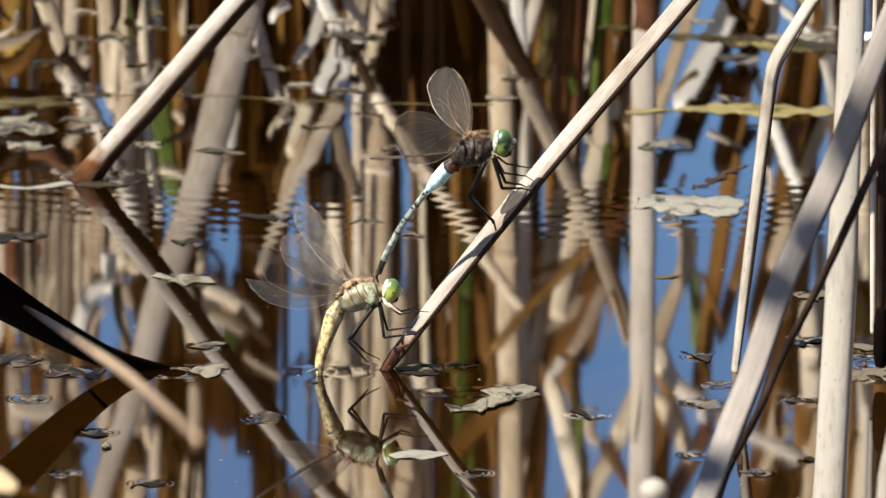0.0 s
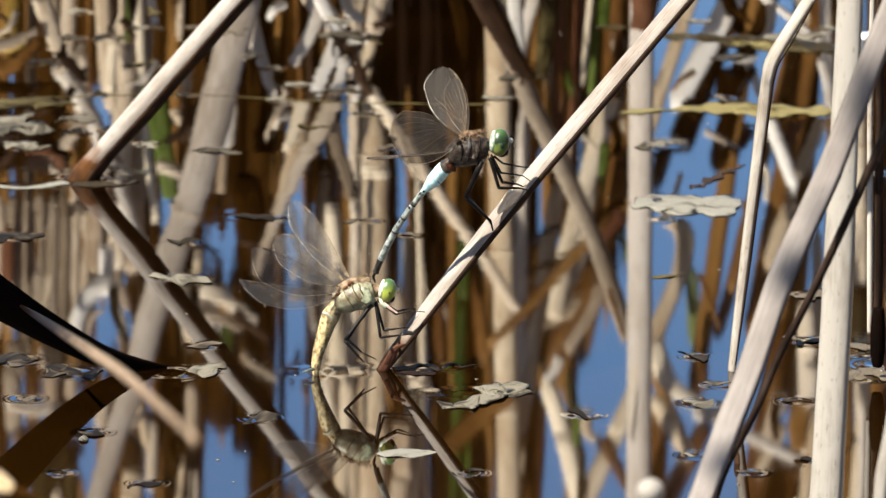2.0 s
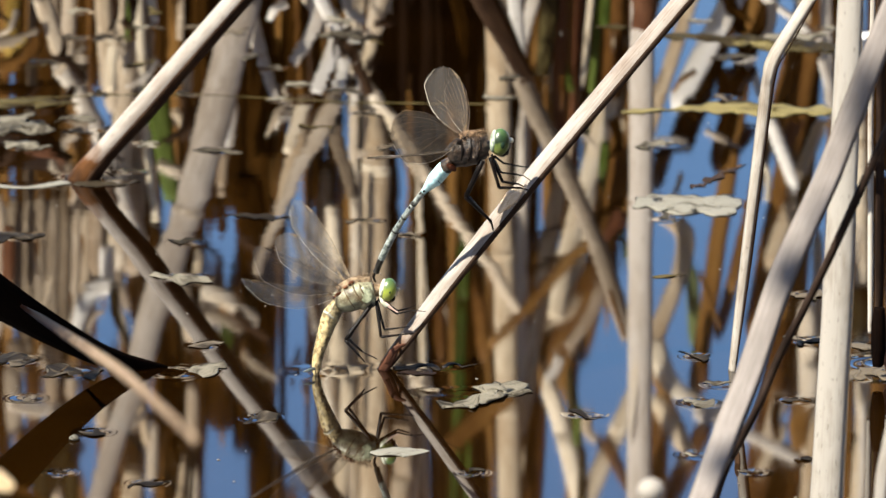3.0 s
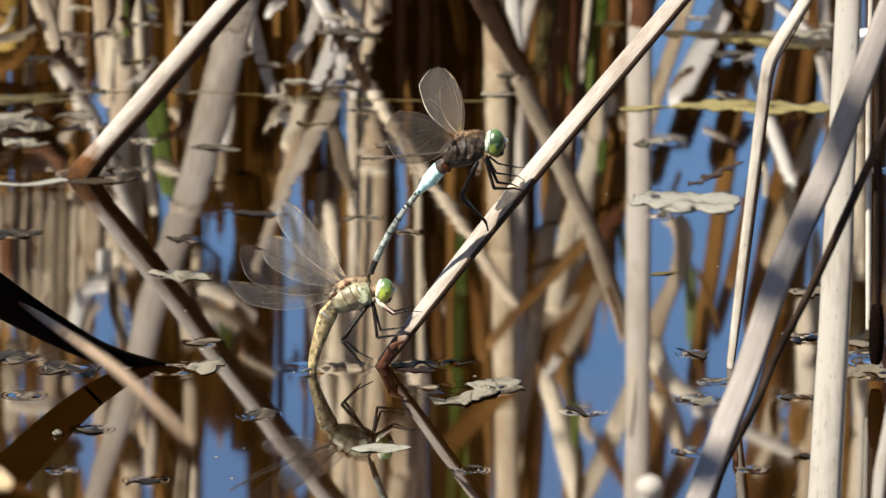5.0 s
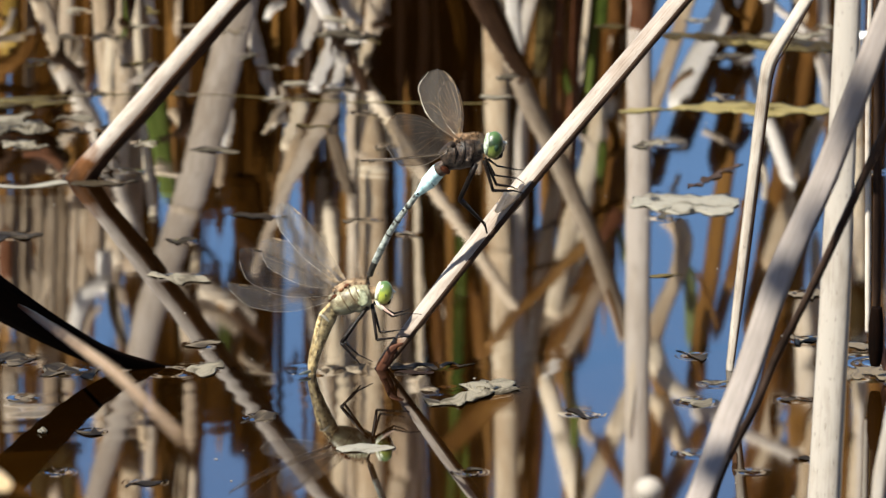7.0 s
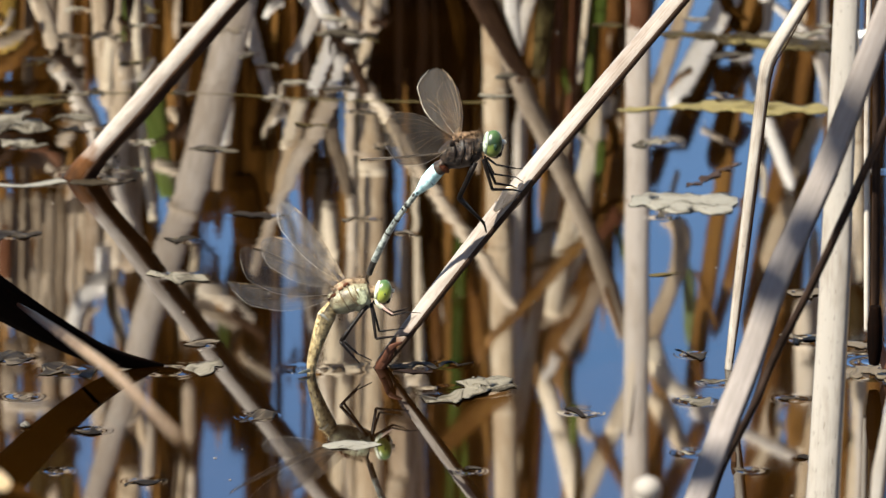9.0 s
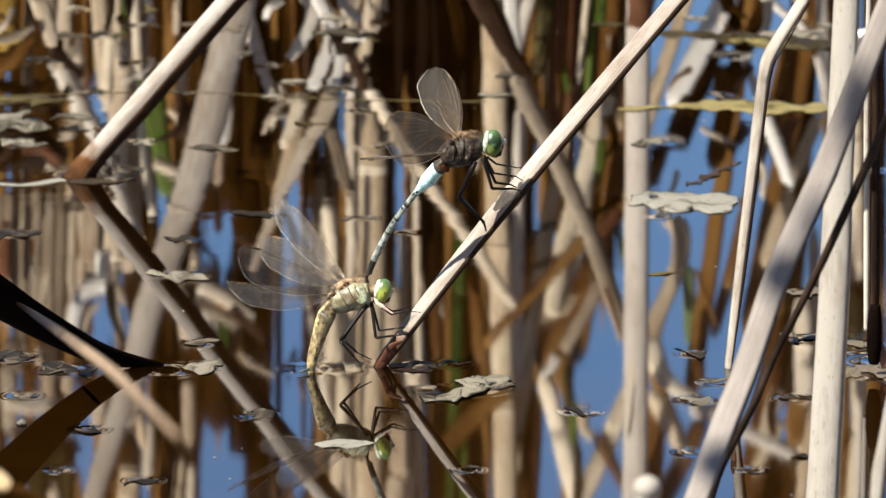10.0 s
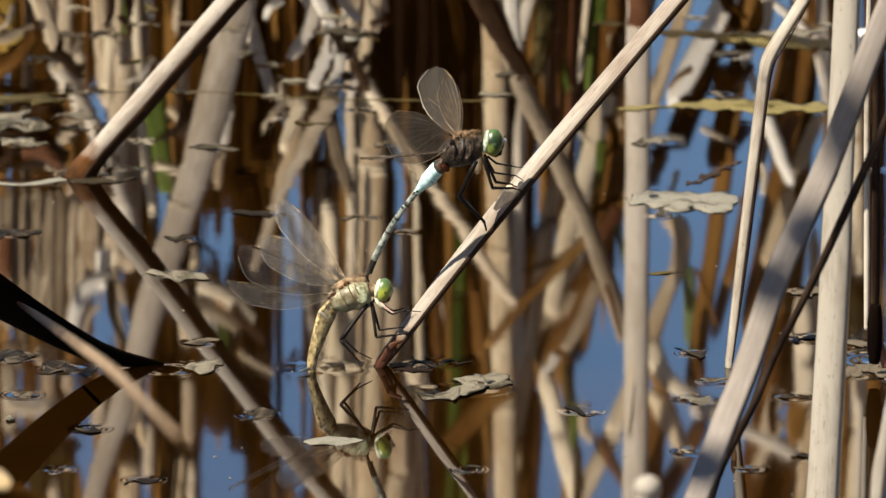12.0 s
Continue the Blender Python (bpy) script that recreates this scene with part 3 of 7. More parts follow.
bent([(-0.1908, 0.5432, 0.0885), (-0.1740, 0.5432, 0.0817), (-0.1609, 0.5432, 0.0727)], 0.01094, DARK, "dark leaf-shaped patch among the reeds", 0.6, FOLD)
bent([(-0.1753, 0.5216, 0.0769), (-0.1671, 0.5216, 0.0779), (-0.1594, 0.5216, 0.0837)], 0.00520, RUST, "red-brown leaf scrap among the reeds", 0.6)
bent([(-0.1886, 0.5576, 0.0503), (-0.1791, 0.5576, 0.0454), (-0.1714, 0.5576, 0.0358)], 0.00860, BROWN, "brown leaf among the reeds", 0.6, FOLD)
bent([(-0.1893, 0.5504, 0.0367), (-0.1822, 0.5504, 0.0377), (-0.1763, 0.5504, 0.0347)], 0.00620, YELLOW, "yellowed leaf among the reeds", 0.5)
bent([(-0.1880, 0.5432, 0.0545), (-0.1737, 0.5432, 0.0565), (-0.1619, 0.5432, 0.0526)], 0.00571, DARK, "dark leaf-shaped patch among the reeds", 0.5)
bent([(-0.1626, 0.5360, 0.0385), (-0.1544, 0.5360, 0.0457), (-0.1497, 0.5360, 0.0453)], 0.00474, UNDER, "dark leaf-shaped strip among the reeds", 0.4)
bent([(-0.1152, 0.5576, 0.0673), (-0.1109, 0.5576, 0.0734), (-0.1069, 0.5576, 0.0819)], 0.00429, BEDTAN, "tan leaf scrap among the reeds", 0.4)
bent([(-0.1408, 0.5576, 0.1430), (-0.1397, 0.5576, 0.1578), (-0.1338, 0.5576, 0.1701)], 0.00429, OLIVE, "olive leaf among the reeds", 0.6)
bent([(-0.1856, 0.5576, 0.1923), (-0.1736, 0.5576, 0.1962), (-0.1640, 0.5576, 0.1953)], 0.00620, BEDPALE, "bleached leaf scrap among the reeds", 0.5)
bent([(-0.1741, 0.5576, 0.2344), (-0.1618, 0.5576, 0.2171), (-0.1546, 0.5576, 0.2121)], 0.01098, MURK, "olive-brown leaf among the reeds", 0.6)
bed((0.0699, 0.6872, 0.1608), (0.0425, 0.6872, 0.2118), 0.01288, BROWN, L_BROWN, down=False, up=0.0)
bed((0.0502, 0.7088, 0.1888), (0.0453, 0.7088, 0.2197), 0.01096, BROWN, L_BROWN, down=False, up=0.0)
bed((0.0402, 0.7088, 0.2274), (0.0379, 0.7088, 0.2770), 0.00997, BROWN, L_BROWN, down=False, up=0.1)
bed((0.0940, 0.6872, 0.2246), (0.0918, 0.6872, 0.2714), 0.00991, BROWN, L_BROWN, down=False, up=0.1)
bed((0.0913, 0.7016, 0.2127), (0.1053, 0.7016, 0.2487), 0.00646, BROWN, L_BROWN, down=False, up=0.0)
bed((0.1149, 0.6944, 0.2366), (0.1009, 0.6944, 0.2675), 0.00844, BROWN, L_BROWN, down=False, up=0.05)
bed((0.1495, 0.6944, 0.1905), (0.1352, 0.6944, 0.2732), 0.01291, BROWN, L_BROWN, down=False, up=0.1)
bed((0.1663, 0.7160, 0.2111), (0.1548, 0.7160, 0.2789), 0.01398, BROWN, L_BROWN, down=False, up=0.1)
bed((0.1475, 0.6368, 0.2222), (0.1342, 0.6368, 0.2475), 0.00537, BEDTAN, L_TAN, down=False, up=0.0)
bed((0.1593, 0.6008, 0.2105), (0.1543, 0.6008, 0.2487), 0.00580, BEDTAN, L_TAN, down=False, up=0.1)
bed((0.1792, 0.6008, 0.2031), (0.1787, 0.6008, 0.2487), 0.00290, BEDPALE, L_PALE, down=False, up=0.1)
bed((0.1870, 0.6440, 0.2113), (0.1863, 0.6440, 0.2600), 0.00832, OLIVE, L_OLIVE, down=False, up=0.1)
bed((0.0529, 0.6368, 0.1969), (0.0560, 0.6368, 0.2581), 0.00342, MURK, L_GREEN, down=False, up=0.1)
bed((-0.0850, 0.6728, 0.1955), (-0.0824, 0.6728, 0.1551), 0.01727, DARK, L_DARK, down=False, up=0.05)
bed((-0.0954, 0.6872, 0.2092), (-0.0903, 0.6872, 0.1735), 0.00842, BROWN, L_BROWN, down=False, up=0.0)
# dark strip painting shade over the leaning reed's low end
bent([(0.0136, 0.5216, 0.0092), (0.0202, 0.5216, 0.0235), (0.0284, 0.5216, 0.0423)], 0.00614, UNDER, "dark leaf-shaped strip among the reeds", 0.6)
bent([(0.0038, 0.5576, 0.0164), (0.0073, 0.5576, 0.0358), (0.0057, 0.5576, 0.0551)], 0.00716, DARK, "dark leaf-shaped patch among the reeds", 0.6)
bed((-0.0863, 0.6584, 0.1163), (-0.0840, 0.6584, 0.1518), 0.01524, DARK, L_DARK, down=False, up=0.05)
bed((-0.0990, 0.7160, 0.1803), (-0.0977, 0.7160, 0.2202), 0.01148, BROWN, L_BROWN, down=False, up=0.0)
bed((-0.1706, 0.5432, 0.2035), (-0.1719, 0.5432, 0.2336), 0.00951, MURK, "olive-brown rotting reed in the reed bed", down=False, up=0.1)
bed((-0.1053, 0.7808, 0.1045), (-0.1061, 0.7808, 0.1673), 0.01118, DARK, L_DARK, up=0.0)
bed((-0.1258, 0.6728, 0.0843), (-0.1211, 0.6728, 0.1271), 0.00839, GREEN, L_GREEN, down=False, up=0.0)
bed((0.0084, 0.7088, 0.1530), (0.0060, 0.7088, 0.2145), 0.0062, GREEN, L_GREEN, down=False)
bed((0.0663, 0.7088, 0.0515), (0.0636, 0.7088, 0.1021), 0.00448, GREEN, L_GREEN, up=0.0)
bed((0.0110, 0.7088, 0.2403), (0.0096, 0.7088, 0.2770), 0.00598, GREEN, L_GREEN, down=False)
bed((0.0552, 0.7088, 0.2171), (0.0605, 0.7088, 0.2770), 0.00448, GREEN, L_GREEN, down=False)
bed((-0.1378, 0.7808, 0.0659), (-0.1384, 0.7808, 0.0813), 0.00356, GREEN, L_GREEN, up=0.0)
bed((0.0914, 0.7088, 0.1991), (0.0965, 0.7088, 0.2145), 0.00349, GREEN, L_GREEN, up=0.0)
bed((-0.1885, 0.6728, 0.0518), (-0.1894, 0.6728, 0.0693), 0.00740, YELLOW, "yellowed reed leaf in the reed bed", up=0.0)
bed((-0.0961, 0.6728, 0.1853), (-0.0938, 0.6728, 0.2082), 0.00592, GREEN, L_GREEN, down=False, up=0.0)
# single reeds coloured as the shade between the pale ones
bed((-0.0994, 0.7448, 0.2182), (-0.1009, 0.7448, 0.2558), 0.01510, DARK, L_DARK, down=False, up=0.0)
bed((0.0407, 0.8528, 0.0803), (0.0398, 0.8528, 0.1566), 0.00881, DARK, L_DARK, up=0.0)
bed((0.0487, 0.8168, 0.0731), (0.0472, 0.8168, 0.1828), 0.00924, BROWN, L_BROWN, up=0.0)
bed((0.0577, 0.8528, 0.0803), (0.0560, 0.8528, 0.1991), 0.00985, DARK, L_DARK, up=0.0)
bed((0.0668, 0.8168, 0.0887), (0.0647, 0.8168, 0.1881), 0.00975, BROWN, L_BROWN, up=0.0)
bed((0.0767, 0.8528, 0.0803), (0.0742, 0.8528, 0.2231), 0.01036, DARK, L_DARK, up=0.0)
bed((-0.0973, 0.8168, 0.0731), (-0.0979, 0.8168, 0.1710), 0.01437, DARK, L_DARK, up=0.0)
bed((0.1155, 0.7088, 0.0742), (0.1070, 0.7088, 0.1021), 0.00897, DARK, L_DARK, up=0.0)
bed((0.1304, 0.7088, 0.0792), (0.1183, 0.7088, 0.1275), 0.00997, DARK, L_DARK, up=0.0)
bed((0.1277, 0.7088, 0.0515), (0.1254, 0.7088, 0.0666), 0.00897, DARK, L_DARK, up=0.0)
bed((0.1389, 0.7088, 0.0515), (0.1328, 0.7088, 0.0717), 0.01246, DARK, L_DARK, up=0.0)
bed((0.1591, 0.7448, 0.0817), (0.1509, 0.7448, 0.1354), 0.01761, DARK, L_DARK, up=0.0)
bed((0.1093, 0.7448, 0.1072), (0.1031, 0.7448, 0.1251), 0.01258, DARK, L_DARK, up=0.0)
bed((0.0993, 0.7448, 0.1200), (0.0919, 0.7448, 0.1432), 0.00755, BROWN, L_BROWN, down=False, up=0.0)
bed((0.1298, 0.7088, 0.1607), (0.1194, 0.7088, 0.2042), 0.00598, BROWN, L_BROWN, up=0.0)
bed((0.1470, 0.7088, 0.1377), (0.1344, 0.7088, 0.2042), 0.01046, BROWN, L_BROWN, up=0.0)
bed((0.1564, 0.7808, 0.1746), (0.1521, 0.7808, 0.2531), 0.01524, BROWN, L_BROWN, up=0.0)
bed((0.1505, 0.7088, 0.2506), (0.1445, 0.7088, 0.2770), 0.02242, BROWN, L_BROWN, down=False)
bed((0.1138, 0.7088, 0.2017), (0.1103, 0.7088, 0.2274), 0.00847, BROWN, L_BROWN, up=0.0)
bed((0.0760, 0.7808, 0.0659), (0.0737, 0.7808, 0.1434), 0.01118, BROWN, L_BROWN, up=0.0)
bed((0.0733, 0.8168, 0.1723), (0.0607, 0.8168, 0.2409), 0.01026, BROWN, L_BROWN, up=0.0)

bent([(0.0808, 0.4850, 0.0029), (0.0813, 0.4850, 0.0098), (0.0799, 0.4850, 0.0181)], 0.01065, RUST, "red-brown torn sheath at the foot of a reed", 0.75, HALFPIPE)

# the two long leaning reeds
bent([(-0.0830, 0.5000, 0.0021), (-0.0990, 0.5000, 0.0689), (-0.1101, 0.5000, 0.1049), (-0.1223, 0.5000, 0.1411), (-0.1291, 0.5000, 0.1677), (-0.1388, 0.5000, 0.1969), (-0.1476, 0.5000, 0.2262)], 0.01535, BEDGREY, "broad greyed reed leaning in the bed", 0.55, STALK, joint=(0.30, 0.48,))
bent([(0.0155, 0.5200, 0.0060), (0.0284, 0.5200, 0.0372), (0.0355, 0.5200, 0.0564), (0.0493, 0.5200, 0.0853), (0.0628, 0.5200, 0.1167), (0.0767, 0.5200, 0.1580)], 0.00889, DULL, "dull brown reed leaning through the bed", 0.8, STALK, joint=(0.55,))
# darkens the same low end again, in place of shade
bent([(0.0126, 0.5050, 0.0043), (0.0196, 0.5050, 0.0174), (0.0283, 0.5050, 0.0329), (0.0342, 0.5050, 0.0436)], 0.01025, UNDER, "dark leaf-shaped strip among the reeds", 0.7)
bent([(0.0285, 0.5400, 0.0136), (0.0293, 0.5400, 0.0268), (0.0312, 0.5400, 0.0408)], 0.00659, BEDPALE, "bleached bent leaf among the reeds", 0.7)

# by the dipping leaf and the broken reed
bed((-0.1612, 0.6200, 0.0307), (-0.1625, 0.6200, 0.0608), 0.00722, SHADED, L_DULL, up=0.0)
bent([(-0.1704, 0.5600, 0.0188), (-0.1660, 0.5600, 0.0321), (-0.1616, 0.5600, 0.0454)], 0.00805, GREY, "grey bent leaf among the reeds", 0.7)
bent([(-0.1621, 0.5300, 0.0388), (-0.1570, 0.5300, 0.0421), (-0.1504, 0.5300, 0.0493)], 0.00657, UNDER, "dark leaf-shaped strip among the reeds", 0.5)
bent([(-0.1640, 0.5800, 0.0525), (-0.1483, 0.5800, 0.0789), (-0.1389, 0.5800, 0.1059), (-0.1284, 0.5800, 0.1379)], 0.00809, BEDPALE, "bleached bent leaf among the reeds", 0.9, STALK)
bed((-0.1476, 0.6400, 0.0347), (-0.1446, 0.6400, 0.0856), 0.00823, GREY, L_GREY, up=0.0)
bed((-0.1413, 0.6000, 0.0439), (-0.1439, 0.6000, 0.0697), 0.00526, BEDTAN, L_TAN, down=False, up=0.0)
bed((-0.1352, 0.6200, 0.0307), (-0.1363, 0.6200, 0.0495), 0.00313, GREEN, L_GREEN, up=0.0)
bent([(-0.1307, 0.5900, 0.0223), (-0.1290, 0.5900, 0.0565), (-0.1271, 0.5900, 0.0909), (-0.1240, 0.5900, 0.1217)], 0.00430, BEDTAN, "tan bent leaf among the reeds", 0.8, STALK)
bent([(-0.1262, 0.6000, 0.0255), (-0.1235, 0.6000, 0.0385)], 0.00431, BEDPALE, "bleached bent leaf among the reeds", 0.6)
bed((-0.1147, 0.6600, 0.0387), (-0.1154, 0.6600, 0.0576), 0.00365, SHADED, L_DULL, up=0.0)
bent([(-0.1228, 0.5600, 0.0570), (-0.1200, 0.5600, 0.0786), (-0.1158, 0.5600, 0.1056)], 0.0112, GREEN, "fresh green blade among the reeds", 0.6)
bed((-0.0904, 0.5600, 0.0576), (-0.0939, 0.5600, 0.0848), 0.00426, BEDPALE, L_PALE, down=False, up=0.0)
bent([(-0.0821, 0.5200, 0.0180), (-0.0773, 0.5200, 0.0348), (-0.0715, 0.5200, 0.0545)], 0.00702, BEDPALE, "bleached bent leaf among the reeds", 0.6)
bent([(-0.1910, 0.5500, 0.0834), (-0.1768, 0.5500, 0.0858), (-0.1597, 0.5500, 0.0890)], 0.01510, SHEATH_SHADE, "brown withered leaf among the reeds", 0.6, FOLD)
bent([(-0.1898, 0.5300, 0.0696), (-0.1781, 0.5300, 0.0725), (-0.1662, 0.5300, 0.0711)], 0.00516, DARK, "dark leaf-shaped patch among the reeds", 0.5)
bent([(-0.1649, 0.5600, 0.0819), (-0.1586, 0.5600, 0.0785), (-0.1509, 0.5600, 0.0697)], 0.00805, SHADED, "dull shade-toned leaf among the reeds", 0.6)
bent([(-0.1912, 0.5600, 0.0503), (-0.1816, 0.5600, 0.0479), (-0.1725, 0.5600, 0.0386)], 0.00947, SHEATH_SHADE, "brown withered leaf among the reeds", 0.6, FOLD)
bent([(-0.1899, 0.5400, 0.0353), (-0.1817, 0.5400, 0.0341), (-0.1705, 0.5400, 0.0288)], 0.00565, DULL, "dull brown leaf among the reeds", 0.4)
bed((-0.1885, 0.6300, 0.1345), (-0.1893, 0.6300, 0.1595), 0.00627, RUST, L_RUST, down=False, up=0.0)
bent([(-0.1447, 0.5800, 0.1330), (-0.1443, 0.5800, 0.1478)], 0.00666, BEDPALE, "bleached bent leaf among the reeds", 0.9)
bent([(-0.1410, 0.5700, 0.1455), (-0.1487, 0.5700, 0.1474), (-0.1546, 0.5700, 0.1565), (-0.1571, 0.5700, 0.1681)], 0.00902, BEDPALE, "bleached bent leaf among the reeds", 0.7, FOLD)
bent([(-0.1451, 0.5500, 0.1518), (-0.1494, 0.5500, 0.1560), (-0.1514, 0.5500, 0.1628)], 0.00330, SHADED, "dull shade-toned leaf among the reeds", 0.6)
bent([(-0.1409, 0.5600, 0.1431), (-0.1386, 0.5600, 0.1554), (-0.1346, 0.5600, 0.1702)], 0.00355, BEDTAN, "tan bent leaf among the reeds", 0.7)
bent([(-0.1398, 0.6000, 0.1537), (-0.1360, 0.6000, 0.1637)], 0.00622, SHADED, "dull shade-toned leaf among the reeds", 0.4)
bed((-0.1206, 0.6000, 0.1376), (-0.1171, 0.6000, 0.1505), 0.01197, GREY, L_GREY, down=False, up=0.0)
bed((-0.1127, 0.6000, 0.1537), (-0.1095, 0.6000, 0.1804), 0.00718, GREY, L_GREY, down=False, up=0.0)
bed((-0.1024, 0.6100, 0.1586), (-0.1001, 0.6100, 0.1798), 0.00912, SHADED, L_DULL, down=False, up=0.0)
bed((-0.1053, 0.5800, 0.1330), (-0.1063, 0.5800, 0.1466), 0.00405, BEDTAN, L_TAN, down=False, up=0.0)
bent([(-0.1109, 0.5700, 0.1528), (-0.1030, 0.5700, 0.1602), (-0.0934, 0.5700, 0.1664)], 0.00617, BEDPALE, "bleached bent leaf among the reeds", 0.6)
bent([(-0.1043, 0.5700, 0.1701), (-0.0971, 0.5700, 0.1731), (-0.0899, 0.5700, 0.1800)], 0.00522, MURK, "olive-brown leaf among the reeds", 0.6)
bed((-0.1920, 0.7000, 0.2118), (-0.1909, 0.7000, 0.2453), 0.00886, DULL, L_DULL, down=False, up=0.0)
bed((-0.1830, 0.7000, 0.2118), (-0.1828, 0.7000, 0.2427), 0.00738, BROWN, L_BROWN, down=False, up=0.0)
bed((-0.1740, 0.7000, 0.2118), (-0.1748, 0.7000, 0.2375), 0.00836, SHADED, L_DULL, down=False, up=0.0)
bed((-0.1650, 0.7000, 0.2118), (-0.1662, 0.7000, 0.2273), 0.00738, SHADED, L_DULL, down=False, up=0.0)
bent([(-0.1852, 0.5500, 0.1936), (-0.1733, 0.5500, 0.1968), (-0.1625, 0.5500, 0.1929)], 0.00566, SHADED, "dull shade-toned leaf among the reeds", 0.5)
bed((-0.1258, 0.6000, 0.2136), (-0.1270, 0.6000, 0.2425), 0.00574, SHADED, L_DULL, down=False, up=0.0)
bed((-0.1330, 0.6000, 0.1998), (-0.1285, 0.6000, 0.2249), 0.00479, BEDTAN, L_TAN, down=False, up=0.0)
bed((-0.1350, 0.6200, 0.2376), (-0.1366, 0.6200, 0.2578), 0.01107, BEDTAN, L_TAN, down=False, up=0.1)
bed((-0.1123, 0.6000, 0.2294), (-0.1144, 0.6000, 0.2525), 0.00479, BEDTAN, L_TAN, down=False, up=0.1)
bed((-0.1073, 0.5800, 0.2273), (-0.1082, 0.5800, 0.2472), 0.00405, GREY, L_GREY, down=False, up=0.1)
bed((-0.1091, 0.6000, 0.1954), (-0.1089, 0.6000, 0.2239), 0.00646, SHADED, L_DULL, down=False, up=0.0)
bed((-0.1161, 0.5600, 0.1874), (-0.1133, 0.5600, 0.2048), 0.00710, DARK, L_DARK, down=False, up=0.0)
bed((-0.1189, 0.6400, 0.2224), (-0.1221, 0.6400, 0.2630), 0.00823, BROWN, L_BROWN, down=False, up=0.1)
bed((-0.1423, 0.6400, 0.2376), (-0.1408, 0.6400, 0.2630), 0.00726, BROWN, L_BROWN, down=False, up=0.1)
bed((-0.1632, 0.6400, 0.2326), (-0.1644, 0.6400, 0.2630), 0.00823, MURK, L_OLIVE, down=False, up=0.1)
bed((-0.1513, 0.6200, 0.2376), (-0.1488, 0.6200, 0.2578), 0.00578, SHADED, L_DULL, down=False, up=0.1)
bed((-0.1712, 0.6400, 0.2503), (-0.1694, 0.6400, 0.2630), 0.00726, SHADED, L_DULL, down=False, up=0.1)

bed((-0.1928, 0.6400, 0.1213), (-0.1950, 0.6400, 0.1871), 0.00726, SHADED, L_DULL, down=False, up=0.0)
bed((-0.1871, 0.6520, 0.1240), (-0.1893, 0.6520, 0.1862), 0.00971, DULL, L_DULL, down=False, up=0.0)
bed((-0.1813, 0.6640, 0.1284), (-0.1834, 0.6640, 0.1827), 0.00731, DULL, L_DULL, down=False, up=0.0)
bed((-0.1765, 0.6760, 0.1273), (-0.1787, 0.6760, 0.1932), 0.00831, DULL, L_DULL, down=False, up=0.0)
bed((-0.1694, 0.6400, 0.1205), (-0.1715, 0.6400, 0.1871), 0.00678, DULL, L_DULL, down=False, up=0.0)
bed((-0.1655, 0.6520, 0.1220), (-0.1677, 0.6520, 0.1930), 0.00825, DULL, L_DULL, down=False, up=0.0)
bed((-0.1612, 0.6640, 0.1251), (-0.1633, 0.6640, 0.1929), 0.00633, SHADED, L_DULL, down=False, up=0.0)
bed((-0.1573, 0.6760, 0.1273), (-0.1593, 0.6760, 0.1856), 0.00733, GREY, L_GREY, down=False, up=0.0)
bed((-0.1503, 0.6400, 0.1193), (-0.1521, 0.6400, 0.1569), 0.00774, SHADED, L_DULL, down=False, up=0.0)
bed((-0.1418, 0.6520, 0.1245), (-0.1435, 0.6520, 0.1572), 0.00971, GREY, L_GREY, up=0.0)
bed((-0.1356, 0.6640, 0.1297), (-0.1374, 0.6640, 0.1625), 0.01072, SHADED, L_DULL, up=0.0)
bed((-0.1725, 0.7000, 0.0467), (-0.1711, 0.7000, 0.0719), 0.00640, SHADED, L_DULL, down=True, up=0.0)
bed((-0.1599, 0.7150, 0.0750), (-0.1611, 0.7150, 0.1029), 0.00741, SHADED, L_DULL, down=False, up=0.0)
bed((-0.1426, 0.7300, 0.0806), (-0.1409, 0.7300, 0.1138), 0.00645, SHADED, L_DULL, up=0.0)
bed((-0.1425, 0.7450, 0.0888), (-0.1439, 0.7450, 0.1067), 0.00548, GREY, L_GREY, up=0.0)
bed((-0.1122, 0.7000, 0.0643), (-0.1144, 0.7000, 0.0921), 0.00541, SHADED, L_DULL, down=False, up=0.0)
bed((-0.0981, 0.7150, 0.1187), (-0.0997, 0.7150, 0.1360), 0.00494, SHADED, L_DULL, down=False, up=0.0)
bed((-0.0880, 0.7300, 0.1317), (-0.0899, 0.7300, 0.1522), 0.00397, SHADED, L_DULL, down=False, up=0.0)
bed((-0.0537, 0.7450, 0.1350), (-0.0563, 0.7450, 0.1659), 0.00548, SHADED, L_DULL, down=False, up=0.0)
bed((-0.0209, 0.7000, 0.1760), (-0.0234, 0.7000, 0.2170), 0.00738, SHADED, L_DULL, down=False, up=0.0)
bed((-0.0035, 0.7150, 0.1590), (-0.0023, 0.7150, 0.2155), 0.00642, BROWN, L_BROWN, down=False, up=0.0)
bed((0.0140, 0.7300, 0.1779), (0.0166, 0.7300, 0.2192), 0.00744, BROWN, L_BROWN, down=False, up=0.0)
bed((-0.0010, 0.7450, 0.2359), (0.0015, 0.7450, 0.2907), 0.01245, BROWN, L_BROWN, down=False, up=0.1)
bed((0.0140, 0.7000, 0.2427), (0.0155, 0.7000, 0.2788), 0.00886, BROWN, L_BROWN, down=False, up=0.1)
bed((-0.0486, 0.7150, 0.2155), (-0.0524, 0.7150, 0.2465), 0.00988, SHADED, L_DULL, down=False, up=0.0)
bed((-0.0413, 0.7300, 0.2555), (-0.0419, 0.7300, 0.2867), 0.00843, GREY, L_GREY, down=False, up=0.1)
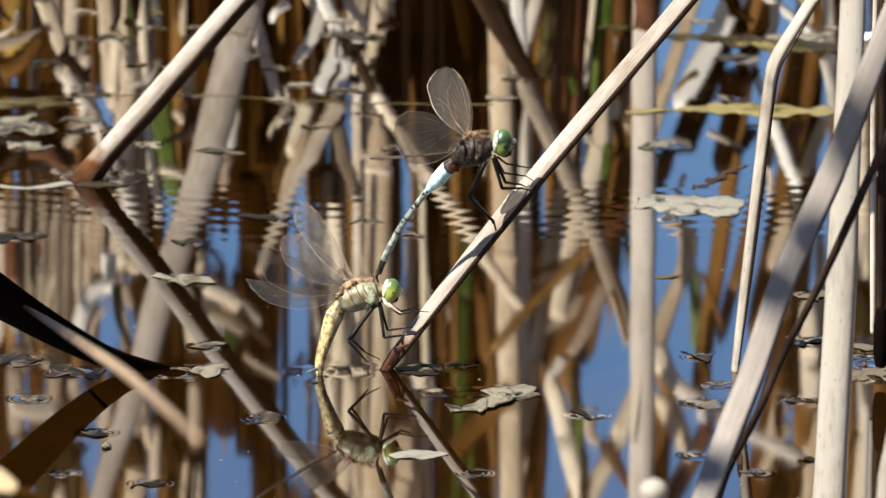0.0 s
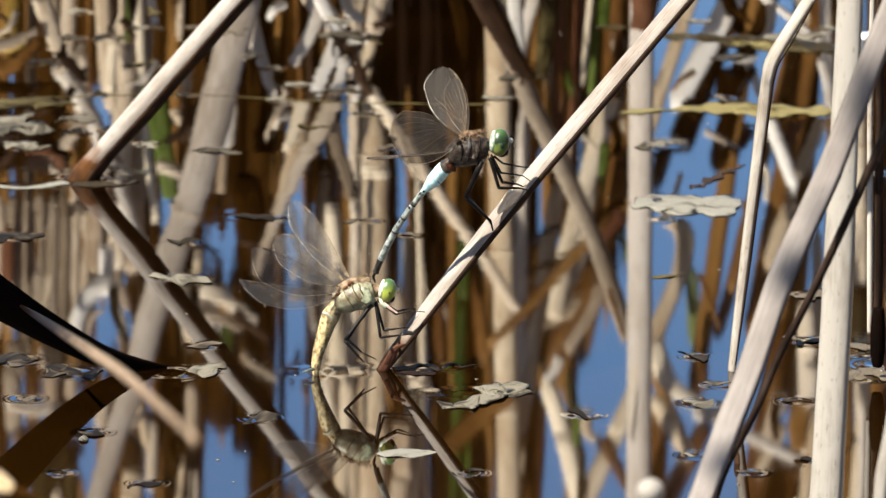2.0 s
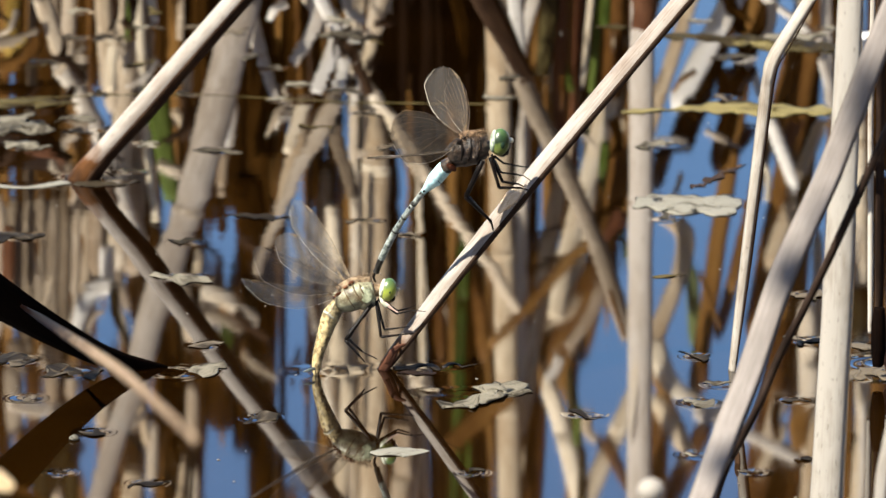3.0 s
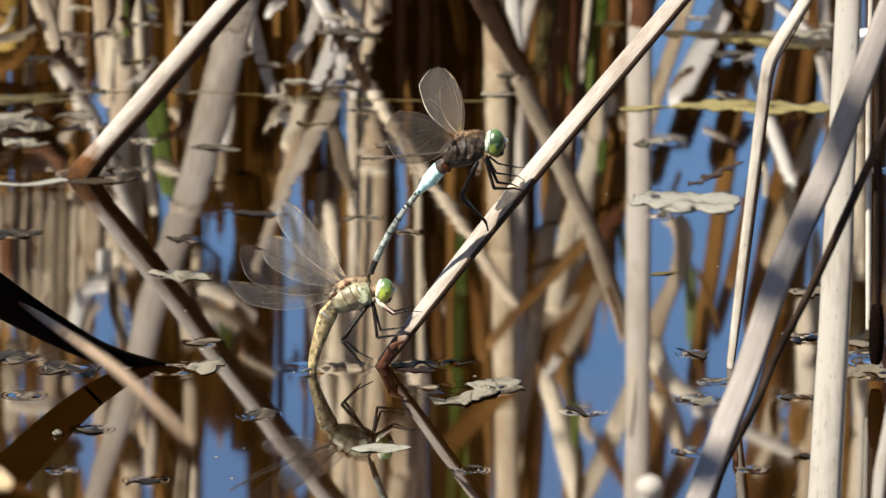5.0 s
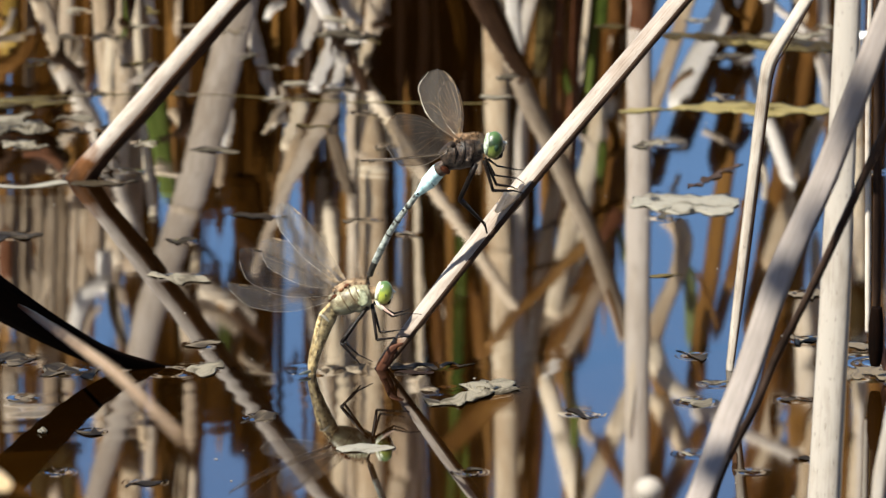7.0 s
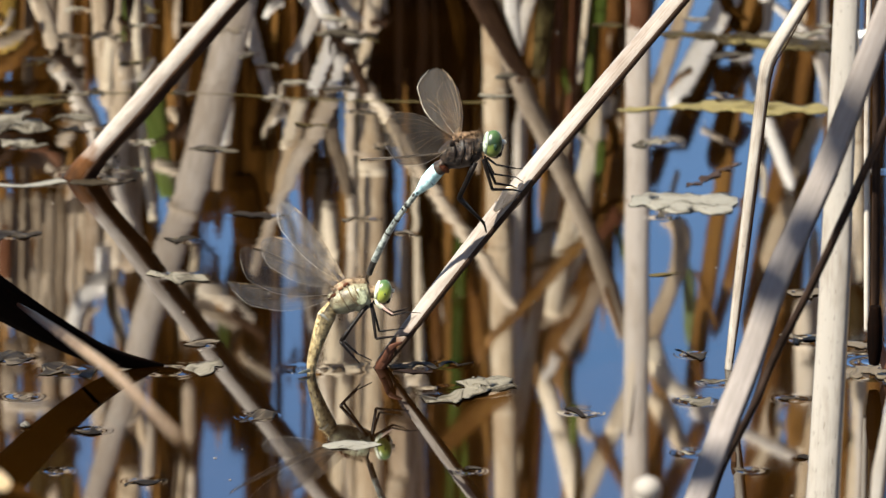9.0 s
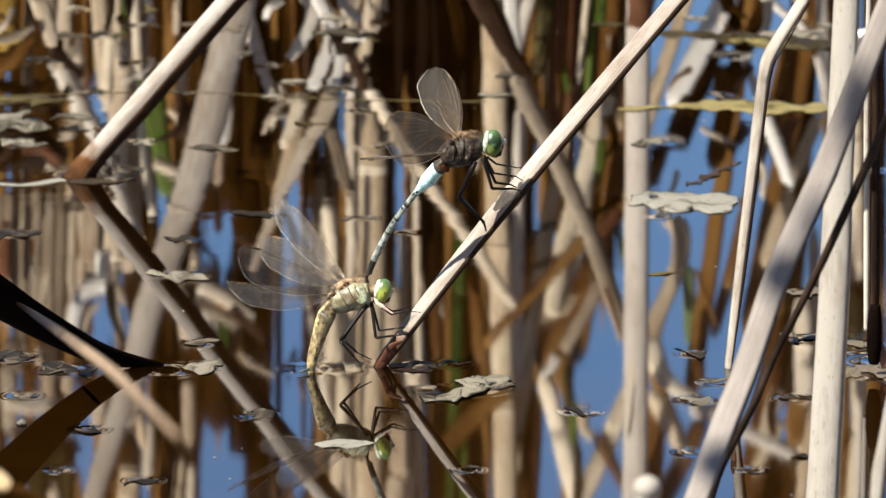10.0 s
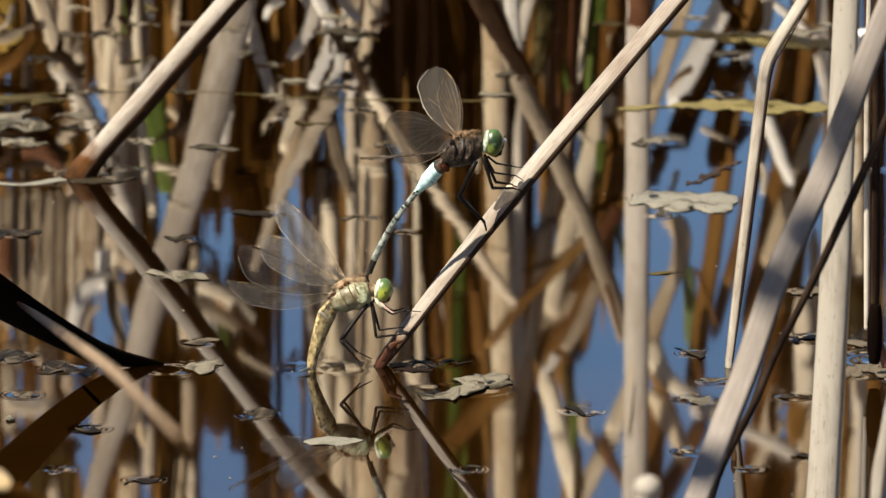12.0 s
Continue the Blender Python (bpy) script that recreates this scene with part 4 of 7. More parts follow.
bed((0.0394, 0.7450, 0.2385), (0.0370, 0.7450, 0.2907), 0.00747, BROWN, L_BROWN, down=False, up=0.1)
bed((-0.1904, 0.7000, 0.2016), (-0.1880, 0.7000, 0.2170), 0.00984, DULL, L_DULL, down=False, up=0.0)
bed((-0.1762, 0.7150, 0.2078), (-0.1738, 0.7150, 0.2220), 0.01087, SHADED, L_DULL, down=False, up=0.0)
bed((-0.1519, 0.7300, 0.2321), (-0.1546, 0.7300, 0.2503), 0.00645, SHADED, L_DULL, down=False, up=0.0)

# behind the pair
# dark ones hold the shade in their colour
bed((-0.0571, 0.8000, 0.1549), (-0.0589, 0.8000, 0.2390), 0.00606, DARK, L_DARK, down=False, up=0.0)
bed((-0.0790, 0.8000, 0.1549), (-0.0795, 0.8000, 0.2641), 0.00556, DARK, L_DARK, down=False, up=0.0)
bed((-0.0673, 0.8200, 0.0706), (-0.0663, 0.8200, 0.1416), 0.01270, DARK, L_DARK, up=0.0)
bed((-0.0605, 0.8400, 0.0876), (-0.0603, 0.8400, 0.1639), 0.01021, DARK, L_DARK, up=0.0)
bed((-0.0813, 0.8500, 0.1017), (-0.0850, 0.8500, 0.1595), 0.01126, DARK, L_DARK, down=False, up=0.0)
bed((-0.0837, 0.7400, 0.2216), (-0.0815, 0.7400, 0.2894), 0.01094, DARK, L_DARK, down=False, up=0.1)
bent([(-0.0456, 0.5200, 0.0540), (-0.0563, 0.5200, 0.0744), (-0.0658, 0.5200, 0.0925), (-0.0746, 0.5200, 0.1155), (-0.0794, 0.5200, 0.1289)], 0.00795, SHADED, "dull shade-toned reed fallen slantwise across the bed", 0.45, STALK)
bent([(-0.0587, 0.5300, 0.0573), (-0.0671, 0.5300, 0.0793)], 0.00704, BEDTAN, "tan bent leaf among the reeds", 0.5)
bent([(-0.0476, 0.5600, 0.0734), (-0.0439, 0.5600, 0.0892), (-0.0387, 0.5600, 0.1051)], 0.00615, DULL, "dull bent leaf among the reeds", 0.9)
bed((-0.0361, 0.6000, 0.0586), (-0.0371, 0.6000, 0.1054), 0.00191, OLIVE, L_OLIVE, down=False, up=0.0)
bed((-0.0314, 0.5600, 0.0348), (-0.0342, 0.5600, 0.0522), 0.00615, BEDTAN, L_TAN, down=False, up=0.0)
bed((-0.0288, 0.6000, 0.0268), (-0.0308, 0.6000, 0.0434), 0.00862, SHADED, L_DULL, up=0.0)
bed((-0.0479, 0.6800, 0.1363), (-0.0555, 0.6800, 0.2069), 0.00734, GREY, L_GREY, down=False, up=0.0)
bent([(-0.0423, 0.5500, 0.0144), (-0.0407, 0.5500, 0.0228), (-0.0341, 0.5500, 0.0284)], 0.00614, BEDPALE, "bleached bent leaf among the reeds", 0.5)
bent([(0.0273, 0.5600, 0.1899), (0.0158, 0.5600, 0.1998), (-0.0010, 0.5600, 0.2171)], 0.01041, BROWN, "brown withered leaf among the reeds", 0.8)
bed((-0.0122, 0.6800, 0.2108), (-0.0104, 0.6800, 0.2202), 0.01028, GREY, L_GREY, down=False, up=0.0)
bed((-0.0173, 0.6600, 0.2280), (-0.0178, 0.6600, 0.2525), 0.01314, SHADED, L_DULL, down=False, up=0.0)
bed((-0.0198, 0.6600, 0.2519), (-0.0213, 0.6600, 0.2683), 0.00973, GREY, L_GREY, down=False, up=0.1)

# right of the pair
bent([(0.0439, 0.5800, 0.0216), (0.0425, 0.5800, 0.0398), (0.0402, 0.5800, 0.0574)], 0.00809, OLIVE, "yellowed leaf among the reeds", 0.8)
bed((0.0488, 0.6200, 0.0307), (0.0485, 0.6200, 0.0925), 0.00626, RUST, L_RUST, up=0.0)
bed((0.0618, 0.6200, 0.0307), (0.0581, 0.6200, 0.0702), 0.00289, BEDTAN, L_TAN, up=0.0)
bed((0.0677, 0.6000, 0.0268), (0.0668, 0.6000, 0.0410), 0.00526, GREEN, L_GREEN, up=0.0)
bed((0.0630, 0.6000, 0.0525), (0.0616, 0.6000, 0.0697), 0.00335, GREEN, L_GREEN, down=False, up=0.0)
bent([(0.0701, 0.6400, 0.0794), (0.0648, 0.6400, 0.1018), (0.0576, 0.6400, 0.1268), (0.0516, 0.6400, 0.1493), (0.0468, 0.6400, 0.1770)], 0.00920, BEDTAN, "tan bent leaf among the reeds", 0.8, STALK)
bed((0.0681, 0.6100, 0.0916), (0.0668, 0.6100, 0.1076), 0.00480, GREEN, L_GREEN, down=False, up=0.0)
bent([(0.0770, 0.6600, 0.1049), (0.0746, 0.6600, 0.1237), (0.0715, 0.6600, 0.1414)], 0.01168, BROWN, "brown withered leaf among the reeds", 0.8)
bent([(0.0745, 0.5200, 0.0978), (0.0675, 0.5200, 0.1017), (0.0609, 0.5200, 0.1066)], 0.00374, DARK, "dark leaf-shaped patch among the reeds", 0.6)
bent([(0.0743, 0.5300, 0.1049), (0.0705, 0.5300, 0.1098), (0.0658, 0.5300, 0.1171)], 0.00892, RUST, "red-brown withered leaf among the reeds", 0.4)
bent([(0.0672, 0.6000, 0.1520), (0.0608, 0.6000, 0.1674), (0.0519, 0.6000, 0.1819)], 0.00670, SHADED, "dull shade-toned leaf among the reeds", 0.8)
bent([(0.0591, 0.5800, 0.1337), (0.0471, 0.5800, 0.1384), (0.0339, 0.5800, 0.1429)], 0.00357, DARK, "dark leaf-shaped patch among the reeds", 0.6)
bent([(0.0679, 0.5100, 0.1338), (0.0712, 0.5100, 0.1435), (0.0744, 0.5100, 0.1546)], 0.00233, BROWN, "brown withered leaf among the reeds", 0.6)
bent([(0.0476, 0.5200, 0.1653), (0.0453, 0.5200, 0.1702), (0.0412, 0.5200, 0.1736)], 0.00515, BEDPALE, "bleached bent leaf among the reeds", 0.6)
bed((0.0562, 0.5600, 0.1961), (0.0548, 0.5600, 0.2147), 0.00426, GREEN, L_GREEN, down=False, up=0.0)
bed((0.0577, 0.5600, 0.2147), (0.0573, 0.5600, 0.2420), 0.00379, MURK, L_OLIVE, down=False, up=0.1)
bent([(0.0668, 0.5600, 0.2109), (0.0706, 0.5600, 0.2184), (0.0755, 0.5600, 0.2283)], 0.00426, BROWN, "brown withered leaf among the reeds", 0.9)
bent([(0.0601, 0.5500, 0.1953), (0.0594, 0.5500, 0.2047), (0.0637, 0.5500, 0.2096)], 0.00519, BEDTAN, "tan bent leaf among the reeds", 0.7)
bent([(0.1186, 0.6000, 0.0243), (0.1215, 0.6000, 0.0329), (0.1254, 0.6000, 0.0429)], 0.00622, DARK, "dark leaf-shaped patch among the reeds", 0.8)
bent([(0.1196, 0.5800, 0.0313), (0.1173, 0.5800, 0.0374)], 0.00476, BEDPALE, "bleached bent leaf among the reeds", 0.6)
bed((0.1266, 0.7000, 0.0789), (0.1223, 0.7000, 0.0971), 0.01328, DARK, L_DARK, down=False, up=0.0)
bent([(0.1195, 0.5500, 0.0434), (0.1247, 0.5500, 0.0443), (0.1304, 0.5500, 0.0429)], 0.00212, BEDPALE, "bleached bent leaf among the reeds", 0.6)
bent([(0.1269, 0.5600, 0.0464), (0.1294, 0.5600, 0.0539), (0.1323, 0.5600, 0.0624)], 0.00379, BEDPALE, "bleached bent leaf among the reeds", 0.8)
bent([(0.1587, 0.5800, 0.0496), (0.1617, 0.5800, 0.0618), (0.1623, 0.5800, 0.0703)], 0.00428, BEDPALE, "bleached bent leaf among the reeds", 0.8)
bent([(0.0867, 0.5400, 0.0829), (0.0938, 0.5400, 0.0805), (0.1021, 0.5400, 0.0805)], 0.00329, DARK, "dark leaf-shaped patch among the reeds", 0.6)
bent([(0.0864, 0.5300, 0.0749), (0.0947, 0.5300, 0.0744), (0.1011, 0.5300, 0.0759)], 0.00282, BEDPALE, "bleached bent leaf among the reeds", 0.6)
bent([(0.1303, 0.6200, 0.0880), (0.1275, 0.6200, 0.0937), (0.1231, 0.6200, 0.0994)], 0.00626, DARK, "dark leaf-shaped patch among the reeds", 0.6)
bent([(0.1512, 0.6400, 0.0881), (0.1481, 0.6400, 0.0956), (0.1453, 0.6400, 0.1028)], 0.00726, RUST, "red-brown withered leaf among the reeds", 0.7)
bent([(0.1310, 0.5500, 0.0895), (0.1350, 0.5500, 0.0919), (0.1347, 0.5500, 0.1041)], 0.00283, BEDTAN, "tan bent leaf among the reeds", 0.7)
bent([(0.1077, 0.5800, 0.1424), (0.1116, 0.5800, 0.1527), (0.1166, 0.5800, 0.1676)], 0.00238, BROWN, "brown withered leaf among the reeds", 0.7)
bed((0.1085, 0.7200, 0.1718), (0.1098, 0.7200, 0.2103), 0.0062, PALEGREEN, L_GREEN, down=False, up=0.0)
bed((0.1781, 0.6200, 0.1559), (0.1779, 0.6200, 0.1822), 0.00963, MURK, L_OLIVE, down=False, up=0.0)
bed((0.1112, 0.6200, 0.1913), (0.1108, 0.6200, 0.2038), 0.00481, BROWN, L_BROWN, down=False, up=0.0)
bed((0.1789, 0.8400, 0.0746), (0.1815, 0.8400, 0.3157), 0.01430, BROWN, L_BROWN, up=0.1)
bed((0.1959, 0.8400, 0.0746), (0.1981, 0.8400, 0.3157), 0.01226, BROWN, L_BROWN, up=0.1)
bent([(0.1433, 0.5800, 0.1949), (0.1405, 0.5800, 0.2036), (0.1372, 0.5800, 0.2148)], 0.00762, GREY, "grey bent leaf among the reeds", 0.6)
bent([(0.1552, 0.6200, 0.2086), (0.1524, 0.6200, 0.2187), (0.1535, 0.6200, 0.2300)], 0.00963, BROWN, "brown withered leaf among the reeds", 0.8)
bed((0.1562, 0.5800, 0.1825), (0.1544, 0.5800, 0.1999), 0.00857, GREY, L_GREY, down=False, up=0.0)


# dark stalks coloured as the bed's deep shade, with gaps of sky between them
LEFTMIX, DEEPMIX, LOWMIX, STUMPS = (DARK, DARK, BROWN), (DARK, DARK, BROWN), (DARK, BROWN), (WET_SHADE_BLACK,)


thicket = bmesh.new()


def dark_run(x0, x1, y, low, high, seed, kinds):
    """Shade-coloured stalks side by side from x0 to x1, between the heights low and high."""
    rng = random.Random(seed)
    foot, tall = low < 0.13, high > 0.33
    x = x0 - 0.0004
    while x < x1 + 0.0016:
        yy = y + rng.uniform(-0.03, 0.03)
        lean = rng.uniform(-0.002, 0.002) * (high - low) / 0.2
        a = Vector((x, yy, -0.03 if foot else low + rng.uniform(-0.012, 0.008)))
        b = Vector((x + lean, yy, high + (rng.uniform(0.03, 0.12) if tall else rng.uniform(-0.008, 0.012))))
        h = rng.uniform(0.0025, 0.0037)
        before, tone = len(thicket.faces), (DARK, BROWN, WET_SHADE_BLACK).index(rng.choice(kinds))
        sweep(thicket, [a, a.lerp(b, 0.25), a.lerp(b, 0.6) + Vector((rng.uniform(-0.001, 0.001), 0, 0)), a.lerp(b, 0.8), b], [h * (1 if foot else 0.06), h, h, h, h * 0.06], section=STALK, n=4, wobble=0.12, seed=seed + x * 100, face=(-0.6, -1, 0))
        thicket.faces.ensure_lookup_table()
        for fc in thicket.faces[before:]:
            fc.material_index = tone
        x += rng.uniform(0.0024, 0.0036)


dark_run(-0.2080, -0.2023, 0.86, 0.0733, 0.3223, 1, LEFTMIX)
dark_run(-0.2023, -0.1958, 0.93, 0.0871, 0.2829, 2, LEFTMIX)
dark_run(-0.2080, -0.2020, 0.99, 0.3142, 0.3566, 3, LEFTMIX)
dark_run(-0.1940, -0.1927, 0.86, 0.2813, 0.3026, 4, LEFTMIX)
dark_run(-0.1929, -0.1939, 0.93, 0.0871, 0.3207, 5, LEFTMIX)
dark_run(-0.1935, -0.1873, 0.99, 0.0990, 0.1235, 6, LEFTMIX)
dark_run(-0.1874, -0.1833, 0.86, 0.1054, 0.3026, 7, LEFTMIX)
dark_run(-0.1834, -0.1843, 0.93, 0.0871, 0.3207, 8, LEFTMIX)
dark_run(-0.1839, -0.1801, 0.99, 0.0990, 0.3566, 9, LEFTMIX)
dark_run(-0.1709, -0.1601, 0.86, 0.0733, 0.0835, 10, LEFTMIX)
dark_run(-0.1743, -0.1674, 0.93, 0.1214, 0.3015, 11, LEFTMIX)
dark_run(-0.1791, -0.1655, 0.99, 0.3379, 0.3566, 12, LEFTMIX)
dark_run(-0.1619, -0.1605, 0.86, 0.1070, 0.1265, 13, LEFTMIX)
dark_run(-0.1652, -0.1548, 0.93, 0.1564, 0.2360, 14, LEFTMIX)
dark_run(-0.1688, -0.1651, 0.99, 0.2756, 0.3167, 15, LEFTMIX)
dark_run(-0.1593, -0.1512, 0.86, 0.0733, 0.1265, 16, LEFTMIX)
dark_run(-0.1614, -0.1533, 0.93, 0.2610, 0.3408, 17, LEFTMIX)
dark_run(-0.1551, -0.1445, 0.99, 0.0990, 0.1677, 18, LEFTMIX)
dark_run(-0.1507, -0.1426, 0.86, 0.1588, 0.2160, 19, LEFTMIX)
dark_run(-0.1518, -0.1462, 0.93, 0.2512, 0.3408, 20, LEFTMIX)
dark_run(-0.1462, -0.1460, 0.99, 0.1874, 0.3566, 21, LEFTMIX)
dark_run(-0.1384, -0.1364, 0.86, 0.0733, 0.3223, 22, LEFTMIX)
dark_run(-0.1362, -0.1354, 0.93, 0.0871, 0.1831, 23, LEFTMIX)
dark_run(-0.1392, -0.1290, 0.99, 0.2121, 0.3566, 24, LEFTMIX)
dark_run(-0.1316, -0.1236, 0.86, 0.0954, 0.1675, 25, LEFTMIX)
dark_run(-0.1246, -0.1246, 0.93, 0.1096, 0.3408, 26, LEFTMIX)
dark_run(-0.1239, -0.1192, 0.99, 0.0990, 0.3566, 27, LEFTMIX)
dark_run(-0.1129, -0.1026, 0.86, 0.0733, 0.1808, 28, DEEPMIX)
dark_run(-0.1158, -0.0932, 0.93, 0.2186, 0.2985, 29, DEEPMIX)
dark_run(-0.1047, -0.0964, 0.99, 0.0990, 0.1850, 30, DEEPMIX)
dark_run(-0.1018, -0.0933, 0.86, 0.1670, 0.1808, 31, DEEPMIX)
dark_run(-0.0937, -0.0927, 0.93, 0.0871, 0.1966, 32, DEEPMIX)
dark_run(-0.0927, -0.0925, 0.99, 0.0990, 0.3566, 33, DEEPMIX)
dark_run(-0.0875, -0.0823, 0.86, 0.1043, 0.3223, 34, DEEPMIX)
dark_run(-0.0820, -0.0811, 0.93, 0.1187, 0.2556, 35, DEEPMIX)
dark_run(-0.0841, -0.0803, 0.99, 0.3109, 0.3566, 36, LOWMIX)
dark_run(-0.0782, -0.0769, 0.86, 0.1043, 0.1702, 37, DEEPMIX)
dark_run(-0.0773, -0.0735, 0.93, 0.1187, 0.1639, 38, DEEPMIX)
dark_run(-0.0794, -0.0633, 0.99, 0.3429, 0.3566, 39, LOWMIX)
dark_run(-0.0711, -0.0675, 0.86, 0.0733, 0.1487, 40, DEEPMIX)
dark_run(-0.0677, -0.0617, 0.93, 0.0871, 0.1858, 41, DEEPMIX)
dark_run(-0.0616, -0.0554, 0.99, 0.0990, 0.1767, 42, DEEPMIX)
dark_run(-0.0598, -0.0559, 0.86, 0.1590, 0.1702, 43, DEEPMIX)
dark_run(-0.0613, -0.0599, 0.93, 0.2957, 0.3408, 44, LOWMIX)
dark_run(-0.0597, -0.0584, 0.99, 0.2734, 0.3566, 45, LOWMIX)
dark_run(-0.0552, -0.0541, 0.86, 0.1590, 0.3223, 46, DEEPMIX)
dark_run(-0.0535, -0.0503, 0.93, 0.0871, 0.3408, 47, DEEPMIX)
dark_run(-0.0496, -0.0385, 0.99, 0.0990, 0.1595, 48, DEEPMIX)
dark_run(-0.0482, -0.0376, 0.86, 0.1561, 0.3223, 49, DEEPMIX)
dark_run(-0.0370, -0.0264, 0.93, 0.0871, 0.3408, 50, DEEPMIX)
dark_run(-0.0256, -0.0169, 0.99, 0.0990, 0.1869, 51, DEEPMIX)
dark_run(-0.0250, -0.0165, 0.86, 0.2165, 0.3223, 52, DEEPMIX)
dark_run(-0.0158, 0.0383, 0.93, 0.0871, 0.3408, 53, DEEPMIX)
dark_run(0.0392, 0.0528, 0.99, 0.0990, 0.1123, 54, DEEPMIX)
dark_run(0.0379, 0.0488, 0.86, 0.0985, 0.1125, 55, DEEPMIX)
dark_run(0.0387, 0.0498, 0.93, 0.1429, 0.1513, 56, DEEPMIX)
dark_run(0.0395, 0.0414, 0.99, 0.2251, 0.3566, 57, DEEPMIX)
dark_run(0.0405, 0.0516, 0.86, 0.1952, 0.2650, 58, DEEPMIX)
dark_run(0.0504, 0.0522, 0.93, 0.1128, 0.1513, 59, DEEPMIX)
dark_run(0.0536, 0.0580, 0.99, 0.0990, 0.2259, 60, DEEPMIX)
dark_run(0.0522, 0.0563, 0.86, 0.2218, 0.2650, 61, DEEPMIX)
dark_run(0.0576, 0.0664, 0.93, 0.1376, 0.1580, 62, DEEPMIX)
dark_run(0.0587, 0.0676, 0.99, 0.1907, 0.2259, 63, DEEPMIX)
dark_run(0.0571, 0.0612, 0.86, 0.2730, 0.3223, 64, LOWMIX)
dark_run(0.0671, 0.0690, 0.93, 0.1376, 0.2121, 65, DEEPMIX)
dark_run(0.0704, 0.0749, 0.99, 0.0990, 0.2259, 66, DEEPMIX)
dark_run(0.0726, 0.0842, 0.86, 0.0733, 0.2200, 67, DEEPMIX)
# black low stalks put deep shade into the foot of the bed
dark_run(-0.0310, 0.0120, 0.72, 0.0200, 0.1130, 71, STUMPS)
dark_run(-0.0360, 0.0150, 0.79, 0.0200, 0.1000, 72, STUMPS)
thicket_ob = tagged(part("rotten_stalks", thicket, DARK), "dark stalks standing in for shade deep in the reed bed", "reeds", kind="stuff")
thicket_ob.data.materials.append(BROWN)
thicket_ob.data.materials.append(WET_SHADE_BLACK)


def litter(count, x0, x1, z0, z1, y, seed, kinds):
    """Broken bits of leaf caught among the reeds."""
    rng = random.Random(seed)
    for k in range(count):
        x, z, yy = rng.uniform(x0, x1), rng.uniform(z0, z1), y + rng.uniform(-0.03, 0.03)
        turn, half, bend = rng.uniform(0.3, 2.84), rng.uniform(0.004, 0.010), rng.uniform(-0.004, 0.004)
        dx, dz = half * math.cos(turn), half * math.sin(turn)
        mat, word = rng.choice(kinds)
        bent([(x - dx, yy, z - dz), (x + bend, yy - 0.002, z + bend * 0.5), (x + dx, yy, z + dz)], rng.uniform(0.0022, 0.0055), mat, word + " scrap of leaf caught among the reeds", rng.uniform(0.3, 0.7), rng.choice((LENS, FOLD)))


LIGHT_SCRAPS = ((GREY, "grey"), (SHADED, "dull tan"), (BEDPALE, "bleached"), (UNDER, "dark brown"), (UNDER, "dark brown"), (SHEATH_SHADE, "brown"))
DARK_SCRAPS = ((UNDER, "dark brown"), (BROWN, "brown"), (SHADED, "dull tan"), (DARK, "blackish"))
litter(26, -0.1850, -0.1053, 0.0172, 0.0970, 0.54, 51, LIGHT_SCRAPS)
litter(14, -0.0739, -0.0222, 0.0152, 0.0827, 0.53, 52, LIGHT_SCRAPS)
litter(12, -0.1156, -0.0753, 0.1284, 0.1776, 0.56, 53, LIGHT_SCRAPS)
litter(10, -0.1890, -0.1098, 0.1825, 0.2422, 0.58, 54, DARK_SCRAPS)
litter(8, 0.0869, 0.1589, 0.0236, 0.1014, 0.56, 55, DARK_SCRAPS)
litter(8, 0.0158, 0.0715, 0.0292, 0.1351, 0.60, 56, DARK_SCRAPS)
litter(6, 0.1385, 0.1877, 0.1429, 0.2372, 0.58, 57, DARK_SCRAPS)

bed((-0.0722, 0.7500, 0.0900), (-0.0737, 0.7500, 0.2700), 0.0034, DARK, L_DARK, up=0.1)
bed((-0.0655, 0.7600, 0.0900), (-0.0612, 0.7600, 0.2000), 0.0022, BROWN, L_BROWN, up=0.0)
bed((-0.0603, 0.7400, 0.0900), (-0.0618, 0.7400, 0.2250), 0.0026, UNDER, L_DARK, up=0.05)
litter(7, -0.0730, -0.0600, 0.1750, 0.2300, 0.72, 58, DARK_SCRAPS)
bed((-0.0391, 0.5800, 0.0985), (-0.0388, 0.5800, 0.1650), 0.0046, GREY, L_GREY, up=0.0)
bed((-0.0490, 0.5500, 0.1060), (-0.0462, 0.5500, 0.1334), 0.0060, BEDTAN, L_TAN, down=False, up=0.0)
bent([(-0.1033, 0.5600, 0.1446), (-0.0924, 0.5600, 0.1505), (-0.0804, 0.5600, 0.1603)], 0.0072, GREY, "grey bent leaf among the reeds", 0.7)
bent([(-0.1040, 0.5650, 0.1561), (-0.0957, 0.5650, 0.1591), (-0.0861, 0.5650, 0.1652)], 0.0060, DULL, "dull bent leaf among the reeds", 0.6)
bent([(-0.0941, 0.5700, 0.1622), (-0.0930, 0.5700, 0.1714), (-0.0926, 0.5700, 0.1820)], 0.0066, GREEN, "fresh green blade among the reeds", 0.7)
bed((-0.1441, 0.7000, 0.1773), (-0.1435, 0.7000, 0.2054), 0.0030, DULL, L_DULL, up=0.0)
bed((-0.1857, 0.7200, 0.1910), (-0.1866, 0.7200, 0.2219), 0.0052, DULL, L_DULL, up=0.0)
bed((-0.1936, 0.7100, 0.1835), (-0.1935, 0.7100, 0.2143), 0.0050, BROWN, L_BROWN, up=0.0)
bed((-0.1565, 0.7300, 0.1830), (-0.1563, 0.7300, 0.2088), 0.0024, BROWN, L_BROWN, up=0.0)

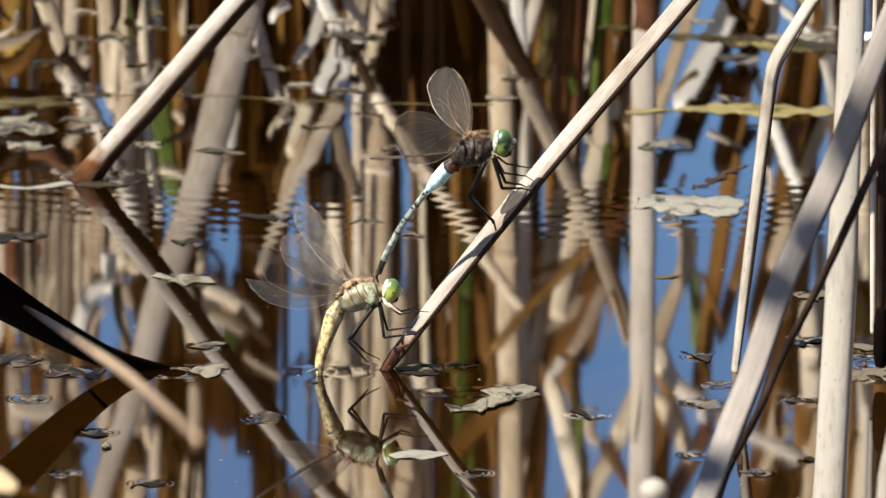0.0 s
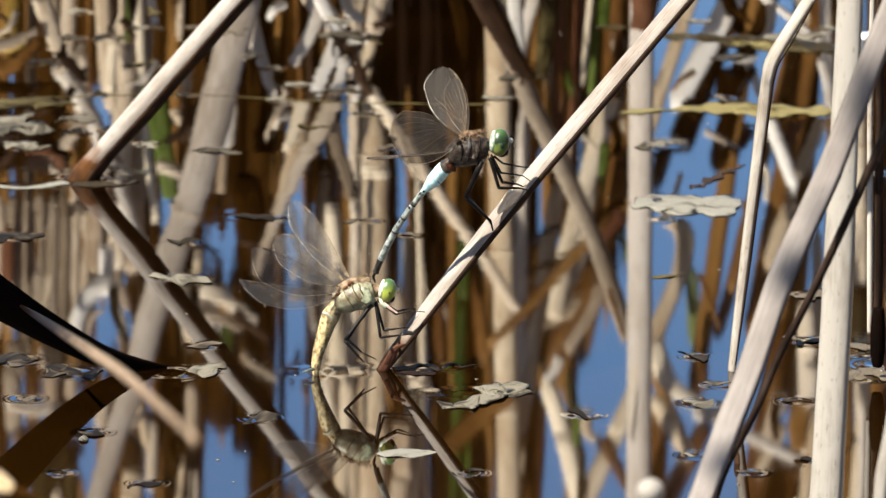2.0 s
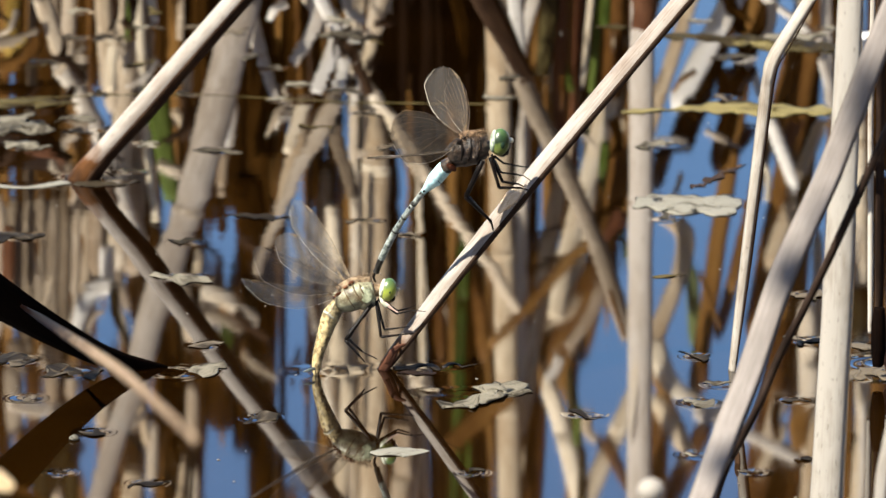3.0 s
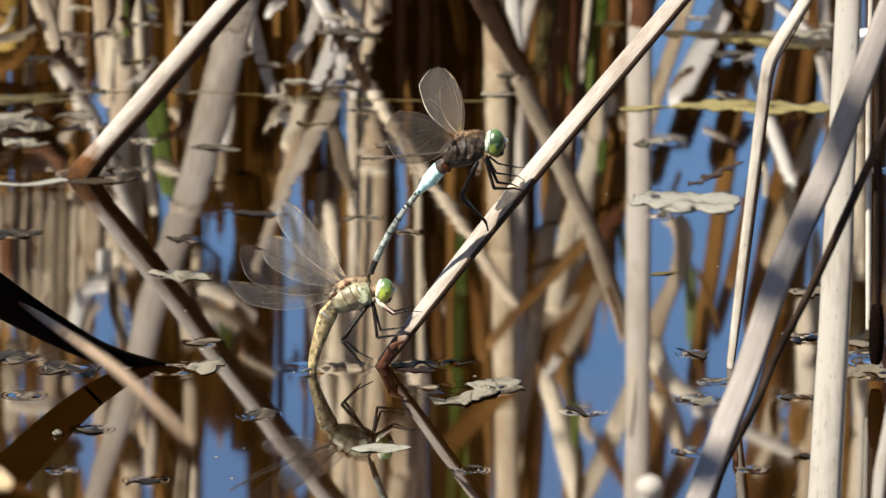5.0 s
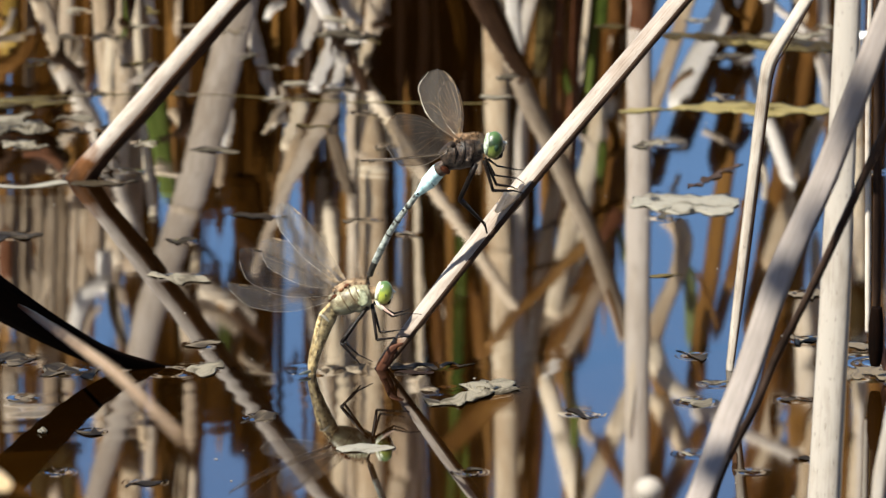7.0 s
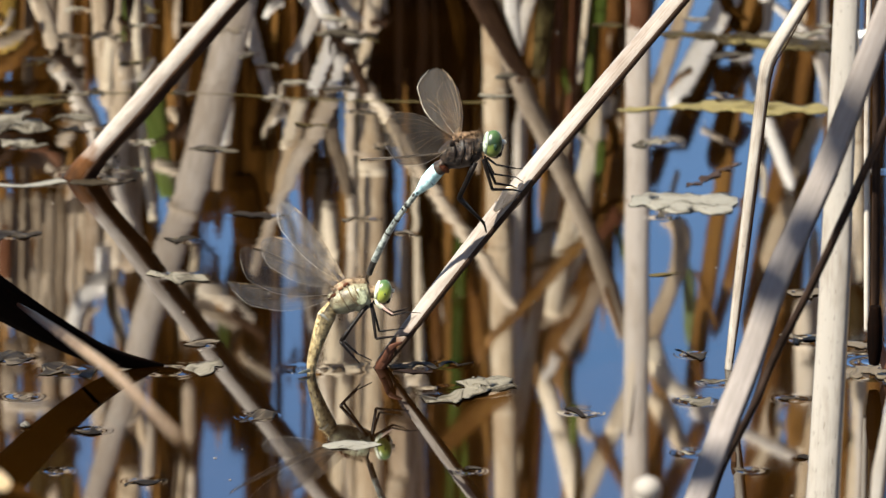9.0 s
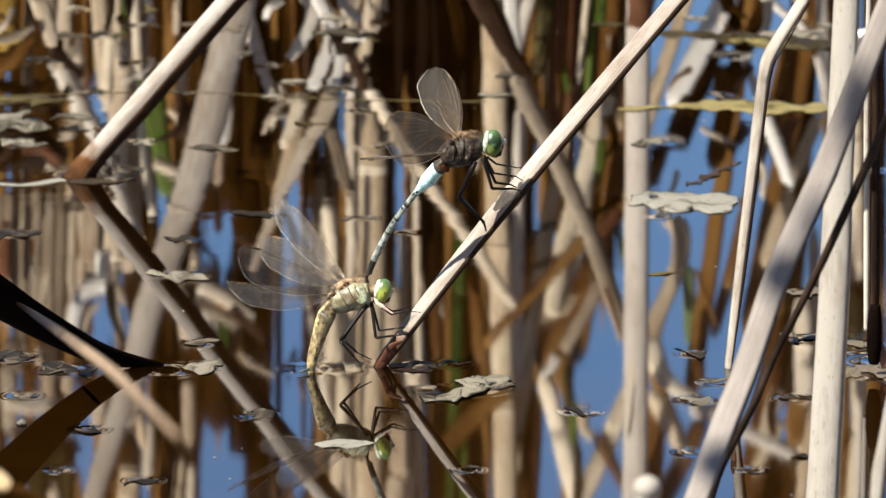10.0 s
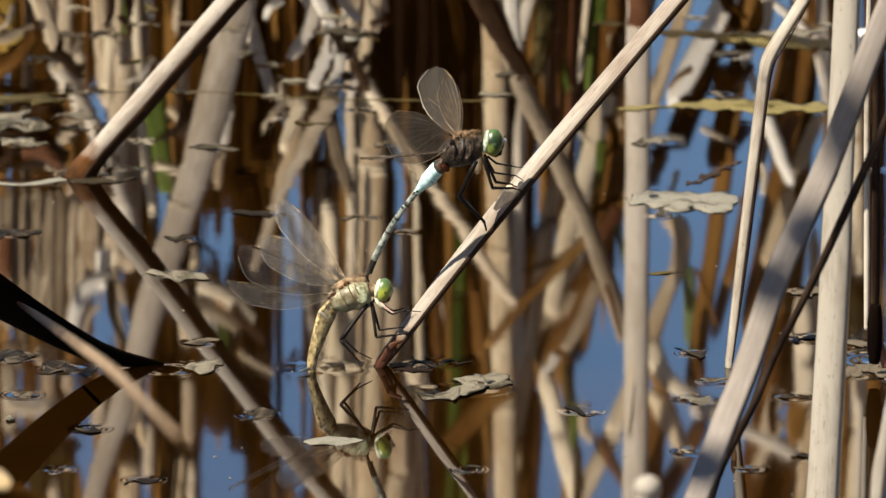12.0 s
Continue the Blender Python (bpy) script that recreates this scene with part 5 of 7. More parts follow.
# ---- unseen reeds added on the other sides to cut sky fill and bounce warm light ----
def reed_bank():
    """Added reeds along the near shores, beside and behind the camera, unseen; they shape the fill light."""
    rng = random.Random(77)
    bm = bmesh.new()
    corners = [(-1.9, 2.2), (-2.3, -1.5), (-1.9, -4.2), (0.0, -5.0), (1.9, -4.2), (2.3, -1.5), (1.9, 2.2)]
    for (ax, ay), (bx, by) in zip(corners, corners[1:]):
        steps = int(math.hypot(bx - ax, by - ay) / 0.0055)
        for k in range(steps):
            s, out = k / steps, 1 + 0.35 * rng.random() ** 1.5
            x, y = (ax + (bx - ax) * s) * out + rng.uniform(-0.05, 0.05), (ay + (by - ay) * s) * out + rng.uniform(-0.05, 0.05)
            tall, lean, h = rng.uniform(1.0, 2.0), rng.uniform(-0.25, 0.25), rng.uniform(0.005, 0.011)
            sweep(bm, [(x, y, -0.1), (x + lean * 0.4, y, tall * 0.6), (x + lean, y + rng.uniform(-0.15, 0.15), tall)], [h, h, h * 0.3], section=ROUND[::3], n=1, face=(0.4, -1, 0))
    tagged(part("reed_bank", bm, BEDTAN), "unseen straw-coloured reeds added to block low sky", "reeds", kind="stuff")


reed_bank()


# ---- reeds and leaves standing in the open water ----
def place(ob, m):
    ob.matrix_basis = m
    return ob


def slanting_reed():
    """The reed on which the pair sits."""
    root = tagged(new("slanting_reed"), "bleached dry reed rising slantwise from the water", "reed")
    base, low, knot, top = (-0.0220, -0.1715, -0.0012), (-0.0148, -0.1728, 0.0088), (0.0227, -0.1790, 0.0594), (0.0904, -0.1900, 0.1444)
    half = [0.0023, 0.0033, 0.0044, 0.0043]
    part("stem", strip([base, low, knot, top], half, section=SPLIT, face=(-0.68, -0.47, 0.55), n=12, wobble=0.05, seed=4), WETFOOT, root)
    # dark strip round the underside puts the reed's shade into colour
    part("brown_sheath", strip([base, low, knot, top], half, section=SHELL, face=(-0.68, -0.47, 0.55), n=12, wobble=0.05, seed=4), SHEATH_SHADE, root, "dark brown strip carrying the shade along the underside")
    part("wet_sheath", strip([(-0.0219, -0.1755, -0.0010), (-0.0185, -0.1765, 0.0047), (-0.0159, -0.1775, 0.0092)], [0.0017, 0.0016, 0.0003], section=HALFPIPE, n=8, wobble=0.1), REDBROWN, root, "wet red-brown sheath at the foot")
    part("loose_fibre", strip([(-0.0060, -0.1800, 0.0195), (0.0011, -0.1820, 0.0240), (0.0124, -0.1840, 0.0289)], [0.00009, 0.00008, 0.00005], n=6), UNDER, root)
    part("sheath_flap", strip([(-0.0200, -0.1775, 0.0026), (-0.0177, -0.1790, 0.0078), (-0.0136, -0.1785, 0.0098)], [0.0008, 0.0011, 0.0003], section=LENS, n=6), REDBROWN, root)
    part("node", strip([(0.0205, -0.1786, 0.0563), (0.0227, -0.1790, 0.0594), (0.0246, -0.1793, 0.0618)], [0.0032, 0.0037, 0.0032], n=4), GREY, root, "grey swollen joint")
    part("torn_sheath", strip([(0.0171, -0.1822, 0.0555), (0.0218, -0.1832, 0.0610), (0.0265, -0.1834, 0.0654)], [0.0006, 0.0022, 0.0003], section=LENS, n=6), GREY, root)


def broken_reed():
    root = tagged(new("broken_reed"), "stout bleached reed slanting out of water, brown wet foot", "reed")
    part("stem", strip([(-0.1350, 0.1200, -0.0021), (-0.1320, 0.1190, 0.0033), (-0.1256, 0.1165, 0.0115), (-0.1107, 0.1120, 0.0294), (-0.0749, 0.0980, 0.0732), (-0.0171, 0.0780, 0.1432)], [0.0056, 0.0049, 0.0042, 0.0042, 0.0044, 0.0044], n=10, wobble=0.05, seed=9), WETFOOT, root)
    # shaded lower side of the reed, laid on as a dark strip
    part("brown_sheath", strip([(-0.1350, 0.1200, -0.0021), (-0.1320, 0.1190, 0.0033), (-0.1256, 0.1165, 0.0115), (-0.1107, 0.1120, 0.0294), (-0.0749, 0.0980, 0.0732), (-0.0171, 0.0780, 0.1432)], [0.0056, 0.0049, 0.0042, 0.0042, 0.0044, 0.0044], section=ARC, face=(0.8, -0.3, -0.52), n=14, wobble=0.2, seed=9), UNDER, root, "dark brown strip carrying the shade along the underside")
    ripple_ring(-0.1330, 0.1174, 0.022)


def kinked_leaf():
    root = tagged(new("kinked_leaf"), "narrow bleached leaf kinked near its top", "leaf")
    part("blade", strip([(0.0953, -0.1760, -0.0021), (0.0992, -0.1850, 0.0392), (0.1046, -0.2000, 0.0952), (0.1058, -0.2050, 0.1077), (0.1073, -0.2070, 0.1132), (0.1103, -0.2100, 0.1195), (0.1193, -0.2200, 0.1371)], [0.0016, 0.0021, 0.0026, 0.0028, 0.0028, 0.0027, 0.0025], section=FOLD, face=(-0.5, -0.8, 0.45), n=8, wobble=0.05, seed=3), WHITE, root)
    # the fold's shadowed edge, added as a dark strip
    part("curled_edge", strip([(0.0967, -0.1780, 0.0027), (0.1010, -0.1870, 0.0397), (0.1065, -0.2020, 0.0957), (0.1079, -0.2070, 0.1075), (0.1093, -0.2090, 0.1125), (0.1124, -0.2120, 0.1184), (0.1211, -0.2220, 0.1375)], [0.0005, 0.0008, 0.0008, 0.0008, 0.0008, 0.0008, 0.0007], section=HALFPIPE, face=(0.9, -0.4, -0.2), n=6, wobble=0.15, seed=4), UNDER, root, "dark strip for the shaded right edge")


def broad_leaf():
    root = tagged(new("broad_leaf"), "broad grey arching leaf crossed by shadows", "leaf")
    run = [(0.0748, -0.5000, 0.0388), (0.0839, -0.4800, 0.0579), (0.0908, -0.4700, 0.0728), (0.1008, -0.4600, 0.1000), (0.1148, -0.4500, 0.1289), (0.1273, -0.4500, 0.1635), (0.1358, -0.4500, 0.1858)]
    part("blade", strip(run, [0.0038, 0.0040, 0.0041, 0.0041, 0.0040, 0.0039, 0.0038], section=[(a, b * 0.4) for a, b in LENS], face=(-0.25, -1, 0.3), n=10, wobble=0.05, seed=6), LILAC, root)
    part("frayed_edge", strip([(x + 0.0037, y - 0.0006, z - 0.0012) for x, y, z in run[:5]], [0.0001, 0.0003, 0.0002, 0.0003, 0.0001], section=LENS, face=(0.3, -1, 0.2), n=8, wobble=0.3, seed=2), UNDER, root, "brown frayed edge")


def dark_stem():
    root = tagged(new("leaning_reed"), "thin brown weathered stem leaning across", "reed")
    part("stem", strip([(0.0814, -0.4200, 0.0166), (0.0854, -0.4200, 0.0292), (0.0939, -0.4300, 0.0496), (0.1014, -0.4300, 0.0679), (0.1131, -0.4400, 0.0949), (0.1320, -0.4500, 0.1416), (0.1372, -0.4500, 0.1545)], [0.0013, 0.0013, 0.00125, 0.0012, 0.0013, 0.0013, 0.0013], n=8, wobble=0.08, seed=8), STEM, root)
    part("loose_skin", strip([(0.0846, -0.4222, 0.0282), (0.0889, -0.4235, 0.0384), (0.0930, -0.4245, 0.0480)], [0.0002, 0.0006, 0.0002], section=LENS, n=6), LILAC, root, "pale strip down the left front")


def overhanging_reed():
    """Unseen leaves above the view, placed so that their shadows fall on the broad leaf."""
    root = tagged(new("overhanging_reed"), "unseen dry reed added overhead, leaves shading what is below", "reed")
    part("leaf", strip([(-0.4986, -0.8865, 1.0940), (-0.4883, -0.8865, 1.0845), (-0.4748, -0.8865, 1.0784)], [0.0060, 0.0125, 0.0030], section=LENS, face=(-0.505, -0.364, 0.783), n=6), TAN, root)
    part("leaf", strip([(-0.5122, -0.8965, 1.0599), (-0.4995, -0.8965, 1.0547), (-0.4850, -0.8965, 1.0477)], [0.0051, 0.0093, 0.0034], section=LENS, face=(-0.505, -0.364, 0.783), n=6), TAN, root)
    part("leaf", strip([(-0.5204, -0.8965, 1.0391), (-0.5065, -0.8965, 1.0328), (-0.4933, -0.8965, 1.0252)], [0.0042, 0.0085, 0.0028], section=LENS, face=(-0.505, -0.364, 0.783), n=6), TAN, root)
    part("leaf", strip([(-0.5412, -0.9265, 0.9909), (-0.5286, -0.9265, 0.9849), (-0.5159, -0.9265, 0.9770)], [0.0034, 0.0093, 0.0034], section=LENS, face=(-0.505, -0.364, 0.783), n=6), TAN, root)
    part("stem", strip([(-0.5193, -0.9265, 0.9727), (-0.5020, -0.9065, 1.0102), (-0.4850, -0.8965, 1.0477), (-0.4735, -0.8865, 1.0871), (-0.3, -0.86, 1.2), (0.3, -0.75, 1.05), (0.5, -0.68, 0.5), (0.52, -0.65, -0.02)], [0.0008, 0.001, 0.0012, 0.0014, 0.0022, 0.0024, 0.003, 0.003], n=8), TAN, root)
    return root


def upright_reed():
    root = tagged(new("upright_reed"), "stout bleached upright reed with fine specks", "reed")
    part("stem", strip([(0.1178, -0.3600, -0.0203), (0.1198, -0.3600, 0.0254), (0.1221, -0.3600, 0.0762), (0.1250, -0.3600, 0.1694)], [0.0056, 0.0054, 0.0052, 0.0042], section=BROAD, face=(-0.5, -1, 0), n=10, wobble=0.04, seed=5), PALE, root)
    part("split_edge", strip([(0.1233, -0.3570, -0.0211), (0.1247, -0.3570, 0.0247), (0.1264, -0.3580, 0.0758), (0.1278, -0.3580, 0.1298)], [0.0006, 0.0008, 0.0007, 0.0002], section=LENS, face=(0.6, -1, 0), n=8, wobble=0.2), TAN, root, "split tan edge")


def edge_reed():
    root = tagged(new("edge_reed"), "pale and brown reed with dark wet foot", "reed")
    part("stem", strip([(0.1412, -0.1830, 0.0146), (0.1412, -0.1830, 0.0281), (0.1410, -0.1830, 0.0513), (0.1405, -0.1830, 0.0897), (0.1410, -0.1830, 0.1317)], [0.0008, 0.0010, 0.0010, 0.0010, 0.0010], n=8, wobble=0.12, seed=12), WHITE, root)
    part("brown_sheath", strip([(0.1438, -0.1860, 0.0182), (0.1438, -0.1860, 0.0365), (0.1436, -0.1860, 0.0712), (0.1434, -0.1860, 0.1323)], [0.0015, 0.0016, 0.0016, 0.0015], section=BROAD, face=(0.5, -1, 0), n=8, wobble=0.1, seed=2), SHEATH_SHADE, root, "dark red-brown sheath")
    part("wet_foot", strip([(0.1435, -0.1880, 0.0045), (0.1436, -0.1880, 0.0100), (0.1437, -0.1880, 0.0177), (0.1439, -0.1880, 0.0245)], [0.0016, 0.0026, 0.0025, 0.0017], n=8, wobble=0.2, seed=3), WET_SHADE_BLACK, root, "black wet foot")
    part("foot_fibres", strip([(0.1475, -0.1870, 0.0029), (0.1464, -0.1870, 0.0078), (0.1455, -0.1870, 0.0136)], [0.0012, 0.0014, 0.0003], n=6, wobble=0.4, seed=7), REDBROWN, root)
    ripple_ring(0.1451, -0.1670, 0.02, 3, 0.0003)


def dipping_leaf():
    root = tagged(new("dipping_leaf"), "dark leaf dipping into water with dry tip forward", "leaf")
    part("blade", strip([(-0.1587, -0.2150, 0.0428), (-0.1464, -0.2050, 0.0308), (-0.1285, -0.1900, 0.0157), (-0.1121, -0.1800, 0.0051), (-0.0935, -0.1715, -0.0001)], [0.0080, 0.0072, 0.0054, 0.0038, 0.0005], section=LENS, face=(-0.1, -1, -0.1), n=10), WET_SHADE_BLACK, root, "dark blade")
    tip = part("dry_tip", strip([(-0.1404, -0.2130, 0.0312), (-0.1302, -0.3000, 0.0480), (-0.1142, -0.4800, 0.0860), (-0.0978, -0.6800, 0.1291), (-0.0799, -0.9000, 0.1761), (-0.0530, -1.2500, 0.2492)], [0.0005, 0.0013, 0.0016, 0.0016, 0.0015, 0.0006], section=LENS, face=(-0.3, -1, 0.4), n=10), TIP, root, "dry tan tip bent forward")
    part("hanging_end", strip([(-0.0536, -1.2500, 0.2478), (-0.0540, -1.2480, 0.2440), (-0.0552, -1.2470, 0.2330)], [0.0003, 0.0010, 0.0009], section=LENS, face=(-0.3, -1, 0.1), n=6), TIP, tip, "narrow end hanging down")
    return tip


def corner_leaf():
    root = tagged(new("corner_leaf"), "bleached leaf end close by", "leaf")
    part("blade", strip([(-0.1437, -0.9500, 0.0699), (-0.1316, -0.9500, 0.1412), (-0.1203, -0.9500, 0.1686), (-0.1092, -0.9500, 0.1630), (-0.1044, -0.9500, 0.1609)], [0.0028, 0.0028, 0.0028, 0.0030, 0.0012], section=LENS, face=(-0.3, -1, 0.5), n=8), TAN, root)
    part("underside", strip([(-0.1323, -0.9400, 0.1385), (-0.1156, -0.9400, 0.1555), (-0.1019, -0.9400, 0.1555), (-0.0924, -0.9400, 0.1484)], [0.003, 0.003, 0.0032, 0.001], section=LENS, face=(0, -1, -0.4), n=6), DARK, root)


def white_bud(u, r, label):
    root = tagged(new("dry_stub"), label, "reed")
    x, y, z = u
    bm = strip([(x + 0.004, y, -0.02), (x + 0.001, y, z - 0.03), (x, y, z - r)], [r * 0.7, r * 0.66, r * 0.8], n=5)
    part("stub", bm, PALE, root)
    part("tip", ball(bmesh.new(), (x, y, z - r * 0.6), (r * 0.95, r, r * 0.85)), PALE, root, "rounded white tip")


def nearby_leaf():
    root = tagged(new("nearby_leaf"), "pale dry leaf end standing close by", "leaf")
    part("blade", strip([(0.1227, -0.6000, 0.0614), (0.1236, -0.6000, 0.0730), (0.1250, -0.6000, 0.0838), (0.1262, -0.6000, 0.0962)], [0.0016, 0.0020, 0.0014, 0.0003], section=LENS, face=(-0.3, -1, 0.2), n=6), PALE, root)
    part("stalk", strip([(0.1187, -0.6000, -0.0200), (0.1217, -0.6000, 0.0414), (0.1227, -0.6000, 0.0614)], [0.0016, 0.0018, 0.0016], n=5), PALE, root)


slanting_reed()
nearby_leaf()
broken_reed()
kinked_leaf()
broad_leaf()
dark_stem()
overhang = overhanging_reed()
upright_reed()
edge_reed()
dry_tip = dipping_leaf()
corner_leaf()
white_bud((0.0531, -0.8000, 0.1236), 0.0040, "white rounded stub of a reed close by")
bed((0.0937, -0.3000, -0.0141), (0.0930, -0.3000, 0.0046), 0.0022, UNDER, "thin dark broken stem in the water", down=False, up=0.0)
ripple_ring(-0.0212, -0.1750, 0.020, 2, 0.00003)
ripple_ring(-0.0431, -0.1766, 0.018, 2, 0.00003)
ripple_ring(-0.0922, -0.1789, 0.016, 2)


# ---- floating leaves and scraps ----
def floater(name, pts, widths, mat, label, section=LENS, lift=0.0002, crinkle=0.1, ring=False, rise=0.0016):
    """A leaf lying on the water along pts, crinkled so that parts of it dip under."""
    pts = [(x, y, lift) for x, y, _ in pts]
    if mat in (WETGREY, WETCREAM):
        lift, crinkle, rise, ring = 0.00005, crinkle + 0.25, 0.0007, True
    c = sum((Vector(p) for p in pts), Vector()) / len(pts)
    c.z = 0
    sec = [(a, b * 0.2) for a, b in section]
    sec = [q for k, p in enumerate(sec) for q in (p, ((p[0] + sec[(k + 1) % len(sec)][0]) / 2, (p[1] + sec[(k + 1) % len(sec)][1]) / 2))]
    bm = strip([Vector(p) - c for p in pts], [w / 2 for w in widths], section=sec, face=(0, 0, 1), n=16, wobble=crinkle, seed=len(label))
    for v in bm.verts:
        q = v.co + c
        v.co.z += crinkle * rise * (noise.noise(q * 120) + 0.6 * noise.noise(q * 380))
        v.co.x += crinkle * 0.006 * noise.noise(q * 210 + Vector((3, 1, 0)))
        v.co.y += crinkle * 0.016 * noise.noise(q * 170 + Vector((9, 4, 0)))
    wide = max(widths)
    if ring:
        ripple_ring(c.x, c.y, wide * 0.6 + 0.006, 2, 0.00005, max(1.0, (Vector(pts[-1]) - Vector(pts[0])).length * 0.75 / (wide * 0.6 + 0.007)))
    return tagged(part(name, bm, mat, at=Matrix.Translation(c)), label, "leaf", "leaves on the water")


floater("floating_leaf", [(0.0690, 0.0841, 0.0000), (0.0774, 0.0822, 0.0000), (0.0866, 0.0794, 0.0000), (0.1010, 0.0757, 0.0000), (0.1062, 0.0747, 0.0000)], [0.0160, 0.0290, 0.0340, 0.0335, 0.0200], CREAM, "cream broad dead leaf floating on the water", lift=0.00015, crinkle=0.4, ring=True, rise=0.0007)
drifting = floater("floating_leaf", [(-0.0086, -0.2141, 0.0000), (0.0030, -0.2141, 0.0000), (0.0124, -0.2025, 0.0000), (0.0166, -0.1908, 0.0000)], [0.0031, 0.0077, 0.0171, 0.0071], WETCREAM, "crumpled cream leaf scrap drifting on the water", lift=0.0004, crinkle=0.5, rise=0.002)
floater("floating_strand", [(0.0672, 0.2380, 0.0000), (0.1009, 0.2463, 0.0000), (0.1246, 0.2421, 0.0000), (0.1494, 0.2400, 0.0000)], [0.0031, 0.0150, 0.0190, 0.0120], OLIVE, "yellow-green algae-grown leaf lying in the water", lift=0.0001, crinkle=0.5, rise=0.0008)
floater("floating_strand", [(0.0849, 0.3871, 0.0000), (0.1072, 0.3803, 0.0000), (0.1294, 0.3691, 0.0000), (0.1557, 0.3558, 0.0000)], [0.0045, 0.0180, 0.0200, 0.0160], OLIVE, "yellow-green algae-grown leaf lying in the water", lift=0.0001, crinkle=0.5, rise=0.0008)
floater("sunken_strand", [(-0.1771, 0.2609, 0.0000), (-0.1056, 0.2714, 0.0000), (-0.0400, 0.2567, 0.0000), (0.0165, 0.2525, 0.0000)], [0.0021, 0.0013, 0.0017, 0.0021], MURK, "thin olive leaf lying flat on the surface", lift=0.0001)
floater("floating_leaf", [(-0.1745, 0.2525, 0.0000), (-0.1572, 0.2546, 0.0000), (-0.1419, 0.2525, 0.0000)], [0.0146, 0.0167, 0.0042], OLIVE, "pale green leaf scrap floating on the water", crinkle=0.3, ring=True)
floater("floating_leaf", [(-0.1726, 0.2174, 0.0000), (-0.1644, 0.2256, 0.0000), (-0.1585, 0.2359, 0.0000)], [0.0061, 0.0092, 0.0031], WETCREAM, "narrow pale leaf floating on the water", ring=True)
floater("floating_leaf", [(-0.1691, 0.1106, 0.0000), (-0.1543, 0.1049, 0.0000), (-0.1398, 0.1145, 0.0000)], [0.0038, 0.0048, 0.0067], CREAM, "dull yellowish leaf at the foot of a reed", ring=True)
floater("floating_leaf", [(-0.1360, 0.1145, 0.0000), (-0.1234, 0.1106, 0.0000), (-0.1136, 0.1145, 0.0000)], [0.0077, 0.0067, 0.0029], CREAM, "dull yellowish leaf at the foot of a reed", crinkle=0.3, ring=True)
floater("floating_leaf", [(-0.1624, 0.0232, 0.0000), (-0.1524, 0.0250, 0.0000), (-0.1447, 0.0250, 0.0000)], [0.0109, 0.0118, 0.0027], WETGREY, "grey leaf scrap floating on the water", crinkle=0.3, ring=True)
floater("floating_leaf", [(-0.1035, -0.0354, 0.0000), (-0.0938, -0.0406, 0.0000), (-0.0815, -0.0423, 0.0000)], [0.0044, 0.0095, 0.0035], WETCREAM, "thin pale leaf scrap floating on the water", crinkle=0.35, ring=True)
floater("floating_leaf", [(-0.1745, 0.2080, 0.0), (-0.1640, 0.2120, 0.0), (-0.1500, 0.2010, 0.0)], [0.0160, 0.0250, 0.0080], WETCREAM, "crumpled pale leaf floating on the water", crinkle=0.45, ring=True, rise=0.0009)
floater("floating_leaf", [(-0.1660, 0.1760, 0.0), (-0.1580, 0.1800, 0.0), (-0.1510, 0.1730, 0.0)], [0.0060, 0.0160, 0.0050], WETCREAM, "crumpled pale leaf floating on the water", crinkle=0.5, ring=True, rise=0.0009)
floater("floating_twig", [(0.0896, 0.1049, 0.0000), (0.0948, 0.1145, 0.0000), (0.1010, 0.1260, 0.0000), (0.1104, 0.1435, 0.0000)], [0.002, 0.005, 0.003, 0.0015], STEM, "red-brown twig floating on the water", section=LENS, crinkle=0.35)
floater("floating_leaf", [(-0.0505, 0.3849, 0.0000), (-0.0393, 0.3849, 0.0000), (-0.0275, 0.3826, 0.0000)], [0.0090, 0.0113, 0.0056], WETCREAM, "pale leaf scrap floating on the water", crinkle=0.3, ring=True)
floater("floating_leaf", [(0.0733, 0.1731, 0.0000), (0.0820, 0.1830, 0.0000), (0.0874, 0.1850, 0.0000)], [0.0060, 0.0080, 0.0030], WETCREAM, "pale curled leaf scrap on the water", crinkle=0.3, ring=True)
floater("floating_leaf", [(0.1200, -0.0639, 0.0000), (0.1257, -0.0681, 0.0000), (0.1319, -0.0613, 0.0000)], [0.0040, 0.0085, 0.0040], WETGREY, "grey leaf scrap floating on the water", crinkle=0.4, ring=True)
floater("floating_leaf", [(0.0510, -0.2431, 0.0000), (0.0437, -0.2355, 0.0000), (0.0410, -0.2310, 0.0000)], [0.0012, 0.0024, 0.0008], WETCREAM, "pale thin scrap floating on the water", crinkle=0.1)
floater("floating_leaf", [(-0.1350, -0.1750, 0.0000), (-0.1273, -0.1789, 0.0000), (-0.1168, -0.1829, 0.0000)], [0.0063, 0.0127, 0.0095], WETGREY, "grey-brown wet leaf scrap floating on the water", crinkle=0.4, ring=True)
floater("floating_leaf", [(-0.1510, -0.1590, 0.0000), (-0.1433, -0.1606, 0.0000), (-0.1372, -0.1622, 0.0000)], [0.0080, 0.0128, 0.0040], WETGREY, "grey-brown wet leaf scrap floating on the water", crinkle=0.3)
floater("floating_leaf", [(-0.0654, -0.2408, 0.0000), (-0.0607, -0.2446, 0.0000), (-0.0563, -0.2355, 0.0000)], [0.0030, 0.0068, 0.0030], WETGREY, "small curled scrap floating on the water", crinkle=0.3)
floater("floating_leaf", [(-0.0858, -0.1789, 0.0000), (-0.0802, -0.1734, 0.0000), (-0.0743, -0.1670, 0.0000)], [0.0032, 0.0071, 0.0032], WETCREAM, "small pale scrap floating on the water", crinkle=0.3, ring=True)
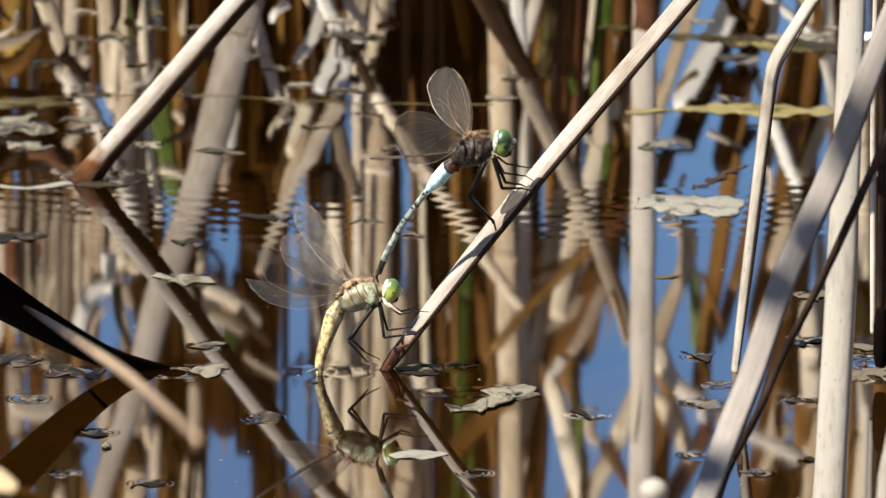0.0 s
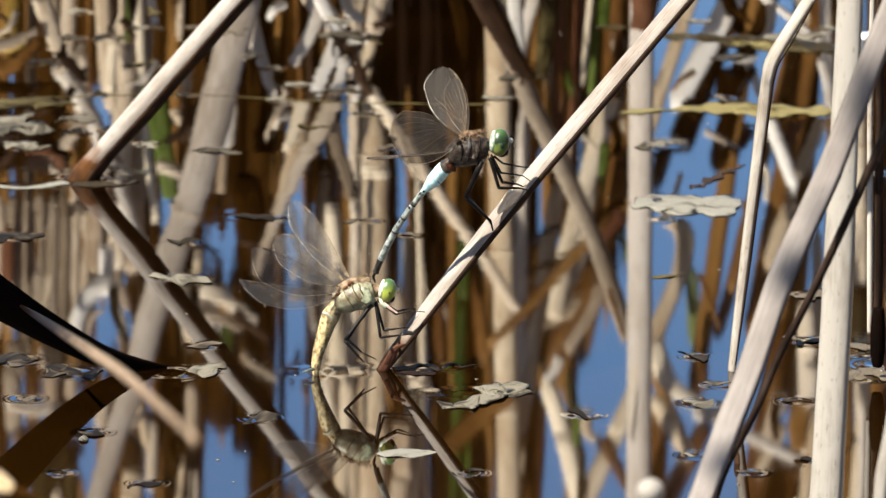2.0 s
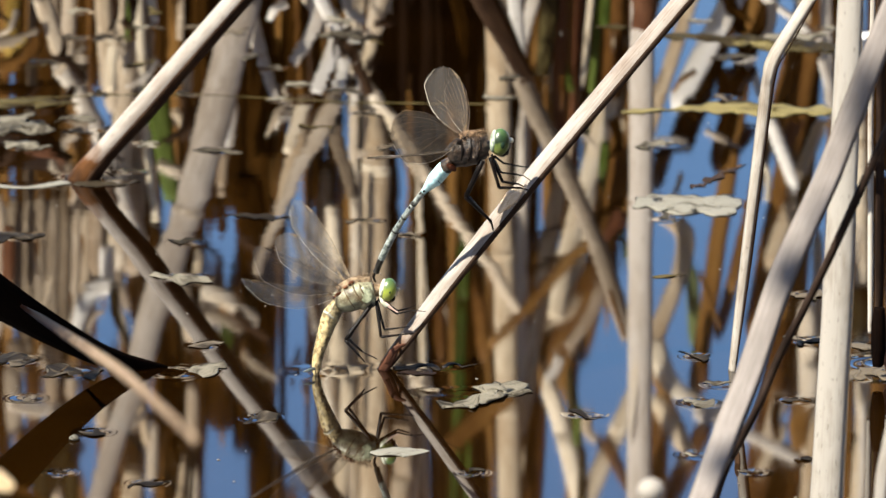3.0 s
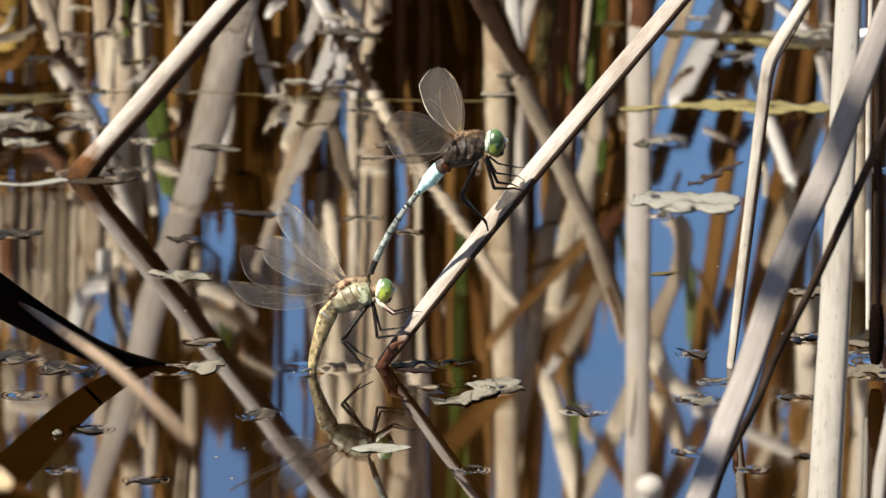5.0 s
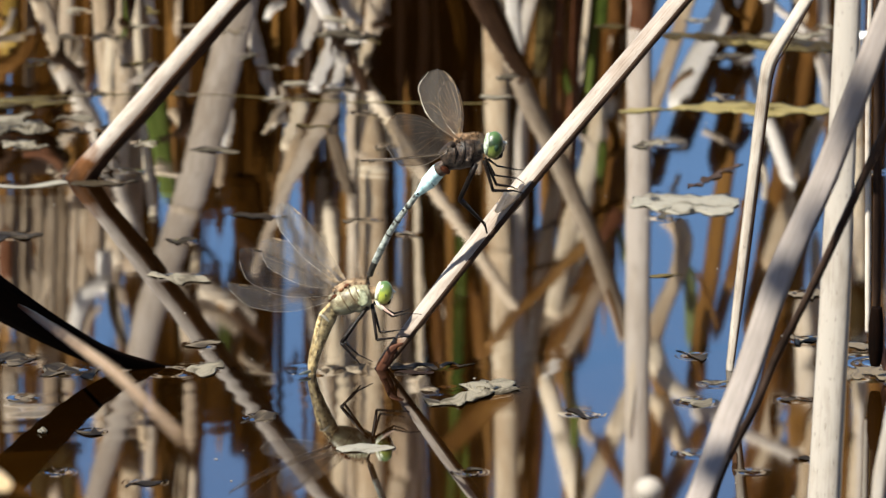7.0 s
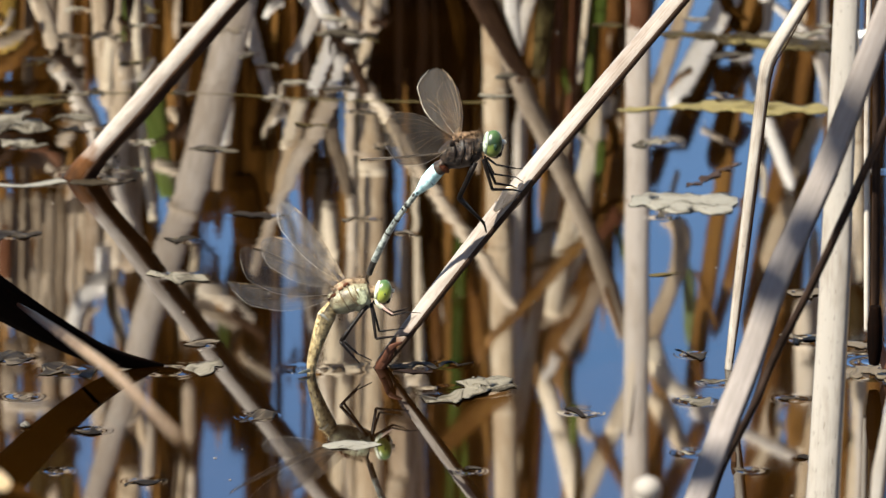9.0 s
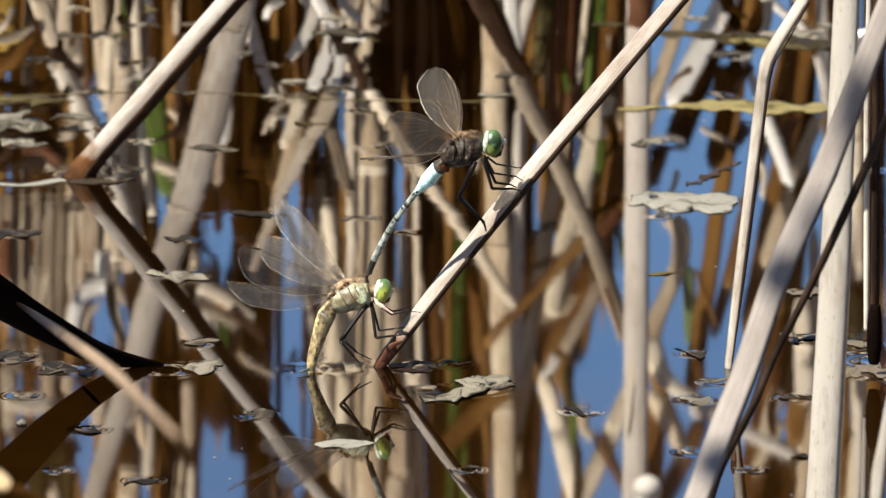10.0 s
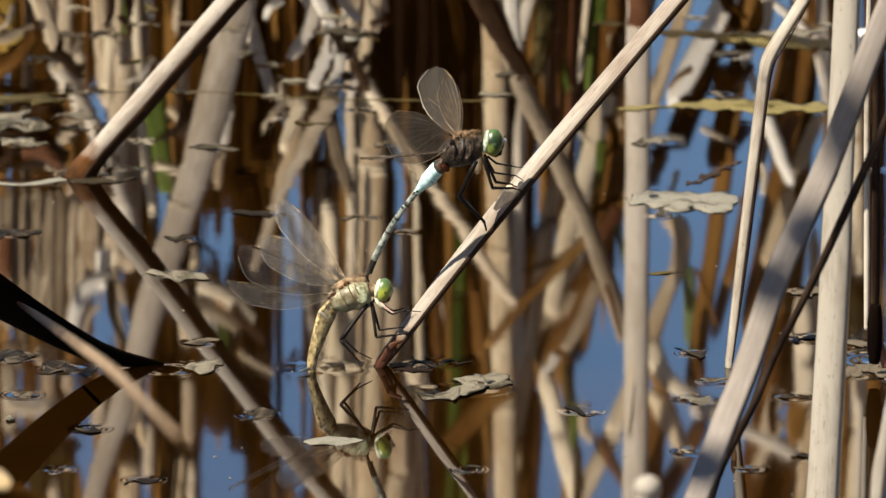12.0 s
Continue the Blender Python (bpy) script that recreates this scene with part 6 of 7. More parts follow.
floater("floating_leaf", [(-0.0159, -0.1750, 0.0000), (-0.0083, -0.1710, 0.0000), (0.0106, -0.1670, 0.0000)], [0.0111, 0.0064, 0.0024], WETGREY, "thin dark leaf lying in the water", crinkle=0.3, ring=True)
floater("floating_leaf", [(0.1348, -0.1892, 0.0000), (0.1400, -0.1789, 0.0000), (0.1464, -0.1829, 0.0000), (0.1515, -0.1923, 0.0000)], [0.0030, 0.0080, 0.0080, 0.0030], WETGREY, "wet crumpled grey leaf at the foot of a reed", section=FOLD, crinkle=0.7, ring=True)
floater("floating_leaf", [(0.1175, -0.1266, 0.0000), (0.1230, -0.1332, 0.0000), (0.1314, -0.1380, 0.0000)], [0.0030, 0.0066, 0.0030], WETGREY, "wet grey leaf floating beside a reed", crinkle=0.5, ring=True)
floater("floating_leaf", [(0.1380, -0.1397, 0.0000), (0.1426, -0.1445, 0.0000), (0.1465, -0.1429, 0.0000)], [0.0030, 0.0064, 0.0030], WETGREY, "wet grey leaf at the foot of a reed", crinkle=0.5, ring=True)
# small scraps; many stand in for tan reflections on ripples
floater("leaf_scrap", [(-0.1541, 0.3811, 0.0000), (-0.1474, 0.3803, 0.0000), (-0.1406, 0.3796, 0.0000)], [0.0027, 0.0068, 0.0020], WETGREY, "small grey leaf scrap floating on the water", crinkle=0.35)
floater("leaf_scrap", [(-0.1268, 0.4028, 0.0000), (-0.1210, 0.4007, 0.0000), (-0.1153, 0.3987, 0.0000)], [0.0023, 0.0057, 0.0017], WETCREAM, "small cream leaf scrap floating on the water", crinkle=0.39)
floater("leaf_scrap", [(-0.1384, 0.3819, 0.0000), (-0.1338, 0.3803, 0.0000), (-0.1293, 0.3788, 0.0000)], [0.0023, 0.0056, 0.0017], WETGREY, "small grey leaf scrap floating on the water", crinkle=0.38)
floater("leaf_scrap", [(-0.1492, 0.2227, 0.0000), (-0.1418, 0.2256, 0.0000), (-0.1344, 0.2285, 0.0000)], [0.0029, 0.0072, 0.0022], WETCREAM, "small cream leaf scrap floating on the water", crinkle=0.29)
floater("leaf_scrap", [(-0.1448, 0.2059, 0.0000), (-0.1398, 0.2032, 0.0000), (-0.1348, 0.2004, 0.0000)], [0.0020, 0.0051, 0.0015], WETGREY, "small grey leaf scrap floating on the water", crinkle=0.33)
floater("leaf_scrap", [(-0.0948, 0.1715, 0.0000), (-0.0859, 0.1691, 0.0000), (-0.0769, 0.1667, 0.0000)], [0.0032, 0.0079, 0.0024], WETCREAM, "small cream leaf scrap floating on the water", crinkle=0.22)
floater("leaf_scrap", [(-0.0717, 0.3204, 0.0000), (-0.0673, 0.3206, 0.0000), (-0.0629, 0.3209, 0.0000)], [0.0026, 0.0065, 0.0020], WETCREAM, "small cream leaf scrap floating on the water", crinkle=0.25)
floater("leaf_scrap", [(-0.0690, 0.2612, 0.0000), (-0.0657, 0.2609, 0.0000), (-0.0624, 0.2606, 0.0000)], [0.0021, 0.0052, 0.0016], WETCREAM, "small cream leaf scrap floating on the water", crinkle=0.31)
floater("leaf_scrap", [(-0.0354, 0.2329, 0.0000), (-0.0311, 0.2359, 0.0000), (-0.0268, 0.2389, 0.0000)], [0.0017, 0.0041, 0.0012], WETGREY, "small grey leaf scrap floating on the water", crinkle=0.24)
floater("leaf_scrap", [(0.0133, 0.2637, 0.0000), (0.0198, 0.2651, 0.0000), (0.0264, 0.2664, 0.0000)], [0.0029, 0.0074, 0.0022], WETCREAM, "small cream leaf scrap floating on the water", crinkle=0.38)
floater("leaf_scrap", [(0.0207, 0.3051, 0.0000), (0.0245, 0.3033, 0.0000), (0.0282, 0.3016, 0.0000)], [0.0026, 0.0065, 0.0019], WETCREAM, "small cream leaf scrap floating on the water", crinkle=0.23)
floater("leaf_scrap", [(-0.0468, 0.2796, 0.0000), (-0.0402, 0.2777, 0.0000), (-0.0336, 0.2758, 0.0000)], [0.0025, 0.0064, 0.0019], WETCREAM, "small cream leaf scrap floating on the water", crinkle=0.23)
floater("leaf_scrap", [(0.0603, 0.4015, 0.0000), (0.0671, 0.4007, 0.0000), (0.0739, 0.3999, 0.0000)], [0.0041, 0.0102, 0.0031], MURK, "small dark leaf scrap floating on the water", crinkle=0.23)
floater("leaf_scrap", [(0.1071, 0.3392, 0.0000), (0.1128, 0.3425, 0.0000), (0.1184, 0.3458, 0.0000)], [0.0031, 0.0077, 0.0023], WETCREAM, "small cream leaf scrap floating on the water", crinkle=0.37)
floater("leaf_scrap", [(0.0725, -0.0386, 0.0000), (0.0785, -0.0371, 0.0000), (0.0844, -0.0356, 0.0000)], [0.0021, 0.0052, 0.0016], MURK, "small dark leaf scrap floating on the water", crinkle=0.24)
floater("leaf_scrap", [(0.0802, -0.1535, 0.0000), (0.0849, -0.1558, 0.0000), (0.0896, -0.1582, 0.0000)], [0.0022, 0.0056, 0.0017], WETGREY, "small grey leaf scrap floating on the water", crinkle=0.37)
floater("leaf_scrap", [(0.0867, -0.1965, 0.0000), (0.0909, -0.1954, 0.0000), (0.0951, -0.1944, 0.0000)], [0.0022, 0.0055, 0.0016], WETCREAM, "small cream leaf scrap floating on the water", crinkle=0.39)
floater("leaf_scrap", [(0.0756, -0.2891, 0.0000), (0.0801, -0.2892, 0.0000), (0.0847, -0.2894, 0.0000)], [0.0023, 0.0059, 0.0018], WETCREAM, "small cream leaf scrap floating on the water", crinkle=0.34)
floater("leaf_scrap", [(0.0778, -0.2216, 0.0000), (0.0834, -0.2202, 0.0000), (0.0890, -0.2189, 0.0000)], [0.0031, 0.0077, 0.0023], WETCREAM, "small cream leaf scrap floating on the water", crinkle=0.39)
floater("leaf_scrap", [(0.1169, -0.1355, 0.0000), (0.1227, -0.1364, 0.0000), (0.1284, -0.1373, 0.0000)], [0.0029, 0.0073, 0.0022], WETGREY, "small grey leaf scrap floating on the water", crinkle=0.39)
floater("leaf_scrap", [(0.1137, -0.2948, 0.0000), (0.1182, -0.2965, 0.0000), (0.1226, -0.2983, 0.0000)], [0.0017, 0.0044, 0.0013], WETCREAM, "small cream leaf scrap floating on the water", crinkle=0.26)
floater("leaf_scrap", [(0.1092, -0.2178, 0.0000), (0.1148, -0.2172, 0.0000), (0.1204, -0.2166, 0.0000)], [0.0025, 0.0062, 0.0018], WETGREY, "small grey leaf scrap floating on the water", crinkle=0.23)
floater("leaf_scrap", [(-0.0872, -0.1414, 0.0000), (-0.0816, -0.1397, 0.0000), (-0.0759, -0.1380, 0.0000)], [0.0026, 0.0065, 0.0019], WETGREY, "small grey leaf scrap floating on the water", crinkle=0.21)
floater("leaf_scrap", [(-0.0995, 0.0149, 0.0000), (-0.0935, 0.0160, 0.0000), (-0.0875, 0.0171, 0.0000)], [0.0022, 0.0054, 0.0016], WETCREAM, "small cream leaf scrap floating on the water", crinkle=0.32)
floater("leaf_scrap", [(0.1252, 0.3792, 0.0000), (0.1389, 0.3826, 0.0000), (0.1526, 0.3860, 0.0000)], [0.0036, 0.0090, 0.0027], WETCREAM, "small cream leaf scrap floating on the water", crinkle=0.34)
floater("leaf_scrap", [(-0.0168, -0.1805, 0.0000), (-0.0102, -0.1797, 0.0000), (-0.0036, -0.1789, 0.0000)], [0.0022, 0.0055, 0.0017], SHEATH_SHADE, "small red-brown leaf scrap floating on the water", crinkle=0.26)
floater("leaf_scrap", [(0.1646, 0.3870, 0.0000), (0.1683, 0.3849, 0.0000), (0.1720, 0.3827, 0.0000)], [0.0081, 0.0203, 0.0061], PETAL, "small white petal-like scrap floating on the water", crinkle=0.30)
floater("leaf_scrap", [(0.0938, -0.3132, 0.0000), (0.0984, -0.3124, 0.0000), (0.1029, -0.3117, 0.0000)], [0.0014, 0.0036, 0.0011], WETGREY, "small grey leaf scrap floating on the water", crinkle=0.30)
floater("leaf_scrap", [(-0.0365, 0.0517, 0.0000), (-0.0294, 0.0506, 0.0000), (-0.0222, 0.0495, 0.0000)], [0.0015, 0.0037, 0.0011], WETGREY, "small grey leaf scrap floating on the water", crinkle=0.21)
floater("leaf_scrap", [(-0.0170, 0.0295, 0.0000), (-0.0129, 0.0268, 0.0000), (-0.0089, 0.0242, 0.0000)], [0.0015, 0.0036, 0.0011], WETGREY, "small grey leaf scrap floating on the water", crinkle=0.20)
floater("leaf_scrap", [(-0.0795, 0.0594, 0.0000), (-0.0672, 0.0580, 0.0000), (-0.0549, 0.0566, 0.0000)], [0.0015, 0.0037, 0.0011], WETGREY, "small grey leaf scrap floating on the water", crinkle=0.37)
floater("leaf_scrap", [(-0.1172, -0.2618, 0.0000), (-0.1146, -0.2596, 0.0000), (-0.1119, -0.2575, 0.0000)], [0.0027, 0.0067, 0.0020], WETGREY, "small grey leaf scrap floating on the water", crinkle=0.36)
floater("leaf_scrap", [(-0.1254, -0.3130, 0.0000), (-0.1232, -0.3124, 0.0000), (-0.1211, -0.3119, 0.0000)], [0.0014, 0.0036, 0.0011], WETGREY, "small grey leaf scrap floating on the water", crinkle=0.32)
floater("leaf_scrap", [(-0.1020, -0.3274, 0.0000), (-0.0949, -0.3253, 0.0000), (-0.0878, -0.3233, 0.0000)], [0.0014, 0.0036, 0.0011], WETGREY, "small grey leaf scrap floating on the water", crinkle=0.21)
floater("leaf_scrap", [(0.0061, -0.3138, 0.0000), (0.0083, -0.3124, 0.0000), (0.0105, -0.3111, 0.0000)], [0.0014, 0.0036, 0.0011], WETCREAM, "small cream leaf scrap floating on the water", crinkle=0.39)
floater("leaf_scrap", [(-0.1430, -0.2155, 0.0000), (-0.1388, -0.2141, 0.0000), (-0.1346, -0.2127, 0.0000)], [0.0028, 0.0069, 0.0021], WETGREY, "small grey leaf scrap floating on the water", crinkle=0.35)
sliding = floater("floating_leaf", [(-0.0415, -0.2819, 0.0000), (-0.0336, -0.2789, 0.0000), (-0.0241, -0.2760, 0.0000)], [0.0037, 0.0118, 0.0044], CREAM, "narrow pale leaf drifting on the water", crinkle=0.25)
fleck = floater("fluff", [(-0.1402, -0.2537, 0.0000), (-0.1378, -0.2507, 0.0000), (-0.1354, -0.2537, 0.0000)], [0.0015, 0.0045, 0.0015], CREAM, "tiny white fluff drifting on the water", section=ROUND, crinkle=0.5)


def scatter(count, x0, x1, y0, y1, seed):
    """Small scraps of leaf adrift between x0, x1 and y0, y1."""
    rng = random.Random(seed)
    for k in range(count):
        x, y = rng.uniform(x0, x1), rng.uniform(y0, y1)
        half, slant, wide = rng.uniform(0.002, 0.0065), rng.uniform(-0.006, 0.006), rng.uniform(0.0025, 0.007)
        tone, word = rng.choice(((WETGREY, "grey"), (MURK, "brown"), (WETCREAM, "cream"), (WETCREAM, "cream")))
        floater("leaf_scrap", [(x - half, y - slant, 0), (x, y, 0), (x + half, y + slant, 0)], [wide * 0.3, wide, wide * 0.25], tone, "small " + word + " leaf scrap floating on the water", crinkle=rng.uniform(0.25, 0.6))


scatter(13, -0.1717, -0.0973, 0.1030, 0.4375, 21)
scatter(7, -0.0988, -0.0187, 0.1318, 0.4375, 22)
scatter(7, 0.0765, 0.1623, -0.1670, 0.4283, 23)


# glossy beads added only to make sun glints at the reed feet
def bubble(x, y, r):
    bm = ball(bmesh.new(), (0, 0, r * 0.5), (r, r, r * 0.8), u=16, v=10)
    tagged(part("bubble", bm, GLINT_BEAD, at=Matrix.Translation((x, y, 0))), "tiny glossy bead added to catch a sun glint", "bubble", "bubbles at the reed feet")


for x, y, r in ((-0.1401, 0.1222, 0.00080), (-0.0227, -0.1742, 0.00060), (-0.0208, -0.1750, 0.00070), (0.1436, -0.1478, 0.00060), (0.1459, -0.1773, 0.00070), (0.1216, -0.0664, 0.00080)):
    bubble(x, y, r)


def specks():
    """Seeds and dust afloat."""
    rng = random.Random(3)
    bm = bmesh.new()
    for k in range(90):
        x, y, r = rng.uniform(-0.17, 0.17), rng.uniform(-0.35, 0.5), rng.uniform(0.00012, 0.00032)
        ball(bm, (x, y, 0.0001), (r * rng.uniform(1, 2.5), r, r * 0.6), u=6, v=4)
    tagged(part("floating_specks", bm, PALE), "pale seeds and dust floating on the water", "seeds", kind="stuff")


specks()


# ---- dragonflies (local axes in millimetres, scaled below) ----
MM = 0.001


def mm(p):
    return Vector(p) * MM


def tube(pts, radii, n=5, section=ROUND, face=(0, -1, 0), **kw):
    return strip([mm(p) for p in pts], [r * MM for r in radii], n=n, section=section, face=face, **kw)


def wing(parent, root, tip, chord, lead, film, vein, stigma, fans=7, edge=0.045):
    """A wing from root to tip; chord: the way and width from front edge to rear edge; lead: the share of it before the axis."""
    along, ch = mm(tip) - mm(root), mm(chord)
    up = along.cross(ch).normalized()
    length = along.length

    def spot(s, c):
        swell = 0.13 + 0.87 * math.sin(min(1, s / 0.58) * math.pi / 2)
        close = max(0.0, 1 - (max(0, s - 0.74) / 0.26) ** 2.0) ** 0.5
        ruffle = 0.00035 * math.sin(c * 9 + s * 5) + 0.00012 * math.sin(c * 31 + s * 9)
        return along * s + ch * ((c - lead) * swell * close) + up * (ruffle * (1 - c * 0.4) + length * 0.03 * s * s)

    bm = bmesh.new()
    n, m = 30, 14
    g = [[bm.verts.new(spot(min(i / n, 0.999), j / m)) for j in range(m + 1)] for i in range(n + 1)]
    for i in range(n):
        for j in range(m):
            bm.faces.new((g[i][j], g[i + 1][j], g[i + 1][j + 1], g[i][j + 1]))
    w = part("wing", bm, film, parent, at=Matrix.Translation(mm(root)))

    def line(c0, c1, s0, s1, r):
        pts = [spot(s0 + (s1 - s0) * k / 6, c0 + (c1 - c0) * k / 6) for k in range(7)]
        return strip(pts, [r * MM] * 6 + [r * 0.5 * MM], n=3, section=ROUND[::2], face=(0.31, -0.9, 0.2))
    part("front_vein", line(0.0, 0.0, 0.0, 0.97, 0.08), vein, w)
    part("second_vein", line(0.06, 0.03, 0.02, 0.55, 0.05), vein, w)
    part("main_vein", line(0.10, 0.12, 0.02, 0.92, 0.055), vein, w)
    part("rear_vein", line(0.2, 0.8, 0.04, 0.62, 0.04), vein, w)
    part("edge_vein", line(0.995, 0.995, 0.06, 0.985, edge), RIM, w)
    for k in range(fans):
        q = k / fans
        part("fan_vein", line(0.12 + 0.25 * q, 0.26 + 0.66 * q, 0.03 + 0.05 * q, 0.9 - 0.45 * q, 0.028), vein, w)
    bm = bmesh.new()
    for k in range(16):
        s = 0.12 + 0.05 * k
        sweep(bm, [spot(s, 0.0), spot(s + 0.004, 0.06), spot(s + 0.012, 0.11)], [0.02 * MM] * 3, section=ROUND[::3], n=1, face=(0.31, -0.9, 0.2))
    part("cross_veins", bm, vein, w)
    part("wing_spot", strip([spot(s, 0.04) for s in (0.80, 0.84, 0.89)], [0.15 * MM, 0.35 * MM, 0.15 * MM], section=LENS, n=4), stigma, w, "small brown wing spot")
    return w


def leg(parent, joints, r):
    """A leg through its joints: thigh, shin, foot."""
    hip, knee, ankle, toe = joints
    part("thigh", tube([hip, knee], [r * 1.2, r], n=4), BLACK, parent)
    part("shin", tube([knee, ankle], [r, r * 0.6], n=4), BLACK, parent)
    part("foot", tube([ankle, toe], [r * 0.55, r * 0.35], n=3), BLACK, parent)
    bm = bmesh.new()
    a, b = mm(knee), mm(ankle)
    for k in range(5):
        q = a.lerp(b, 0.2 + 0.15 * k)
        sweep(bm, [q, q + Vector((0.0005, -0.0003, -0.0007))], [0.00008, 0.00003], section=ROUND[::3], n=1, face=(0.7, 0.2, 0.6))
    part("spines", bm, BLACK, parent)


def head(parent, c, r, tilt, eye, face, body, rim, mask=1.0):
    """Two large eyes meeting on top, a pale face in front."""
    turn = Matrix.Rotation(radians(tilt), 4, "Y")
    cv = mm(c)

    def off(x, y, z):
        return cv + turn @ Vector((x, y, z)) * r * MM
    part("skull", ball(bmesh.new(), off(0.0, 0, -0.1), (0.60 * r * MM, 0.9 * r * MM, 0.8 * r * MM), turn), body, parent)
    for sgn in (-1, 1):
        e = part("eye", ball(bmesh.new(), off(-0.02, 0.50 * sgn, 0.06), (0.68 * r * MM, 0.62 * r * MM, 0.95 * r * MM), turn, 24, 16), eye, parent)
        part("pupil", ball(bmesh.new(), off(0.16, 0.93 * sgn, -0.12), (0.11 * r * mask * MM, 0.20 * r * MM, 0.15 * r * mask * MM), turn), M_DARKGREEN, e)
        part("eye_rim", ball(bmesh.new(), off(-0.46, 0.55 * sgn, 0.08), (0.27 * r * MM, 0.52 * r * MM, 0.80 * r * MM), turn), rim, e, "pale rear rim of the eye")
    part("brow", ball(bmesh.new(), off(0.72, 0, 0.26), (0.20 * r * MM, 0.34 * r * MM, 0.19 * r * MM), turn), FACE, parent)
    part("face", ball(bmesh.new(), off(0.56, 0, -0.10), (0.22 * r * MM, 0.44 * r * MM, 0.36 * r * MM), turn), face, parent)
    part("mouth", ball(bmesh.new(), off(0.52, -0.1, -0.52), (0.18 * r * MM, 0.40 * r * MM, 0.30 * r * MM), turn), BLACK, parent, "dark mouth edge")
    part("jaw", ball(bmesh.new(), off(0.20, 0, -0.74), (0.32 * r * MM, 0.42 * r * MM, 0.22 * r * MM), turn), body, parent)
    for sgn in (-1, 1):
        part("feeler", strip([off(0.7, 0.2 * sgn, 0.5), off(0.95, 0.35 * sgn, 0.68), off(1.1, 0.45 * sgn, 0.7)], [0.00011, 0.00006, 0.00003], n=3, section=ROUND[::2]), BLACK, parent)


def abdomen(parent, joints, radii, mats):
    """One segment between each pair of joints."""
    for i in range(len(joints) - 1):
        a, b = Vector(joints[i]), Vector(joints[i + 1])
        r0, r1 = radii[i], radii[i + 1]
        q = [a, a.lerp(b, 0.12), a.lerp(b, 0.88), b + (b - a) * 0.02]
        part("abdomen_segment", tube(q, [r0 * 0.98, r0 * 1.0, r1 * 1.02, r1 * 0.97], n=4), mats[i], parent)


def hair(parent, a, b, r, mat, seed, n=110):
    """Fine hair over the back between a and b."""
    rng = random.Random(seed)
    bm = bmesh.new()
    a, b = mm(a), mm(b)
    for k in range(n):
        ang = rng.uniform(-0.4, 2.6)
        out = Vector((rng.uniform(-0.3, 0.3), -math.cos(ang), math.sin(ang)))
        q = a.lerp(b, rng.random()) + out * r * MM * 0.9
        sweep(bm, [q, q + out.normalized() * MM * rng.uniform(0.6, 1.3)], [0.00006, 0.00002], section=ROUND[::3], n=1, face=(0.8, 0.1, 0.3))
    return part("hair", bm, mat, parent, "fine hair on the thorax")


def patch(name, parent, c, size, tilt, mat, label=""):
    """A flattened plate lying on the body at c."""
    return part(name, ball(bmesh.new(), mm(c), [s * MM for s in size], Matrix.Rotation(radians(tilt), 4, "Y")), mat, parent, label)


